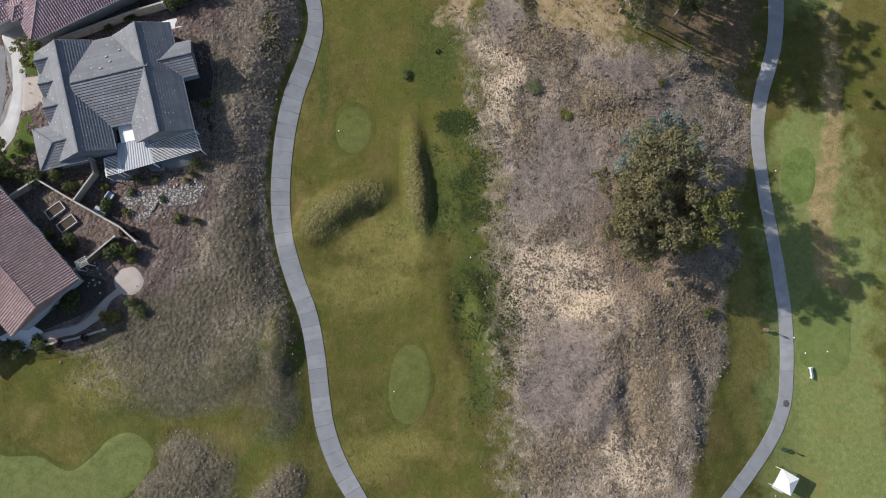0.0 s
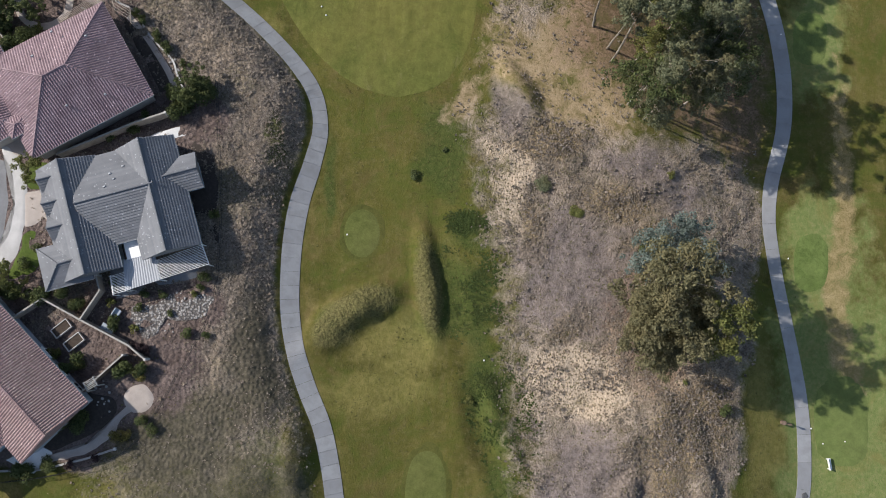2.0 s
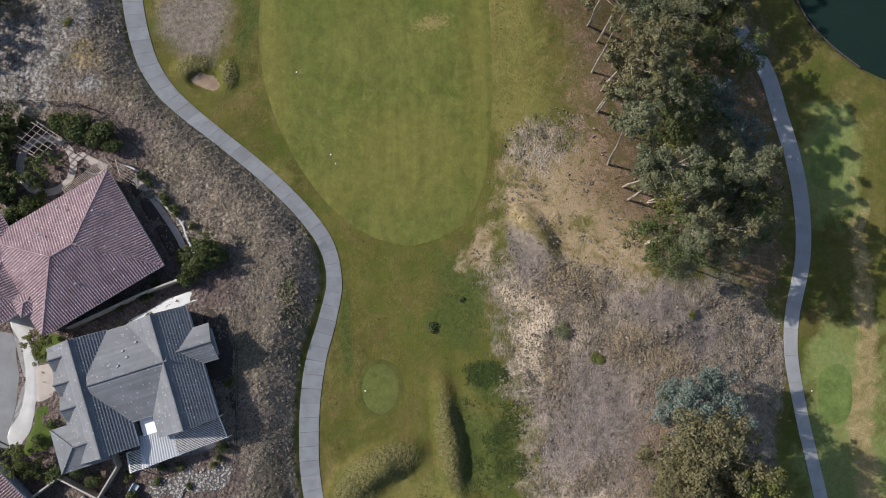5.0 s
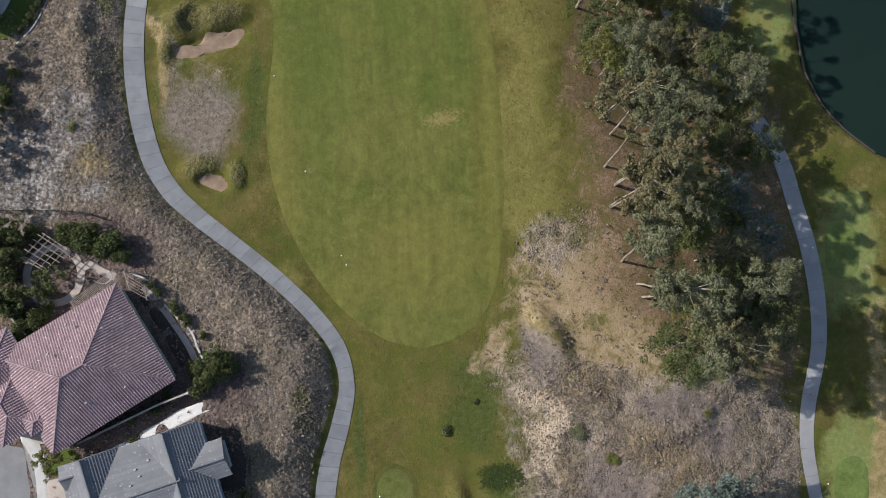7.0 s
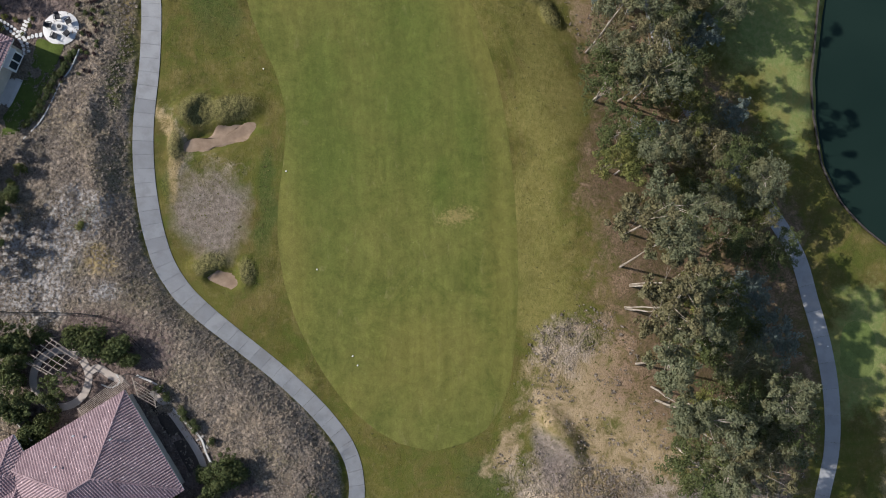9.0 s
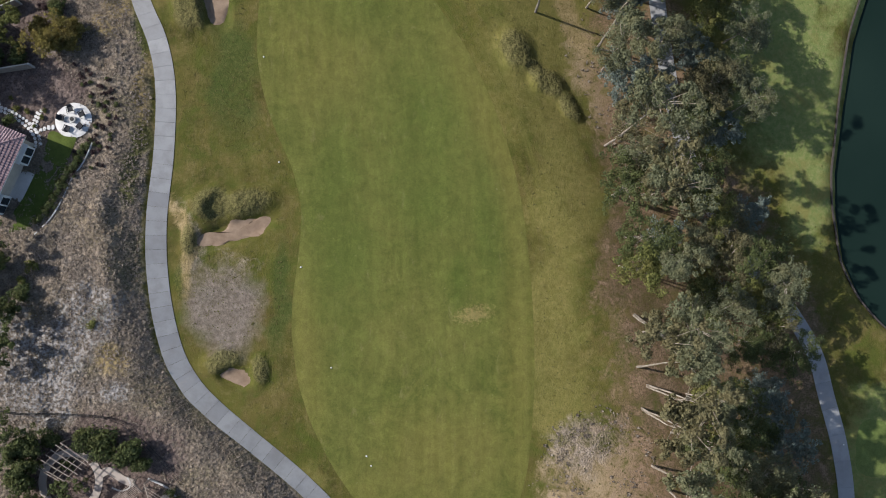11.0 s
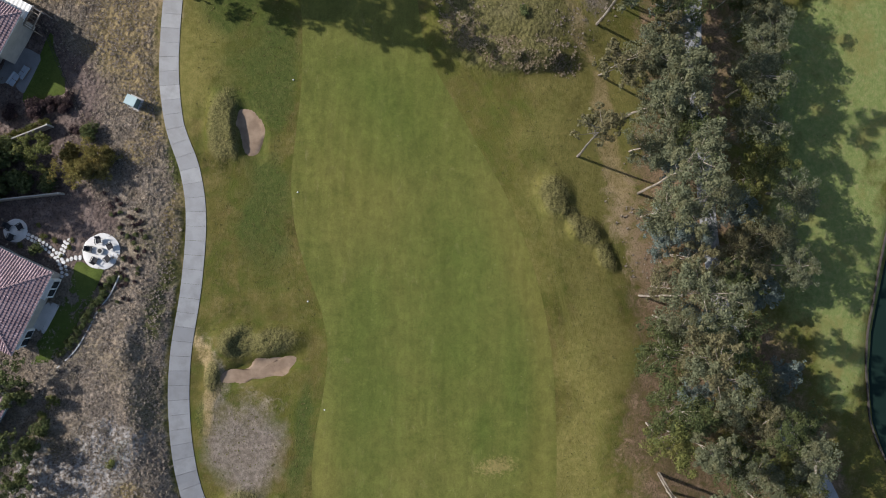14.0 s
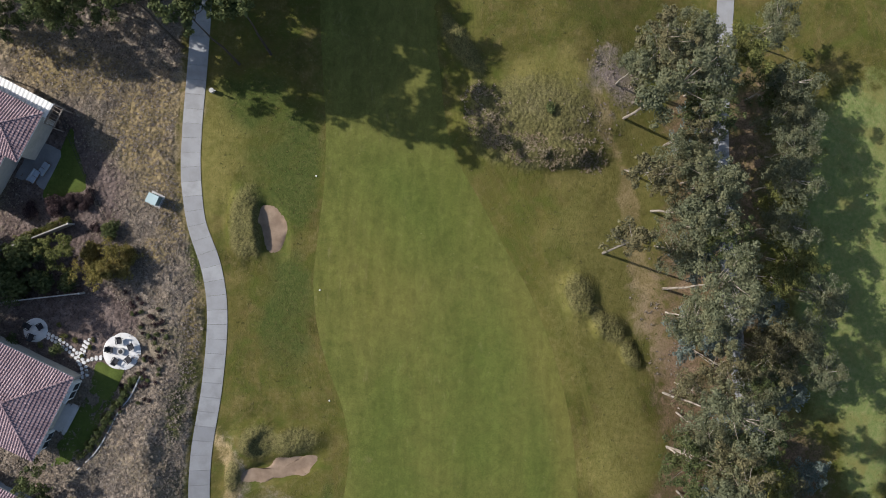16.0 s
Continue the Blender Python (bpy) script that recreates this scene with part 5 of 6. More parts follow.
BAR = bpy.data.meshes.new("bar")
bar_bm = fresh_box(0.02, 0.02, 1.15)
bar_bm.to_mesh(BAR)
bar_bm.free()
BAR.materials.append(IRON)


def iron_fence(pts, label, height=1.25):
    root = tagged(new("fence"), label, "fence")
    line = curve_points(pts, 2.0)
    for a, b in zip(line, line[1:]):
        za, zb = float(bedded(np.array(a[0]), np.array(a[1]))), float(bedded(np.array(b[0]), np.array(b[1])))
        part("post", fresh_box(0.06, 0.06, height + 0.25, pose(a[0], a[1], za - 0.2)), IRON, root)
        for h in (0.25, height - 0.1):
            bm = tube(bmesh.new(), [(a[0], a[1], za + h), (b[0], b[1], zb + h)], [0.022, 0.022], 4)
            part("rail", bm, IRON, root)
        for k in range(1, 8):
            t = k / 8
            x, y, z = a[0] + (b[0] - a[0]) * t, a[1] + (b[1] - a[1]) * t, za + (zb - za) * t
            hang("bar", BAR, None, root).matrix_basis = pose(x, y, z + 0.1)
    return root


iron_fence([(-25.8, 37.7), (-25.2, 30), (-24.6, 22.1), (-24.8, 13.1)], "dark iron fence along the slope")
iron_fence([(-24.8, 13.1), (-25.6, 8), (-28.4, 2.6), (-31.5, -3.4), (-35.5, -8.4), (-43, -11.0), (-51, -12.2)], "dark iron fence round the garden")
iron_fence([(-58.9, 120.2), (-55.7, 113.5), (-52.6, 107.4)], "dark iron fence along the garden")
iron_fence([(-62, 57.6), (-55.0, 56.2), (-49.5, 56.0), (-43.0, 55.2), (-38.6, 51.6), (-35.0, 47.6)], "dark iron fence behind the pergola garden")


def raised_bed(x, y, turn):
    root = tagged(new("planter"), "wooden raised planting bed filled with soil", "planter", "raised beds")
    z = float(bedded(np.array(x), np.array(y)))
    m = pose(x, y, z, 0, 0, turn)
    part("soil", fresh_box(2.1, 1.1, 0.36, m), plain("bed_soil", (0.06, 0.045, 0.035), 0.95, 0.3, 4), root)
    for dx, dy, sx, sy in ((0, 0.6, 2.36, 0.1), (0, -0.6, 2.36, 0.1), (1.13, 0, 0.1, 1.1), (-1.13, 0, 0.1, 1.1)):
        part("board", fresh_box(sx, sy, 0.45, m @ Matrix.Translation((dx, dy, 0)), 0.01), PAVING, root)


raised_bed(-43.5, 6.5, 40)
raised_bed(-41.9, 4.9, 40)


def stepping_stones(pts, label, step=0.52, half=0.24):
    root = tagged(new("garden_path"), label, "path", kind="structure")
    for k, (x, y) in enumerate(curve_points(pts, step)):
        z = float(land(np.array(x), np.array(y)))
        for o in (-0.27, 0.27):
            v = [(x + o * 0.9 + half * random.uniform(0.75, 1.05) * math.cos(a), y + half * random.uniform(0.75, 1.05) * math.sin(a) + o * 0.5) for a in np.linspace(0, math.tau, 7)[:-1]]
            vv = [(*p, z + 0.1) for p in v] + [(*p, z - 0.15) for p in v]
            hang("stone", mesh_from("stone", vv, [tuple(range(6))] + [(i, i + 6, (i + 1) % 6 + 6, (i + 1) % 6) for i in range(6)]), TERRACE, root)


stepping_stones([(-58.4, 93.2), (-56.8, 92.5), (-55.2, 91.4), (-53.9, 90.0), (-53.5, 88.6)], "white stepping stones between two terraces")
stepping_stones([(-54.0, 90.1), (-52.8, 90.7), (-51.6, 90.9)], "white stepping stones to the round terrace")
stepping_stones([(-54.2, 91.0), (-53.6, 92.8)], "short row of white stepping stones")


band("pond_edge", [(np.interp(y, POND_Y, POND_X) + 1.0, y) for y in range(62, 118, 4)], 0.2, plain("wet_stone", (0.06, 0.052, 0.046), 0.8, 0.25, 2), "grey stone edging along the pond", 0.3, False, "kerb")


# ---- garden furniture ----
def lounge_chair(x, y, turn, floor, cloth):
    root = tagged(new("lounge_chair"), "dark cushioned lounge chair on a white terrace", "chair", "terrace chairs")
    m = pose(x, y, floor, 0, 0, turn)
    part("seat", fresh_box(0.62, 0.62, 0.12, m @ Matrix.Translation((0, 0, 0.34)), 0.03), cloth, root)
    part("backrest", fresh_box(0.12, 0.62, 0.5, m @ pose(-0.34, 0, 0.36, 0, -18, 0), 0.03), cloth, root)
    for s in (-1, 1):
        part("armrest", fresh_box(0.6, 0.07, 0.06, m @ Matrix.Translation((0, 0.36 * s, 0.58))), IRON, root)
        for e in (-0.26, 0.26):
            part("leg", fresh_box(0.05, 0.05, 0.58, m @ Matrix.Translation((e, 0.36 * s, 0))), IRON, root)


def fire_pit(x, y, floor):
    root = tagged(new("fire_pit"), "round pale stone fire pit", "fire pit")
    bm = bmesh.new()
    bmesh.ops.create_cone(bm, cap_ends=True, segments=20, radius1=0.42, radius2=0.4, depth=0.4, matrix=Matrix.Translation((x, y, floor + 0.2)))
    part("rim", bm, PAVING, root)
    bm = bmesh.new()
    bmesh.ops.create_cone(bm, cap_ends=True, segments=16, radius1=0.26, radius2=0.26, depth=0.03, matrix=Matrix.Translation((x, y, floor + 0.42)))
    part("bowl", bm, IRON, root)


CUSHION = plain("charcoal_cushion", (0.035, 0.035, 0.04), 0.9, 0.2)
zt = float(bedded(np.array(-49.4), np.array(91.75))) + 0.1
fire_pit(-49.4, 91.8, zt)
for k in range(5):
    a = k * math.tau / 5 + 0.5
    lounge_chair(-49.4 + 1.25 * math.cos(a), 91.8 + 1.25 * math.sin(a), math.degrees(a) + 180, zt, CUSHION)
zt = float(bedded(np.array(-59.8), np.array(93.75))) + 0.1
for a in (0.6, 2.6, 4.4):
    lounge_chair(-59.8 + 0.8 * math.cos(a), 93.75 + 0.8 * math.sin(a), math.degrees(a) + 180, zt, CUSHION)


def sofa(x, y, turn, floor):
    root = tagged(new("outdoor_sofa"), "grey cushioned outdoor sofa on a terrace", "sofa", "terrace sofas")
    m = pose(x, y, floor, 0, 0, turn)
    part("base", fresh_box(0.8, 1.7, 0.3, m, 0.02), WOOD, root)
    for k in (-0.42, 0.42):
        part("cushion", fresh_box(0.7, 0.78, 0.14, m @ Matrix.Translation((0.03, k, 0.3)), 0.04), STUCCO_BLUE, root)
    part("backrest", fresh_box(0.16, 1.7, 0.45, m @ Matrix.Translation((-0.36, 0, 0.3)), 0.04), STUCCO_BLUE, root)


for x, y, a in [(-37.9, 6.6, 60), (-37.0, 8.2, -30), (-60.4, 113.2, 150), (-61.4, 112.2, -30)]:
    sofa(x, y, a, float(land(np.array(x), np.array(y))) + 0.08)


# ---- course furniture ----
def utility_cabinet(x, y, turn):
    root = tagged(new("utility_cabinet"), "pale green utility cabinet on a concrete slab", "utility box")
    z = float(land(np.array(x), np.array(y)))
    m = pose(x, y, z, 0, 0, turn)
    part("slab", fresh_box(1.75, 1.65, 0.35, m @ Matrix.Translation((0, 0, -0.2)), 0.02), PAVING, root)
    body = part("body", fresh_box(1.25, 1.15, 1.45, m @ Matrix.Translation((0, 0, 0.14)), 0.03), plain("cabinet_green", (0.13, 0.19, 0.185), 0.5, 0.06), root)
    part("lid", fresh_box(1.33, 1.23, 0.08, m @ Matrix.Translation((0, 0, 1.585)), 0.02), plain("cabinet_lid", (0.36, 0.46, 0.47), 0.5, 0.06), body)
    for s in (-0.3, 0.3):
        part("door", fresh_box(0.57, 0.03, 1.2, m @ Matrix.Translation((s, -0.59, 0.24)), 0.01), plain("cabinet_door", (0.12, 0.175, 0.17), 0.5, 0.06), body)


utility_cabinet(-46.9, 110.3, -22)


def marker(x, y, r=0.11):
    z = float(land(np.array(x), np.array(y)))
    bm = bmesh.new()
    bmesh.ops.create_uvsphere(bm, u_segments=10, v_segments=6, radius=r, matrix=Matrix.Translation((x, y, z + r * 0.7)) @ Matrix.Diagonal((1, 1, 0.8, 1)))
    tagged(part("marker", bm, WHITE, None), "small round white marker on the grass", "marker", "white course markers")


for x, y in [(-24.4, 86.8), (-26.4, 100.4), (-27.7, 114.5), (-21.6, 73.4), (-17.8, 60.7), (-13.4, 49.6), (-12.8, 48.4)]:
    marker(x, y)
for x, y in [(-9.3, 19.0), (-0.6, -14.6), (50.7, 17.1), (57.6, -7.5), (54.6, -7.8), (53.0, -5.8), (8.6, 3.0), (50.0, -26.6), (50.8, 49.0), (44.6, 117.0)]:
    marker(x, y, 0.1)


def bench(x, y, turn):
    root = tagged(new("bench"), "white garden bench beside a tee", "bench")
    z = float(land(np.array(x), np.array(y))) + 0.03
    m = pose(x, y, z, 0, 0, turn)
    for k in range(3):
        part("slat", fresh_box(1.5, 0.12, 0.05, m @ Matrix.Translation((0, -0.14 + 0.14 * k, 0.42)), 0.01), WHITE, root)
    part("backrest", fresh_box(1.5, 0.05, 0.35, m @ Matrix.Translation((0, 0.24, 0.5)), 0.01), WHITE, root)
    for s in (-0.65, 0.65):
        part("leg", fresh_box(0.08, 0.42, 0.43, m @ Matrix.Translation((s, 0, 0)), 0.01), WHITE, root)


bench(55.2, -10.4, 98)


def tent(x, y, turn):
    root = tagged(new("canopy_tent"), "white square pop-up canopy tent on four legs", "tent")
    z = float(land(np.array(x), np.array(y)))
    m = pose(x, y, z, 0, 0, turn)
    h, e = 1.25, 2.1
    bm = bmesh.new()
    ring = [bm.verts.new(m @ Vector((h * a, h * b, e))) for a, b in ((-1, -1), (1, -1), (1, 1), (-1, 1))]
    low = [bm.verts.new(m @ Vector((h * a, h * b, e - 0.25))) for a, b in ((-1, -1), (1, -1), (1, 1), (-1, 1))]
    tip = bm.verts.new(m @ Vector((0, 0, e + 0.75)))
    for k in range(4):
        bm.faces.new((ring[k], ring[(k + 1) % 4], tip))
        bm.faces.new((low[k], low[(k + 1) % 4], ring[(k + 1) % 4], ring[k]))
    part("canopy", bm, WHITE, root)
    for a, b in ((-1, -1), (1, -1), (1, 1), (-1, 1)):
        part("leg", fresh_box(0.05, 0.05, e, m @ Matrix.Translation((1.2 * a, 1.2 * b, 0))), WHITE, root)
    part("table_top", fresh_box(1.6, 0.7, 0.05, m @ Matrix.Translation((0, -1.1, 0.72))), PAVING, root)


tent(50.6, -24.5, -28)


def bin_stand(x, y, label, colour):
    root = tagged(new("ball_washer"), label, "course fitting")
    z = float(land(np.array(x), np.array(y)))
    bm = bmesh.new()
    bmesh.ops.create_cone(bm, cap_ends=True, segments=14, radius1=0.26, radius2=0.3, depth=0.8, matrix=Matrix.Translation((x, y, z + 0.4)))
    part("bin", bm, colour, root)
    part("post", fresh_box(0.08, 0.08, 1.2, pose(x + 0.45, y - 0.05, z)), IRON, root)
    part("sign_plate", fresh_box(0.5, 0.06, 0.35, pose(x + 0.45, y - 0.05, z + 1.2, 25, 0, 0)), colour, root)


DARKGREEN = plain("dark_green_paint", (0.03, 0.06, 0.035), 0.5, 0.1)
bin_stand(51.2, -20.6, "dark green bin and post beside the path", DARKGREEN)
bin_stand(48.6, -4.9, "brown tee sign beside the path", WOOD)
bin_stand(-41.0, 124.1, "pale bin and sign post beside the path", PAVING)
hatch = tagged(drape("drain_cover", ring_outline(51.7, -14.6, 0.55, 0.55, 0, 0, 14, 0, 4), plain("hatch_iron", (0.1, 0.1, 0.1), 0.7, 0.15), 0.17), "dark square drain cover set in the path", "drain cover", kind="structure")


# ---- trees and shrubs ----
def leaf_mesh(name, blobs, count, size, seed, flat=0.35):
    """A crown of small leaf clumps round a set of blobs (x, y, z, r)."""
    rng = np.random.default_rng(seed)
    b = np.array(blobs, float)
    w = b[:, 3] ** 2
    pick = rng.choice(len(b), count, p=w / w.sum())
    d = rng.normal(size=(count, 3))
    d /= np.linalg.norm(d, axis=1)[:, None]
    r = b[pick, 3] * rng.uniform(0.35, 1.0, count) ** 0.5 * (0.82 + 0.36 * rng.random(count) ** 2)
    c = b[pick, :3] + d * r[:, None] * np.array([1, 1, 0.75])
    n = d * 0.85 + rng.normal(size=(count, 3)) * 0.5 + np.array([0, 0, flat])
    n /= np.linalg.norm(n, axis=1)[:, None]
    u = np.cross(n, rng.normal(size=(count, 3)))
    u /= np.linalg.norm(u, axis=1)[:, None]
    v = np.cross(n, u)
    s = size * rng.uniform(0.55, 1.35, count)[:, None]
    lift = n * s * 0.25
    p = np.stack([c - u * s, c - v * s * 0.55 + lift, c + u * s, c + v * s * 0.55 + lift * rng.uniform(-1, 1, (count, 1))], 1).reshape(-1, 3)
    f = np.arange(count * 4).reshape(-1, 4)
    me = bpy.data.meshes.new(name)
    me.vertices.add(len(p))
    me.vertices.foreach_set("co", p.ravel())
    me.loops.add(f.size)
    me.loops.foreach_set("vertex_index", f.ravel().astype(np.int32))
    me.polygons.add(count)
    me.polygons.foreach_set("loop_start", np.arange(0, f.size, 4, dtype=np.int32))
    me.update(calc_edges=True)
    return me


def tree_kind(seed, height, radius, clear, stems, leaves, material, bark, size=0.15, blobs=22):
    """Meshes of one kind of tree: trunk, limbs and crown."""
    rng = random.Random(seed)
    trunk, limbs, clumps = bmesh.new(), [], []
    for k in range(stems):
        a = rng.uniform(0, math.tau)
        lean = radius * (0.18 if stems == 1 else 0.4)
        top = Vector((math.cos(a) * lean, math.sin(a) * lean, height * rng.uniform(0.72, 0.85)))
        base = Vector((math.cos(a) * 0.3 * (stems > 1), math.sin(a) * 0.3 * (stems > 1), -0.5))
        pts = [base.lerp(top, t) + Vector((rng.uniform(-0.14, 0.14), rng.uniform(-0.14, 0.14), 0)) * (0 < t) for t in (0, 0.2, 0.4, 0.6, 0.8, 1)]
        r0 = (0.15 if stems == 1 else 0.11) * min(1.0, height / 15)
        tube(trunk, pts, [r0 * q for q in (1.25, 1, 0.85, 0.65, 0.42, 0.15)], 8)
        for j in range(max(3, blobs // stems)):
            t = rng.uniform(clear / height, 0.98)
            s = base.lerp(top, min(1, t / 0.85))
            b = rng.uniform(0, math.tau)
            prof = math.sin(math.pi * min(1, max(0.12, (t - clear / height) / (1 - clear / height) * 0.85 + 0.12)))
            out = radius * rng.uniform(0.35, 1.0) * (0.45 + 0.55 * prof)
            e = s + Vector((math.cos(b) * out, math.sin(b) * out, rng.uniform(0.3, 0.16 * height)))
            limb = bmesh.new()
            tube(limb, [s, s.lerp(e, 0.5) + Vector((0, 0, -0.2)), e], [r0 * 0.38, r0 * 0.22, r0 * 0.08], 5)
            lm = bpy.data.meshes.new("limb")
            limb.to_mesh(lm)
            limb.free()
            lm.materials.append(bark)
            limbs.append(lm)
            br = radius * rng.uniform(0.14, 0.3)
            clumps.append((*e, br))
            for _ in range(4):
                clumps.append((e.x + rng.uniform(-1.5, 1.5) * br, e.y + rng.uniform(-1.5, 1.5) * br, e.z + rng.uniform(-0.6, 0.6) * br, br * rng.uniform(0.4, 0.75)))
        clumps.append((*top, radius * 0.3))
    tm = bpy.data.meshes.new("trunk")
    trunk.to_mesh(tm)
    trunk.free()
    cm = leaf_mesh("crown", clumps, leaves, size, seed)
    tm.materials.append(bark)
    cm.materials.append(material)
    return tm, limbs, cm


def plant_tree(kind, x, y, scale, turn, label, group="", tall=1.0):
    tm, limbs, cm = kind
    root = tagged(new("tree"), label, "tree", group)
    root.matrix_basis = pose(x, y, float(bedded(np.array(x), np.array(y))), 0, 0, turn) @ Matrix.Diagonal((scale, scale, scale * tall, 1))
    t = hang("trunk", tm, None, root)
    for lm in limbs:
        hang("limb", lm, None, t)
    hang("crown", cm, None, root)
    return root


GUMS = [tree_kind(11, 19, 4.2, 7.5, 1, 6800, GUM, BARK), tree_kind(12, 21, 4.4, 9.0, 1, 7200, GUM, BARK), tree_kind(13, 17, 4.0, 6.0, 2, 6800, OLIVE_GUM, BARK),
        tree_kind(14, 18, 4.2, 6.5, 1, 7000, DEEP, BARK), tree_kind(15, 14, 3.8, 4.0, 1, 6400, DEEP, BARK), tree_kind(16, 17, 3.8, 6.5, 2, 6400, YELLOWGREEN, BARK), tree_kind(17, 11, 3.4, 2.5, 1, 6000, BLUEGREEN, BARK)]
rng = random.Random(5)
EAST_SIDE = [(38.6, 70.0), (36.0, 72.6), (34.4, 75.0), (32.6, 78.0), (31.0, 80.6), (30.4, 84.0), (29.6, 87.0), (39.6, 66.6), (35.0, 70.0), (32.0, 74.5), (29.0, 92.0), (28.6, 96.5), (40.6, 62.6), (34.0, 64.0), (31.5, 68.5), (34.4, 85.5), (37.0, 80.0), (32.6, 91.5), (33.0, 98.5), (37.5, 71.0), (33.5, 76.5), (38.5, 62.0), (39.0, 57.0), (36.8, 66.0), (31.0, 108), (29.6, 114), (30.6, 120), (34.8, 104), (28.8, 126), (36.0, 94.5), (31.0, 35.2), (34.6, 36.4), (37.6, 40.0), (40.5, 45.0), (41.0, 51.0), (37.0, 45.0), (33.0, 41.0), (37.2, 51.6), (38.8, 42.6), (34.8, 47.6), (40.6, 40.6), (36.6, 37.4)]
WEST = [(23, 47.7), (23, 57.8), (25.5, 43), (25.5, 56), (18.7, 82.5), (18.4, 89.5), (21.4, 72.6), (21.2, 67.3), (22.5, 64.7), (21.4, 60.3), (22.2, 55.1), (25.7, 51.8), (24.9, 44.7), (31.5, 39.2), (36.2, 42.7),
        (27.9, 37.4), (22.7, 95.1), (22.7, 82.9), (20.2, 100.6), (11.4, 118.3), (10.8, 124.6), (9.4, 128.8), (11.9, 129.5), (17.8, 103.0), (15.5, 113.0), (16.5, 121.5), (15.6, 127.6), (19.5, 117.0)]
INNER = [(x + rng.uniform(-1.3, 1.3), y + rng.uniform(-1.3, 1.3)) for y in np.arange(36.5, 72, 5.2) for x in np.arange(28.5, 42, 5.0) if x < 40 - 0.18 * max(0, y - 50) * (1 + (y > 58)) and not (x > 33 and y < 38)]
NORTH = [(17.5, 108.5), (19.0, 113.2), (16.8, 117.6), (20.4, 121.5), (18.2, 131.0), (14.8, 133.2), (23.8, 110.0), (22.5, 132.5), (26.8, 128.5), (21.3, 126.0), (27.0, 136.0)] + [(x + rng.uniform(-1.2, 1.2), y + rng.uniform(-1.4, 1.4)) for y in np.arange(73, 132, 4.7) for x in np.arange(20.8, 33, 4.5) if abs(x - np.interp(y, [p[1] for p in EAST_PATH], [p[0] for p in EAST_PATH])) > 1.6]
EDGE = [tree_kind(51, 24, 3.4, 14.0, 1, 5800, GUM, PALE_BARK, 0.15, 15), tree_kind(52, 22, 3.2, 12.0, 2, 5800, OLIVE_GUM, PALE_BARK, 0.15, 16), tree_kind(53, 25, 3.6, 15.0, 1, 6200, GUM, PALE_BARK, 0.15, 16)]
for k, (x, y) in enumerate(WEST):
    edge_tree = plant_tree(EDGE[k % 3], x, y, rng.uniform(0.72, 1.1), rng.uniform(0, 360), ["tall slender gum with a long bare pale trunk", "forked gum with long bare pale stems", "very tall gum with a bare white trunk"][k % 3], "trees at the wood's edge")
    edge_tree.matrix_basis = edge_tree.matrix_basis @ pose(0, 0, 0, rng.uniform(-7, 7), rng.uniform(-7, 7))
for x, y in [(x - 1.2 + 1.7 * (x > 24 and y > 60), y) for x, y in INNER + NORTH + EAST_SIDE if grain(x, y, 1.0, 33) > (0.16 if y > 62 else 0.26)]:
    kind = rng.choice([0, 0, 1, 1, 2, 3, 3, 4, 5, 6] if y < 75 else [0, 1, 1, 2, 3, 5, 0, 6])
    what = ["grey-green gum tree with a pale trunk", "tall grey-green gum tree with a pale trunk", "forked gum tree with pale stems", "dark green gum tree with a pale trunk", "short dark green tree at the edge of the wood",
            "yellow-green forked gum tree", "blue-green young gum tree"][kind]
    plant_tree(GUMS[kind], x, y, rng.uniform(0.72, 0.95) * (0.9 if x > 25 and y > 62 else 0.85 if x > 33 and y > 54 else 1.0), rng.uniform(0, 360), what, "trees of the wood", 0.68 if x > 24 and y > 60 else 0.9)
giant = plant_tree(tree_kind(61, 18, 2.8, 10, 1, 2800, OLIVE_GUM, plain('grey_bark', (0.24, 0.21, 0.18), 0.85, 0.3, 3), 0.15, 12), 9.0, 107.1, 1.0, 250, 'very tall leaning gum with a long bare grey trunk')
lean = Matrix.Rotation(radians(4.0), 4, Vector((-0.85, -0.53, 0)))
giant.matrix_basis = Matrix.Translation(giant.matrix_basis.translation) @ lean @ Matrix.Rotation(radians(250), 4, "Z")
LONE_A = tree_kind(21, 19, 6.0, 5.5, 2, 34000, OLIVE_GUM, PALE_BARK, 0.165, 50)
LONE_B = tree_kind(22, 9.5, 5.0, 1.5, 1, 16000, BLUEGREEN, BARK, 0.16, 34)
LONE_C = tree_kind(23, 16, 3.6, 4.0, 1, 9000, YELLOWGREEN, BARK, 0.15, 24)
plant_tree(LONE_A, 29.3, 10.4, 1.0, 40, "wide tall olive gum tree with forked pale stems")
plant_tree(LONE_A, 28.8, 6.6, 0.72, 200, "smaller olive gum tree beside a larger one")
plant_tree(LONE_B, 31.0, 16.2, 1.0, 10, "blue-green gum tree on the dry slope")
plant_tree(LONE_C, 35.0, 6.9, 0.95, 90, "yellow-green gum tree at the edge of a clump")
BIG = [tree_kind(31, 26, 5.4, 4.0, 1, 10500, DEEP, DARK_BARK, 0.23, 36), tree_kind(32, 24, 5.0, 3.0, 1, 9800, DEEP, DARK_BARK, 0.23, 34), tree_kind(33, 23, 5.4, 12.5, 1, 9000, DEEP, DARK_BARK, 0.23, 22)]
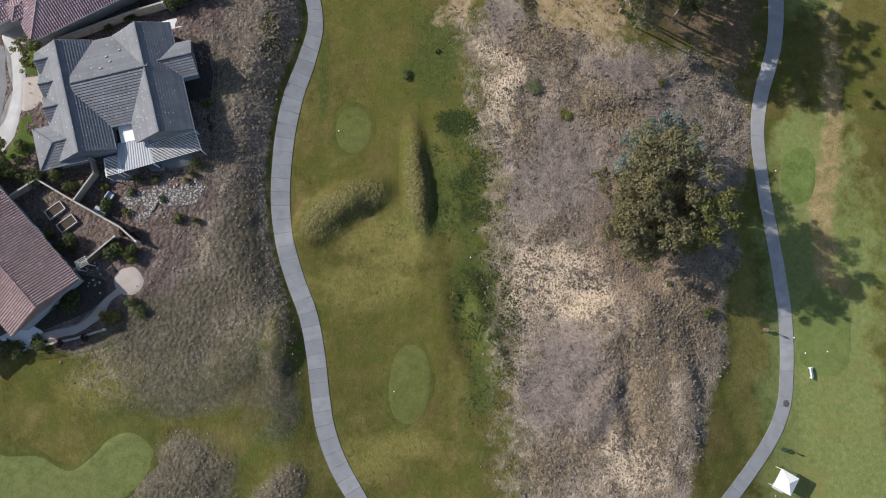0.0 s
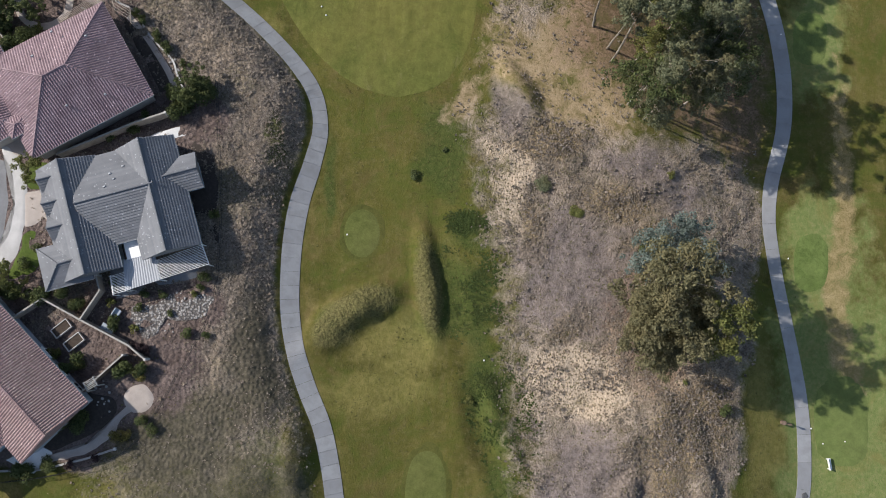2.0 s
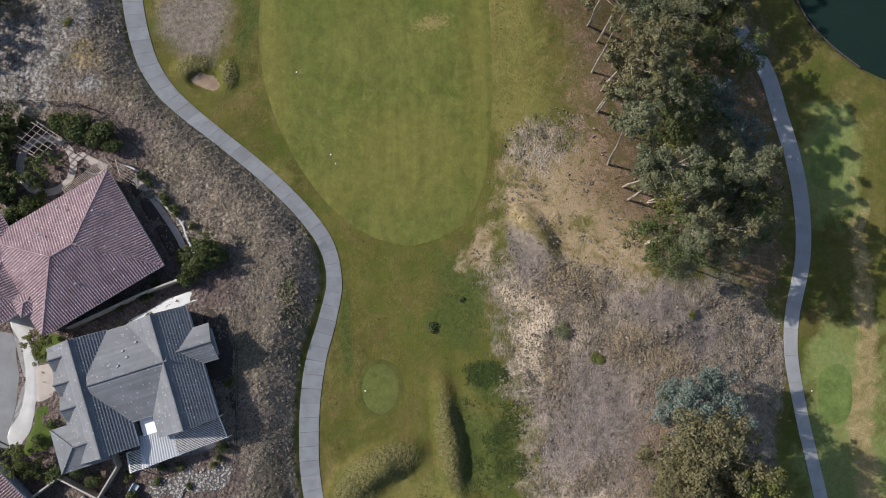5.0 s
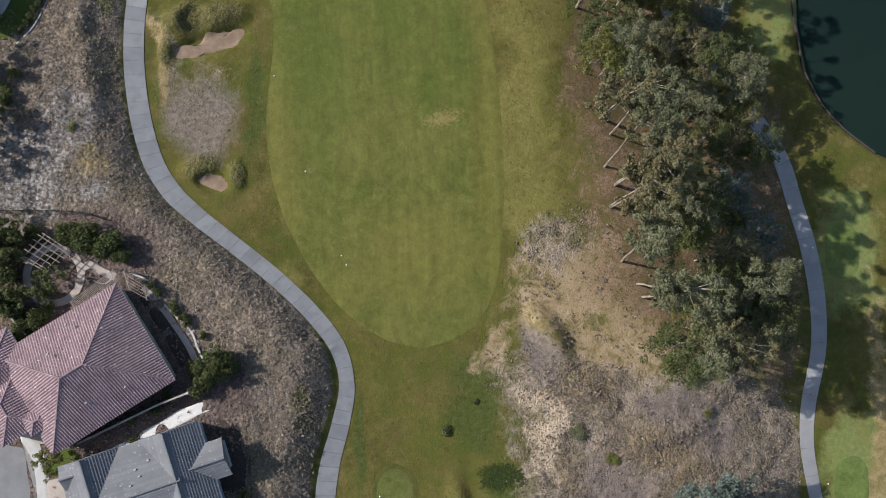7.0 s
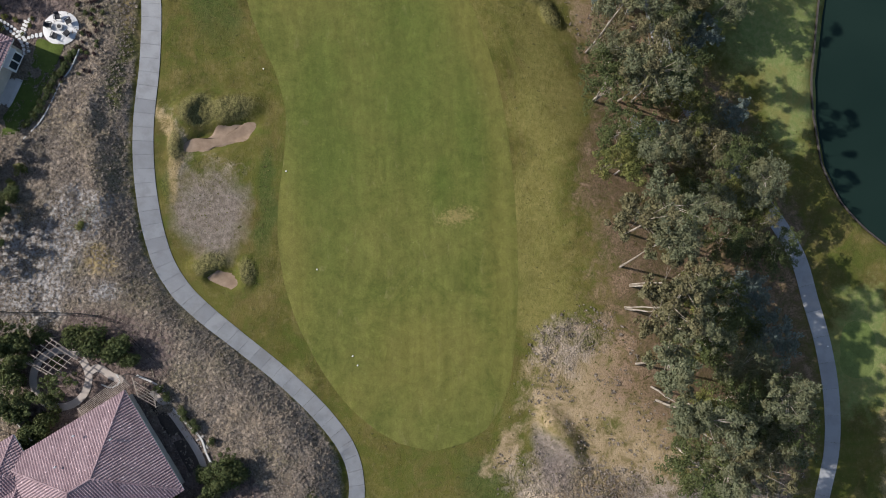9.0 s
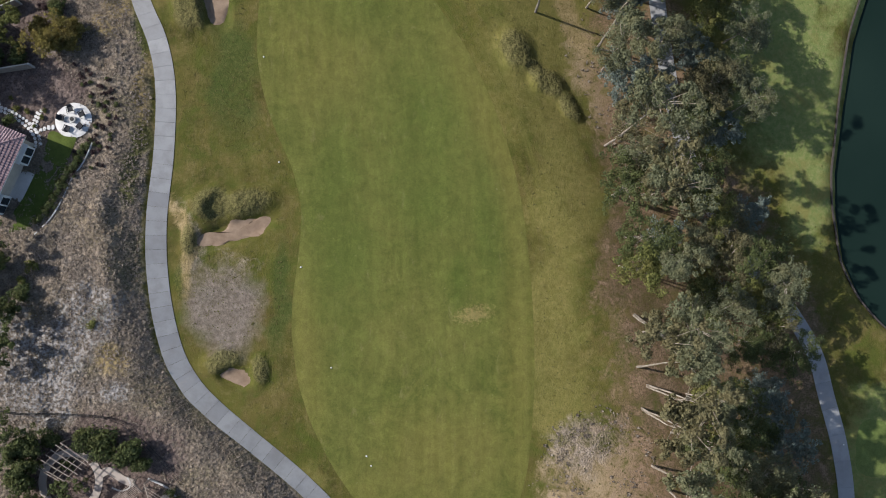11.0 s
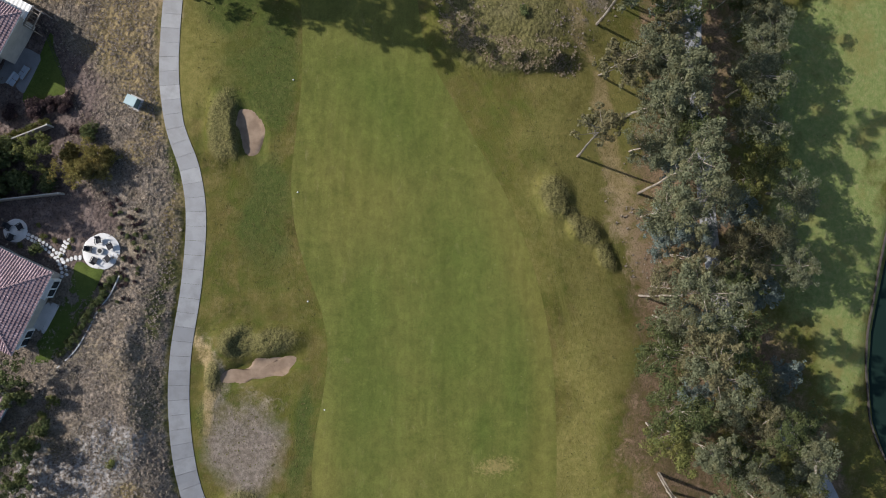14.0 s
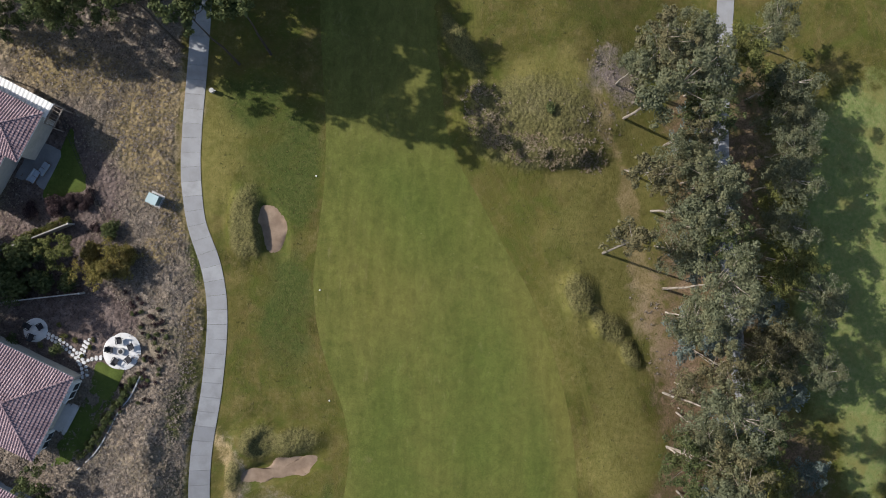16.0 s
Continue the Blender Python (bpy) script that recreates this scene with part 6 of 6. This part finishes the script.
# trees beyond y 136 stay unseen; added to fill the shadow on the fairway
for k, (x, y, s) in enumerate([(-57.5, 130.6, 0.5), (-64.5, 130.0, 0.5), (-53.2, 132.6, 0.55), (-71, 133, 0.7), (-50.6, 137, 0.9), (-57.0, 137.5, 0.7), (-63, 137.5, 0.7), (-48.6, 141.0, 1.0), (-40.0, 145.0, 0.9), (-34, 147, 0.8), (-53, 143, 1.0), (-47.5, 148, 1.0), (-38, 141, 0.75), (-33.0, 140.0, 0.7), (-52.0, 138.5, 0.95)]):
    plant_tree(BIG[k % 2], x, y, s, k * 77, "tall dark green tree with a dark bare trunk", "tall dark trees")

SLIM = tree_kind(34, 26, 2.4, 19.0, 1, 2000, DEEP, DARK_BARK, 0.2, 14)
# BIG[2] trees stand mostly out of view, placed for the shadows they cast
for x, y, kind, turn in [(-38.0, 127.7, SLIM, 20), (-34.2, 129.2, SLIM, 140), (-44.9, 129.3, SLIM, 250), (-47.8, 133.6, BIG[2], 60), (-55.5, 134.0, BIG[2], 100), (-37.6, 137.6, BIG[2], 10)]:
    plant_tree(kind, x, y, 1.0, turn, "very tall tree with a long bare dark trunk", "tall dark trees")

# added trees, mostly out of view, that only shade the walled garden
for x, y, s, turn in [(-71.5, 98.2, 0.52, 10), (-70.8, 100.8, 0.5, 120), (-74.0, 95.5, 0.55, 220), (-75.0, 101.0, 0.6, 300), (-72.5, 101.6, 0.72, 40), (-71.0, 103.4, 0.62, 200), (-69.4, 99.6, 0.45, 80), (-69.6, 96.8, 0.45, 160)]:
    plant_tree(BIG[1], x, y, s, turn, "dense dark green tree added mostly out of view to shade the garden", "trees behind the garden walls")

GOLDEN = foliage("golden_leaves", (0.11, 0.095, 0.028), (0.33, 0.28, 0.09), (0.25, 0.175, 0.065))
SHRUBS = {}
for key, mat in (("green", DEEP), ("yellow", YELLOWGREEN), ("russet", RUSSET), ("grey", GUM), ("blue", BLUEGREEN), ("golden", GOLDEN)):
    for var in range(2):
        rr = random.Random(var + len(key))
        blobs = [(rr.uniform(-0.5, 0.5), rr.uniform(-0.5, 0.5), rr.uniform(0.3, 0.75), rr.uniform(0.35, 0.6)) for _ in range(7)]
        me = leaf_mesh("leaves", blobs, 520, 0.11, 50 + var + 3 * len(key))
        me.materials.append(mat)
        SHRUBS[key, var] = me
        me = leaf_mesh("leaves", blobs, 1900, 0.075, 80 + var + 3 * len(key))
        me.materials.append(mat)
        SHRUBS[key, var + 2] = me
stem_bm = bmesh.new()
for k in range(4):
    a = k * 1.6
    tube(stem_bm, [(0, 0, -0.15), (0.2 * math.cos(a), 0.2 * math.sin(a), 0.5)], [0.04, 0.02], 4)
STEM = bpy.data.meshes.new("stems")
stem_bm.to_mesh(STEM)
stem_bm.free()
STEM.materials.append(DARK_BARK)
WORDS = {"green": "dark green garden shrub", "yellow": "yellow-green rounded shrub", "russet": "dark purple-brown garden shrub", "grey": "grey-green garden shrub", "blue": "blue-green garden shrub", "golden": "golden olive dense shrub"}


def shrub(x, y, r, h, key="green", where="in a planting bed", group="garden shrubs"):
    root = tagged(new("shrub"), WORDS[key] + " " + where, "shrub", group)
    root.matrix_basis = pose(x, y, float(land(np.array(x), np.array(y))), 0, 0, rng.uniform(0, 360)) @ Matrix.Diagonal((r, r, h, 1))
    hang("leaves", SHRUBS[key, rng.randint(0, 1) + 2 * (r > 1.15)], None, root)
    hang("stems", STEM, None, root)


GARDEN = [(-52.6, 52.2, 2.3, 3.6), (-50.3, 53.2, 1.4, 2), (-46.2, 53.0, 1.8, 2.6), (-44.0, 52.3, 2.2, 3.0), (-41.6, 51.6, 2.3, 3.0), (-39.9, 50.3, 1.5, 2.2), (-53.2, 45.0, 2.3, 3.2), (-49.6, 42.8, 1.7, 2.4), (-52.0, 41.4, 1.8, 2.4), (-53.4, 48.8, 2.2, 3.0), (-50.6, 40.6, 1.2, 1.6), (-48.6, 50.0, 1.0, 1.0), (-34.7, 33.1, 0.9, 1.1), (-35.8, 31.4, 1.0, 1.3), (-27.2, 36.5, 1.9, 2.4), (-30.4, 33.7, 1.5, 2.2), (-31, 36.2, 1.3, 1.8), (-28, 37, 1.8, 2.2),
          (-29.4, 35.2, 1.4, 1.8), (-36.4, 31.5, 0.8, 1.2), (-38.8, 30.4, 0.8, 1.1), (-25.3, 20.7, 0.9, 1.3), (-26.4, 13.0, 0.9, 1.2), (-46.3, 10.5, 1.6, 2), (-41.8, 9.6, 1.2, 1.6), (-48.4, 14.4, 1.0, 1.4), (-43.6, 11, 1.2, 1.6),
          (-36.9, 7.4, 1.2, 1.6), (-43, 1.8, 1.3, 2.2), (-41.2, 2.6, 1.3, 1.8), (-35.4, 1.6, 1.5, 2), (-33.8, 1.6, 1.2, 1.8), (-34.3, 9.2, 0.7, 0.8), (-28.3, 6.1, 0.9, 1), (-25.9, 5.8, 0.7, 0.8), (-49.8, 11.2, 1.6, 2), (-47, 16.4, 0.8, 1),
          (-40.5, -4.5, 1.8, 1.6), (-43.5, -4.9, 1.3, 1.2), (-33.4, -4.6, 1.0, 1), (-32.2, -5.6, 1.0, 1), (-44.5, -10, 1.2, 1), (-47.5, -10.8, 1.6, 1.6), (-37.4, 12.2, 0.8, 1), (-33.6, 11.0, 0.8, 0.9), (-31.4, 10.8, 0.7, 0.8),
          (-30.4, 8.6, 0.6, 0.7), (-26.8, 11.6, 0.7, 0.9), (-38.6, 27.6, 0.7, 1.0), (-61, 103, 2.4, 3.5), (-64.5, 101, 2.4, 3.5), (-51.8, 106.2, 1.4, 1.6), (-56.8, 91.6, 1.1, 1.0), (-62.2, 92.4, 1.0, 1), (-54.5, 70.6, 1.4, 1.4)]
for x, y in [(-36.4, 46.6), (-35.4, 45.7), (-33.6, 43.8), (-33.4, 43.0), (-32.6, 42.4), (-31.9, 41.7), (-30.3, 40.0)]:
    shrub(x, y, rng.uniform(0.62, 0.85), 1.1, "green", "clipped round beside a kerb", "clipped shrubs")
for x, y, r, h in [(-66, 98.8, 2.4, 4.4), (-62.4, 98.9, 2.2, 4.0), (-59.2, 99.4, 2.0, 2.6), (-56.4, 99.7, 1.6, 2.0), (-68, 103.5, 2.6, 4.5)]:
    shrub(x, y, r, h, "green", "grown tall behind a garden wall", "tall hedge shrubs")
for x, y in curve_points([(-62.6, 104.4), (-59.6, 105.9), (-56.9, 107.2)], 0.8):
    shrub(x, y, 0.62, 1.5, "yellow", "clipped in a hedge along a garden wall", "clipped hedge")
for x, y, r, h in [(-51.0, 102.8, 2.0, 2.6), (-52.8, 102.2, 1.8, 2.4), (-49.5, 103.4, 1.4, 1.8), (-50.2, 101.8, 1.4, 1.8), (-53.6, 103.6, 1.6, 2.2)]:
    shrub(x, y, r, h, "golden", "massed at a yard corner", "golden shrubs")
for x, y, r, h in GARDEN:
    shrub(x, y, r, h)
for x, y, r, h in [(-36.6, -6.6, 0.95, 1.2), (-35.4, -6.4, 0.95, 1.2), (-33.6, 1.1, 1.0, 1.5), (-42.2, 50.6, 0.7, 0.9), (-48.6, 44.4, 0.7, 0.8), (-30.6, 35.5, 1.0, 1.3), (-54.9, 92.9, 0.5, 0.6), (-53.2, 92.0, 0.45, 0.5), (-52.9, 92.9, 0.4, 0.5),
                   (-58.9, 92.1, 0.5, 0.6), (-56.2, 93.2, 0.55, 0.6), (-57.0, 94.6, 0.4, 0.5), (-54.0, 91.0, 0.35, 0.4), (-53.4, 73.6, 1.0, 1.0), (-54.6, 71.8, 0.8, 0.9), (-34.6, 6.6, 0.7, 0.8), (-44.0, 3.4, 0.9, 1.4), (-27.6, 10.8, 0.6, 0.7), (-37.6, 9.8, 0.7, 0.9), (-46.4, 66.5, 0.8, 0.6)]:
    shrub(x, y, r, h, "golden" if y < 2 else "yellow", "beside a garden path")
for x, y, r, h in [(-34.4, 4.4, 1.3, 1.3), (-33.2, 3.8, 0.9, 1), (-58.5, 109, 1.6, 1.6), (-56.9, 109.3, 1.2, 1.2), (-55.1, 109.4, 1.25, 1.2), (-53.8, 106.6, 0.9, 0.8), (-41.8, -3.6, 1.3, 1.2), (-38.9, -9, 0.7, 0.7), (-42.2, -10, 0.8, 0.7), (-54.6, 110.6, 0.9, 0.8), (-61.5, 108.2, 1.2, 1.2)]:
    shrub(x, y, r, h, "russet", "in a mulched bed")
HEDGE = curve_points([(-47.6, 88.4), (-48.6, 86.2), (-49.8, 84.4), (-50.8, 82.0), (-52.4, 79.4)], 0.95)
for k, (x, y) in enumerate(HEDGE):
    shrub(x - 0.3, y + 0.1, 0.62 + 0.2 * (k % 3 == 0), 0.8, "green", "clipped in a row beside the lawn", "clipped shrubs")
    if k % 2:
        shrub(x - 1.0, y - 0.3, 0.5, 0.55, "yellow", "in a row beside the lawn", "clipped shrubs")
for k in range(60):
    a, d = rng.uniform(-1.5, 1.6), rng.uniform(2.6, 5.4)
    x, y = -49.4 + d * math.cos(a), 91.9 + d * 1.5 * math.sin(a)
    shrub(x, y, rng.uniform(0.3, 0.42), 0.4, "russet" if k % 3 else "green", "planted in rows in pale gravel", "low bedding plants")
for x, y, r, h, key in [(39.9, -3.1, 1.1, 1.1, "green"), (-0.6, 27.0, 0.9, 0.7, "green"), (0.9, 124.8, 1.0, 1.0, "green"), (33.4, 27.6, 0.7, 0.6, "yellow"), (29.2, 17.6, 0.9, 1.0, "green"), (6.8, -2.2, 0.8, 0.6, "yellow"), (16.0, 26.0, 1.3, 0.5, "grey"), (20.5, 22.6, 1.2, 0.5, "yellow"), (34.5, 0.6, 0.5, 0.5, "yellow"), (3.1, 30.4, 0.5, 0.4, "green")]:
    shrub(x, y, r, h, key, "growing on the open ground", "wild bushes")
YARD_TREES = [tree_kind(41, 5.5, 2.6, 1.2, 2, 4600, YELLOWGREEN, DARK_BARK, 0.13, 16), tree_kind(42, 5.0, 2.4, 1.0, 2, 4600, DEEP, DARK_BARK, 0.13, 16),
              tree_kind(43, 5.0, 3.0, 0.6, 2, 5200, foliage("golden_olive_leaves", (0.11, 0.095, 0.028), (0.34, 0.29, 0.09), (0.25, 0.175, 0.065)), DARK_BARK, 0.12, 20)]
for k, x, y, s, turn, what in [(0, -56.6, 102.7, 0.85, 20, "yellow-green garden tree by a wall"), (1, -57.7, 75.3, 0.95, 60, "round green garden tree beside a house"), (1, -61.4, 100.6, 0.65, 210, "dark green garden tree behind a wall"),
                               (1, -63.5, 102.6, 0.65, 10, "dark green garden tree behind a wall"), (2, -51.2, 102.4, 0.8, 40, "golden olive garden tree at a yard corner"), (2, -53.6, 101.4, 0.7, 160, "golden olive garden tree at a yard corner"), (2, -49.6, 103.3, 0.5, 80, "golden olive bushy tree at a yard corner"), (1, -66.5, 101.0, 0.85, 100, "dark green garden tree behind a wall"), (1, -52.8, 51.6, 0.9, 50, "dark green garden tree in a back yard"), (1, -52.6, 45.2, 0.85, 150, "dark green garden tree in a back yard"), (1, -54.6, 53.0, 1.0, 80, "dark green garden tree behind a wall"), (1, -48.6, 47.0, 0.85, 10, "round green garden tree beside a house"), (0, -47.2, 25.6, 0.7, 30, "pale thin-leaved street tree"), (0, -48.9, 12.6, 0.75, 90, "small green garden tree"),
                               (1, -29.2, 36.4, 0.8, 45, "small green garden tree at a wall's end"), (1, -56.5, 68.0, 1.0, 130, "dark green garden tree behind a wall"), (1, -56.0, 63.4, 0.9, 200, "brownish garden tree on the slope")]:
    plant_tree(YARD_TREES[k], x, y, s, turn, what, "garden trees")


# ---- loose rocks in the gravel garden ----
def rock_mesh(seed):
    r = random.Random(seed)
    bm = bmesh.new()
    bmesh.ops.create_icosphere(bm, subdivisions=1, radius=1.0)
    for v in bm.verts:
        v.co *= r.uniform(0.7, 1.15)
        v.co.z *= 0.6
    me = bpy.data.meshes.new("rock")
    bm.to_mesh(me)
    bm.free()
    me.materials.append(ROCK)
    return me


ROCKS = [rock_mesh(k) for k in range(4)]
for k in range(70):
    x, y = rng.choice([(rng.uniform(-35, -30), rng.uniform(5.6, 10.4)), (rng.uniform(-30, -25.6), rng.uniform(7.8, 11.2)), (-38.3 + 0.9 * math.sin(k), 0.2 - rng.uniform(0, 4.4)), (-31.2 + rng.uniform(-0.8, 0.8), rng.uniform(37.5, 41))])
    s = rng.uniform(0.1, 0.24)
    ob = tagged(new("rock", ROCKS[k % 4]), "pale rounded garden rock in a gravel bed", "rock", "garden rocks")
    ob.matrix_basis = pose(x, y, float(land(np.array(x), np.array(y))) + 0.05, 0, 0, rng.uniform(0, 360)) @ Matrix.Diagonal((s, s, s, 1))


# ---- tufts of grass and weeds ----
def scatter(name, label, count, weight, size, height, material, seed, box_x=(-66, 66), box_y=(-42, 142)):
    """Small uneven tufts on the land, where weight(x, y, zones) is high."""
    r = np.random.default_rng(seed)
    x, y = r.uniform(*box_x, count * 6), r.uniform(*box_y, count * 6)
    w = weight(x, y, zones(x, y)) * (1 - near_path(x, y, 1.25))
    keep = np.flatnonzero(r.random(len(x)) < w)[:count]
    x, y = x[keep], y[keep]
    n = len(x)
    z = land(x, y)
    rad = r.uniform(*size, n) * (0.7 + 0.8 * r.random(n) ** 3)
    blades = 6
    a = np.linspace(0, math.tau, blades, endpoint=False)[None] + r.uniform(0, math.tau, (n, 1)) + r.uniform(-0.4, 0.4, (n, blades))
    out = rad[:, None] * r.uniform(0.6, 1.3, (n, blades))
    wide = out * r.uniform(0.28, 0.5, (n, blades))
    hgt = out * r.uniform(*height, (n, blades))
    ca, sa = np.cos(a), np.sin(a)
    x2, y2, z2 = x[:, None] - 0.15 * out * ca, y[:, None] - 0.15 * out * sa, z[:, None] + 0 * ca
    left = np.stack([x2 - wide * sa, y2 + wide * ca, z2 - 0.02 + 0.3 * hgt], -1)
    right = np.stack([x2 + wide * sa, y2 - wide * ca, z2 - 0.02 + 0.3 * hgt], -1)
    tip = np.stack([x2 + out * ca, y2 + out * sa, z2 + hgt], -1)
    p = np.stack([left, right, tip], 2).reshape(-1, 3)
    f = np.arange(len(p)).reshape(-1, 3)
    me = bpy.data.meshes.new(name)
    me.vertices.add(len(p))
    me.vertices.foreach_set("co", p.ravel())
    me.loops.add(f.size)
    me.loops.foreach_set("vertex_index", f.ravel().astype(np.int32))
    me.polygons.add(len(f))
    me.polygons.foreach_set("loop_start", np.arange(0, f.size, 3, dtype=np.int32))
    me.update(calc_edges=True)
    me.materials.append(material)
    return tagged(new(name, me), label, "grass", kind="stuff")


def clear_of_yards(x, y):
    return 1 - ovals(x, y, YARDS)


def low(x, y):
    return (1 - ovals(x, y, [(s[0], s[1], s[2] * 1.1, s[3] * 1.2, s[4]) for s in SANDS])) * (1 - ovals(x, y, [(t[0], t[1], t[2] + 0.8, t[3] + 0.8, 0, 0.2) for t in TEES])) * (1 - oval(x, y, -40, -28, 14, 9, 0, 0.1))


BRUSH = foliage("dead_brush", (0.1, 0.08, 0.045), (0.36, 0.3, 0.2), (0.26, 0.19, 0.12))
WEED = foliage("green_weed_leaves", (0.03, 0.048, 0.012), (0.085, 0.115, 0.03), (0.07, 0.075, 0.025))
RIDGES = [(m[0], m[1], m[2] * 1.05, m[3] * 1.15, m[4]) for m in MOUNDS]
scatter("brown_weeds", "brown and grey weeds covering the scrub slope", 48000, lambda x, y, q: np.minimum(1, q["scrub"]) ** 2 * (1 - q["yard"]) * (1 - 0.93 * q["heath"]) * (0.5 + 0.5 * ss(0.35, 0.6, fuzz(x, y, 3, 31))), (0.1, 0.24), (0.25, 0.8), BROWN_TUFT, 71, (-66, -8))
scatter("straw_weeds", "pale straw weeds on the slopes", 26000, lambda x, y, q: (q["scrub"] * 0.5 * (1 - q["heath"]) + q["dry"] ** 3 * (1 - 0.85 * np.maximum(q["violet"], q["mauve"])) * (1 - 0.6 * q["bright"])) * (1 - q["yard"]) * (0.3 + 0.7 * ss(0.4, 0.65, fuzz(x, y, 2.5, 37))), (0.1, 0.24), (0.3, 0.9), STRAW_TUFT, 72)
scatter("dark_weeds", "dark low weeds dotted over the dry ground", 18000, lambda x, y, q: (q["dry"] * (1 - 0.6 * q["violet"]) + 0.4 * q["straw"]) * np.clip(0.7 * ss(0.4, 0.68, fuzz(x, y, 2.0, 41)) + q["brushy"], 0, 1), (0.12, 0.28), (0.35, 1.0), BROWN_TUFT, 73, (4, 47))
scatter("green_weeds", "low green weeds at the edge of the dry ground", 34000, lambda x, y, q: (1 - q["fair"]) * low(x, y) * ovals(x, y, [(6.3, 20.4, 2.8, 1.8, -10, 0.3), (7.6, 11, 3.2, 7, 10), (10.6, -2, 3.4, 9, 15), (11.5, -13, 2.5, 5, 0)]) * (0.05 + 0.95 * ss(0.46, 0.62, fuzz(x, y, 3.0, 51))) * (0.45 + 0.55 * ss(13, 19, y)), (0.1, 0.22), (0.15, 0.6), WEED, 76, (-6, 20), (-25, 40))
scatter("grass_tufts", "olive tufts of rough grass", 26000, lambda x, y, q: (1 - q["fair"]) * (1 - q["scrub"]) * (1 - q["lawn"]) * low(x, y) * (0.3 + 0.4 * q["lush"]), (0.06, 0.15), (0.15, 0.7), OLIVE_TUFT, 74, (-40, 52))
scatter("mound_grass", "long dark tussocks of grass on the mounds", 11000, lambda x, y, q: (1 - q["fair"]) * low(x, y) * np.maximum(ovals(x, y, RIDGES), 0.7 * oval(x, y, 45, -8, 2.2, 15, 4)), (0.06, 0.13), (0.12, 0.4), MOSS_TUFT, 75, (-48, 52))
BANK = curve_points([(-8.0, 125.5), (-7.2, 122.5), (-5.0, 120.4), (0, 119.2), (4, 119.8), (6.6, 119.0)], 1.0)
scatter("bank_brush", "grey-brown dead brush along the edge of a bank", 3600, lambda x, y, q: np.clip(sum(oval(x, y, a, b, 1.5, 1.4, 0, 0.95) for a, b in BANK), 0, 1) * ss(0.35, 0.65, fuzz(x, y, 1.6, 91)), (0.1, 0.26), (0.2, 0.8), BRUSH, 77, (-16, 9), (117, 138))
